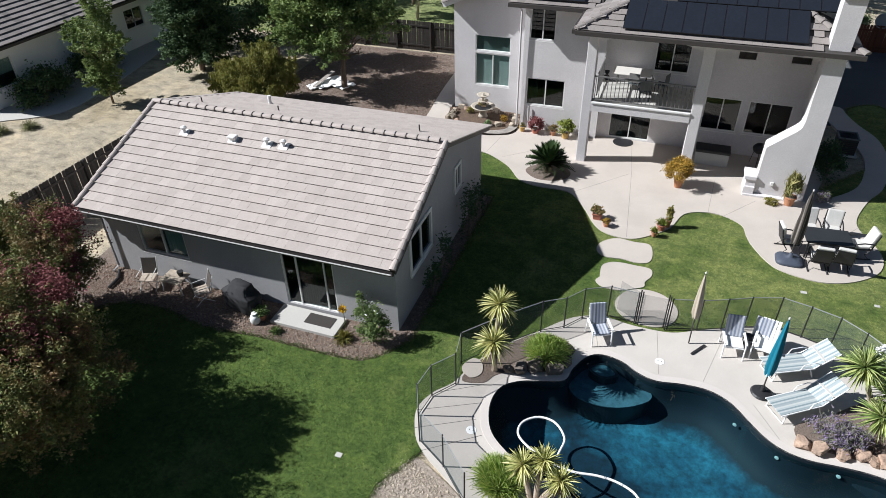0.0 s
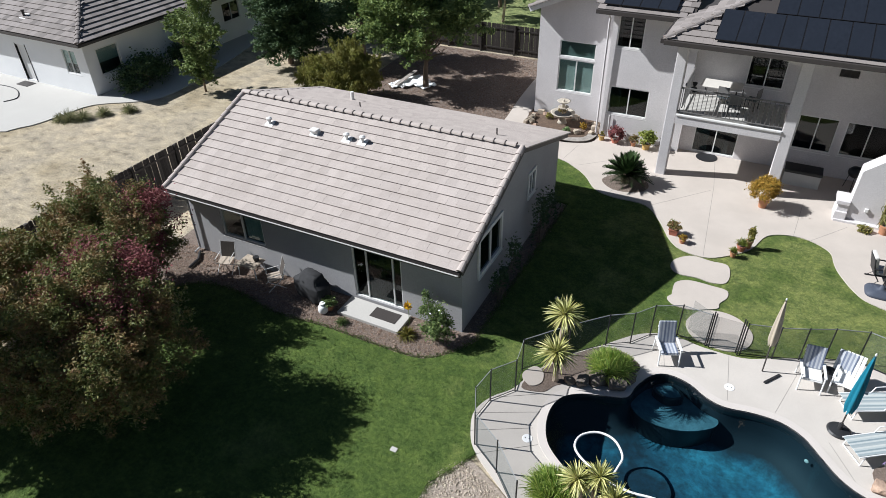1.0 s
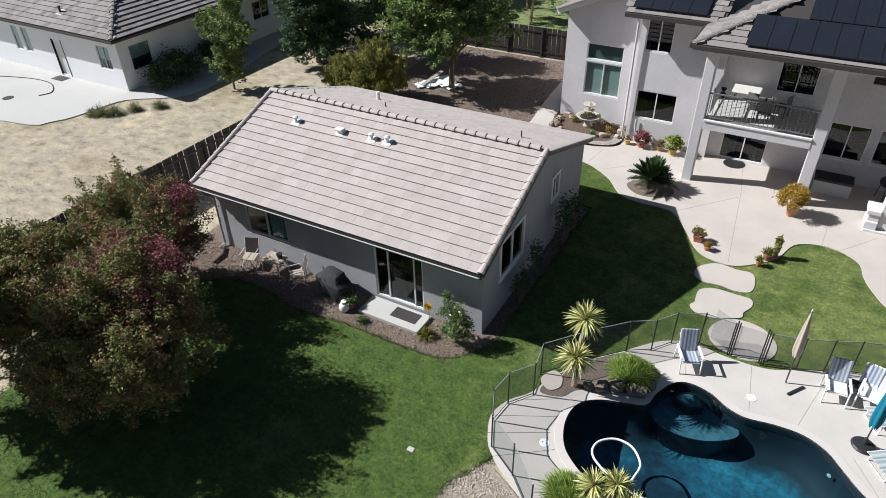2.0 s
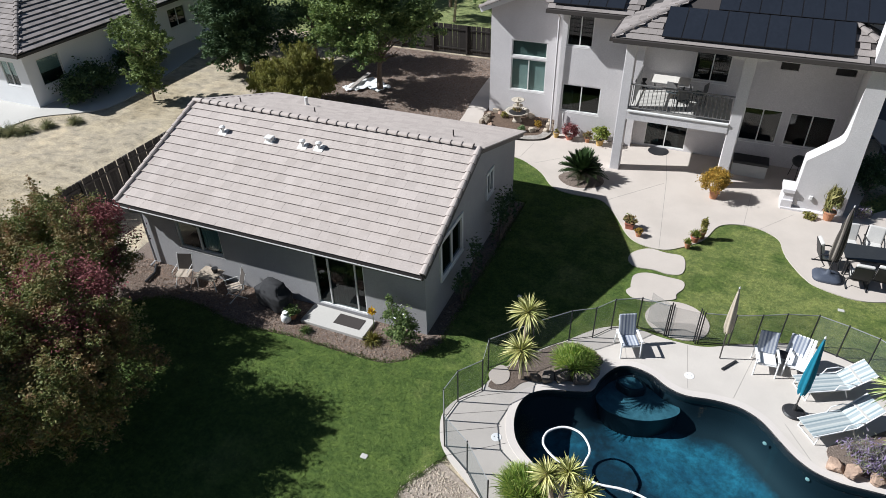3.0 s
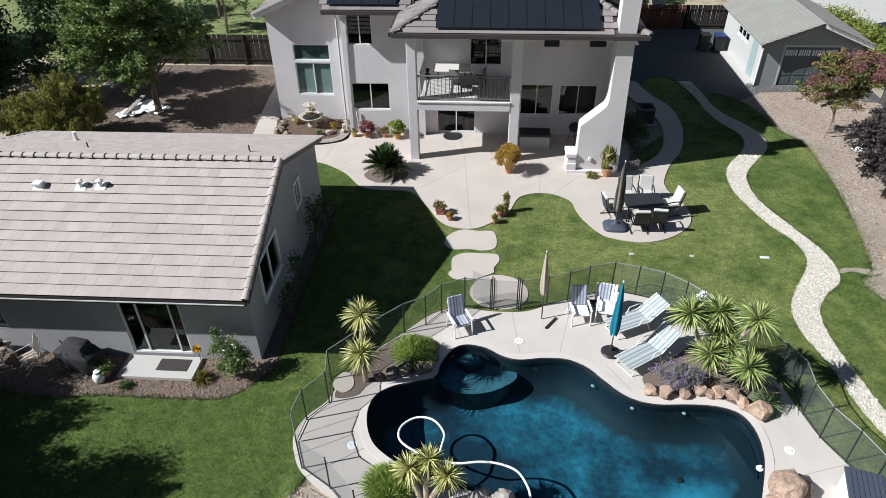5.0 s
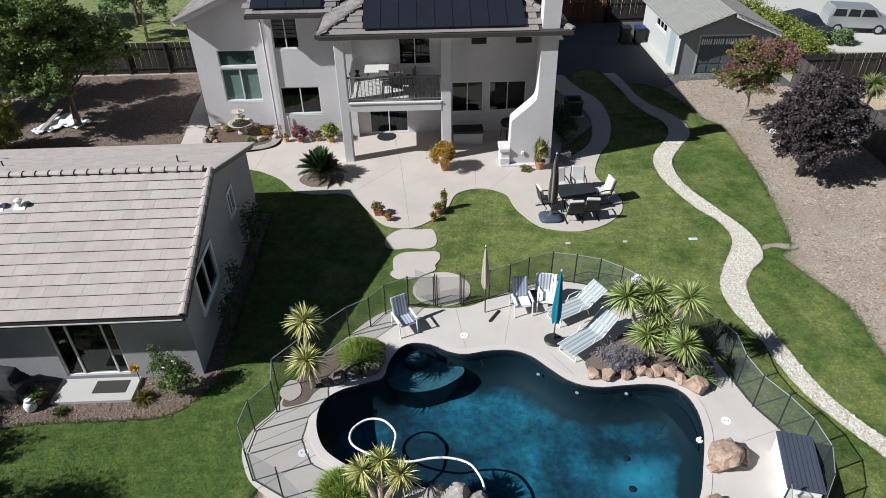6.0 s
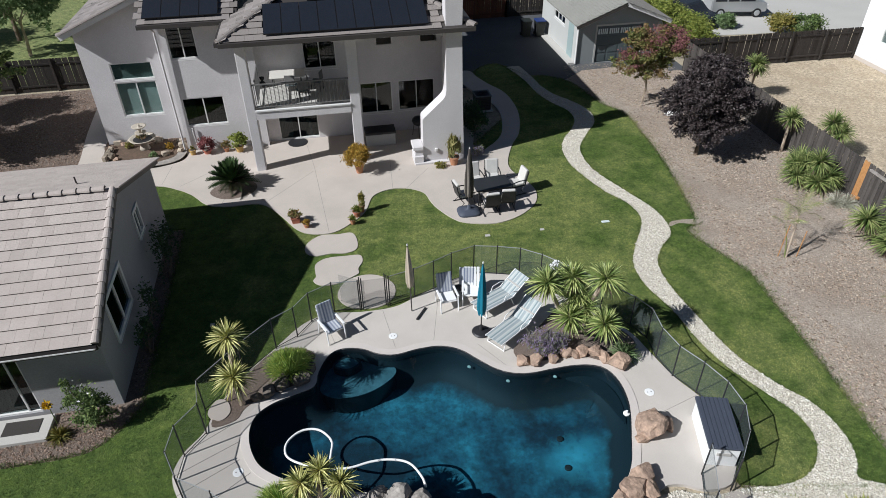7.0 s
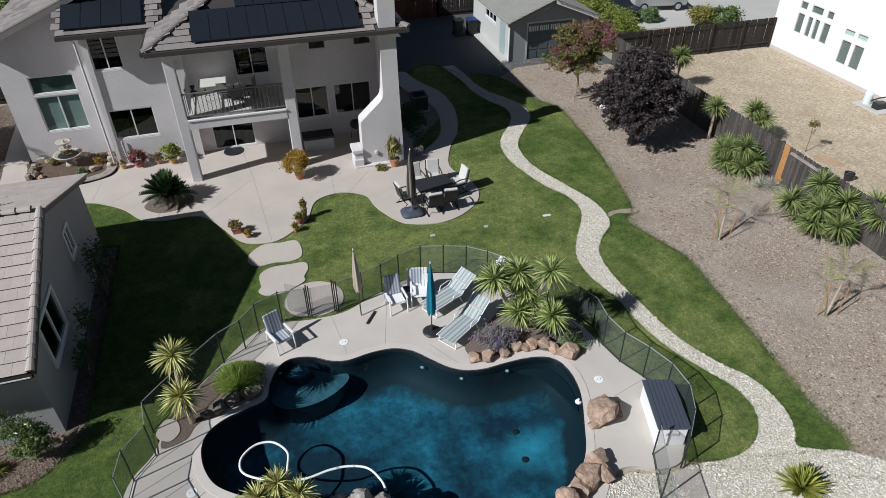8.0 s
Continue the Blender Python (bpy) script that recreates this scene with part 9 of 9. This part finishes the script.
def scatter(area, loop, density, seed, avoid=()):
    r = np.random.default_rng(seed)
    x0, x1, y0, y1 = area
    n = int((x1 - x0) * (y1 - y0) * density)
    P = np.stack([r.uniform(x0, x1, n), r.uniform(y0, y1, n)], 1)
    keep = within(P, loop) if loop else np.ones(n, bool)
    for a in avoid:
        keep &= ~within(P, a)
    return P[keep], r


def blades(name, P, r, h, w, z, material, label, category, lean=0.5):
    """Single upright blades, each one slender triangle."""
    n = len(P)
    a = r.uniform(0, 2 * np.pi, n)
    hh = h * r.uniform(0.5, 1.3, n)
    side = np.stack([np.cos(a), np.sin(a), np.zeros(n)], 1) * (w * r.uniform(0.7, 1.3, n))[:, None] / 2
    b = np.concatenate([P, np.full((n, 1), z)], 1)
    t = b + np.stack([r.normal(size=n) * lean * hh, r.normal(size=n) * lean * hh, hh], 1)
    V = np.stack([b - side, b + side, t], 1).reshape(-1, 3)
    ob = part(name, quads_mesh(name, V.tolist(), np.arange(3 * n).reshape(-1, 3).tolist(), material), None)
    return tagged(ob, label, category, kind="stuff")


def nuggets(name, P, r, size, z, material, label, category, flat=0.6):
    """Small rough lumps, eight faces each."""
    n = len(P)
    base = np.array([(1, 0, 0), (0, 1, 0), (-1, 0, 0), (0, -1, 0), (0, 0, 1), (0, 0, -1)], float)
    s = size * r.uniform(0.5, 1.5, (n, 1))
    a = r.uniform(0, 2 * np.pi, n)
    c, q = np.cos(a), np.sin(a)
    B = np.repeat(base[None], n, 0) * (1 + 0.35 * r.normal(size=(n, 6, 1)))
    B = B * np.stack([r.uniform(0.7, 1.3, n), r.uniform(0.5, 1.0, n), np.full(n, flat)], 1)[:, None, :] * s[:, None, :]
    X = B[..., 0] * c[:, None] - B[..., 1] * q[:, None]
    Y = B[..., 0] * q[:, None] + B[..., 1] * c[:, None]
    V = np.stack([X + P[:, :1], Y + P[:, 1:2], B[..., 2] + z], -1).reshape(-1, 3)
    f = np.array([(0, 1, 4), (1, 2, 4), (2, 3, 4), (3, 0, 4), (1, 0, 5), (2, 1, 5), (3, 2, 5), (0, 3, 5)])
    F = (f[None] + 6 * np.arange(n)[:, None, None]).reshape(-1, 3)
    ob = part(name, quads_mesh(name, V.tolist(), F.tolist(), material), None)
    return tagged(ob, label, category, kind="stuff")


def blade_material(name, cols, broad, patch, lawn_blades=False):
    m, n, l, b = shader(name)
    g = n.new("ShaderNodeNewGeometry")
    tone = ramp(n, l, g.outputs["Random Per Island"], [(i / (len(cols) - 1), c) for i, c in enumerate(cols)])
    f = noise_tex(n, l, g.outputs["Position"], broad, 4)
    dry = ramp(n, l, straw_drift(n, l, g.outputs["Position"], f) if lawn_blades else f, [(0.44, (0, 0, 0)), (0.6, (0.85, 0.85, 0.85))])
    f2 = noise_tex(n, l, g.outputs["Position"], 2.2, 6, 0.75)
    k = ramp(n, l, f2, [(0.36, (0.68, 0.74, 0.74)), (0.5, (1.0, 1.0, 1.0)), (0.64, (1.36, 1.28, 1.24))])
    col = mixc(n, l, 1.0, mixc(n, l, dry, tone, patch), k, "MULTIPLY")
    tuft = ramp(n, l, noise_tex(n, l, g.outputs["Position"], 9.0, 3, 0.7), [(0.36, (0.77, 0.8, 0.79)), (0.5, (1.0, 1.0, 1.0)), (0.64, (1.27, 1.23, 1.19))])
    col = mixc(n, l, 1.0, col, tuft, "MULTIPLY")
    l.new(col, b.inputs["Base Color"])
    b.inputs["Roughness"].default_value = 0.7
    b.inputs["Specular IOR Level"].default_value = 0.2
    t = n.new("ShaderNodeBsdfTranslucent")
    l.new(col, t.inputs[0])
    mx = n.new("ShaderNodeMixShader")
    mx.inputs[0].default_value = 0.2
    l.new(b.outputs[0], mx.inputs[1])
    l.new(t.outputs[0], mx.inputs[2])
    l.new(mx.outputs[0], n["Material Output"].inputs[0])
    M[name] = m


blade_material("blade", [(0.067, 0.107, 0.024), (0.085, 0.13, 0.031), (0.11, 0.16, 0.042), (0.14, 0.186, 0.056)], 0.45, (0.255, 0.272, 0.1), True)
blade_material("straw", [(0.37, 0.31, 0.22), (0.43, 0.365, 0.27), (0.49, 0.42, 0.32), (0.32, 0.27, 0.19)], 0.3, (0.3, 0.255, 0.17))
OFF = [PATIO, PEBBLE, DECK]
P, r = scatter((-17.4, 14.9, 2.5, 36), LAWN, 620, 401, OFF + [[(-1.35, 18.05), (0.35, 18.05), (0.35, 20.55), (-1.35, 20.55)], [(-0.4, 16.4), (1.3, 16.4), (1.3, 17.9), (-0.4, 17.9)]])
blades("grass", P, r, 0.028, 0.02, 0.0, "blade", "short mown green grass", "grass", 1.1)
def along(loop, density, width, seed):
    """Points strewn unevenly along an outline, for ragged turf edges."""
    r = np.random.default_rng(seed)
    out = []
    for (x0, y0), (x1, y1) in zip(loop, loop[1:] + loop[:1]):
        L = math.hypot(x1 - x0, y1 - y0)
        k = int(L * density)
        t = r.uniform(0, 1, k)
        d = np.abs(r.normal(size=k)) * width * (0.5 + 0.5 * np.sin(t * L * 5.0 + x0 * 3) ** 2)
        out.append(np.stack([x0 + (x1 - x0) * t + (y1 - y0) / (L + 1e-6) * d, y0 + (y1 - y0) * t - (x1 - x0) / (L + 1e-6) * d], 1))
    return np.concatenate(out), r


P, r = along(LAWN, 260, 0.09, 409)
keep = np.ones(len(P), bool)
for a in (PATIO, DECK):
    keep &= ~within(P, a)
P = P[keep & (P[:, 1] > 2.5)]
blades("grass_edge", P, r, 0.06, 0.018, -0.01, "blade", "ragged green turf along the lawn's edge", "grass", 0.6)
P, r = along(LAWN, 130, 0.3, 411)
P = P[(P[:, 0] > 11.0) & (P[:, 1] > 7.0) & (P[:, 1] < 32.0) & ~within(P, LAWN) & ~within(P, PEBBLE)]
blades("grass_edge", P, r, 0.07, 0.02, -0.02, "blade", "grass straggling into the bark along the lawn", "grass", 0.7)
P, r = along(PATH_R[::-1] + PATH_L, 120, 0.05, 410)
P = P[within(P, LAWN) | within(P, PEBBLE)]
blades("grass_edge", P, r, 0.06, 0.018, 0.0, "blade", "ragged green turf along the pebble path", "grass", 0.6)
P, r = scatter((5.4, 15, 5.0, 36), PEBBLE, 620, 402, [DECK])
nuggets("pebbles", P, r, 0.029, 0.02, "pebble", "pale rounded river pebbles", "pebbles")
BARK = ccw([(12.6, 5.0), (20.2, 5.0), (20.2, 33.5), (19.6, 35.9), (13.8, 35.9), (12.8, 32.0), (13.2, 8.0)])
P, r = scatter((12.4, 20.3, 5.0, 36), BARK, 240, 403, [LAWN, PEBBLE])
thin = np.sin(P[:, 0] * 1.15 + 0.8 * np.sin(P[:, 1] * 0.9)) * np.sin(P[:, 1] * 0.75 + 1.1 + 0.6 * np.sin(P[:, 0] * 1.3))
P = P[r.random(len(P)) > np.clip(thin * 1.8 - 0.35, 0, 0.85)]   # patches of bare soil
nuggets("bark_chips", P, r, 0.036, -0.02, "chip", "loose grey-brown bark chips", "bark", 0.35)
P, r = scatter((-18.4, -5.9, 11.3, 22.5), ccw([(-18.3, 13.6), (-18.2, 12.3), (-16.8, 11.5), (-14.4, 12.05), (-12.5, 11.7), (-10.7, 11.95), (-7.6, 12.0), (-6.7, 12.3), (-5.95, 13.5), (-6.0, 22.0), (-6.5, 22.0), (-6.5, 13.6)]), 330, 404)
nuggets("bark_chips", P, r, 0.032, -0.012, "chip_dark", "loose brown bark chips by the guest house", "bark", 0.4)
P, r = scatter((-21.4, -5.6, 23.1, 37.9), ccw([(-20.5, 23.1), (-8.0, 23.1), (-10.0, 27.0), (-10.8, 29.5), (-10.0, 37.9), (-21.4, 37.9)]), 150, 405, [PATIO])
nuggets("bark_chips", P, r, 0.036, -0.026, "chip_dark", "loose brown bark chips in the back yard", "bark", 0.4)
P, r = scatter((-5.2, -0.5, 6.0, 9.6), ccw([(-5.0, 8.7), (-4.6, 9.4), (-3.6, 9.05), (-2.4, 8.3), (-0.5, 7.0), (-0.5, 6.0), (-5.1, 6.0)]), 420, 406)
nuggets("gravel", P, r, 0.024, -0.01, "gravel", "tan gravel along the pool deck", "gravel")
P, r = scatter((-36, -19, 2, 30), ccw([(-36, 2), (-20, 2), (-19.6, 14), (-18.6, 22.6), (-21, 30), (-29, 30), (-29.8, 24), (-32.8, 19.5), (-36, 16)]), 26, 407)
blades("dry_grass", P, r, 0.06, 0.014, -0.07, "straw", "dry straw-coloured field grass", "grass", 0.9)
P, r = scatter((20.6, 31.1, 10, 33.6), None, 34, 408)
blades("dry_grass", P, r, 0.055, 0.014, -0.07, "straw", "dry straw-coloured yard grass", "grass", 0.9)
setting("mulch_gap", sheet([ccw(spline([(12.2, 18.85), (12.7, 19.0), (13.3, 18.8), (13.6, 19.05), (13.0, 19.2), (12.4, 19.15)], step=4))], 0.008, 0.02), "tan_mulch", "bare mulch gap across the lawn", "mulch bed")

# ---- the single tiles, boards and bars ----
for parent, me, nm, places in LATE:
    for m in places:
        ob = new(nm, me)
        ob.parent = parent
        ob.matrix_basis = m
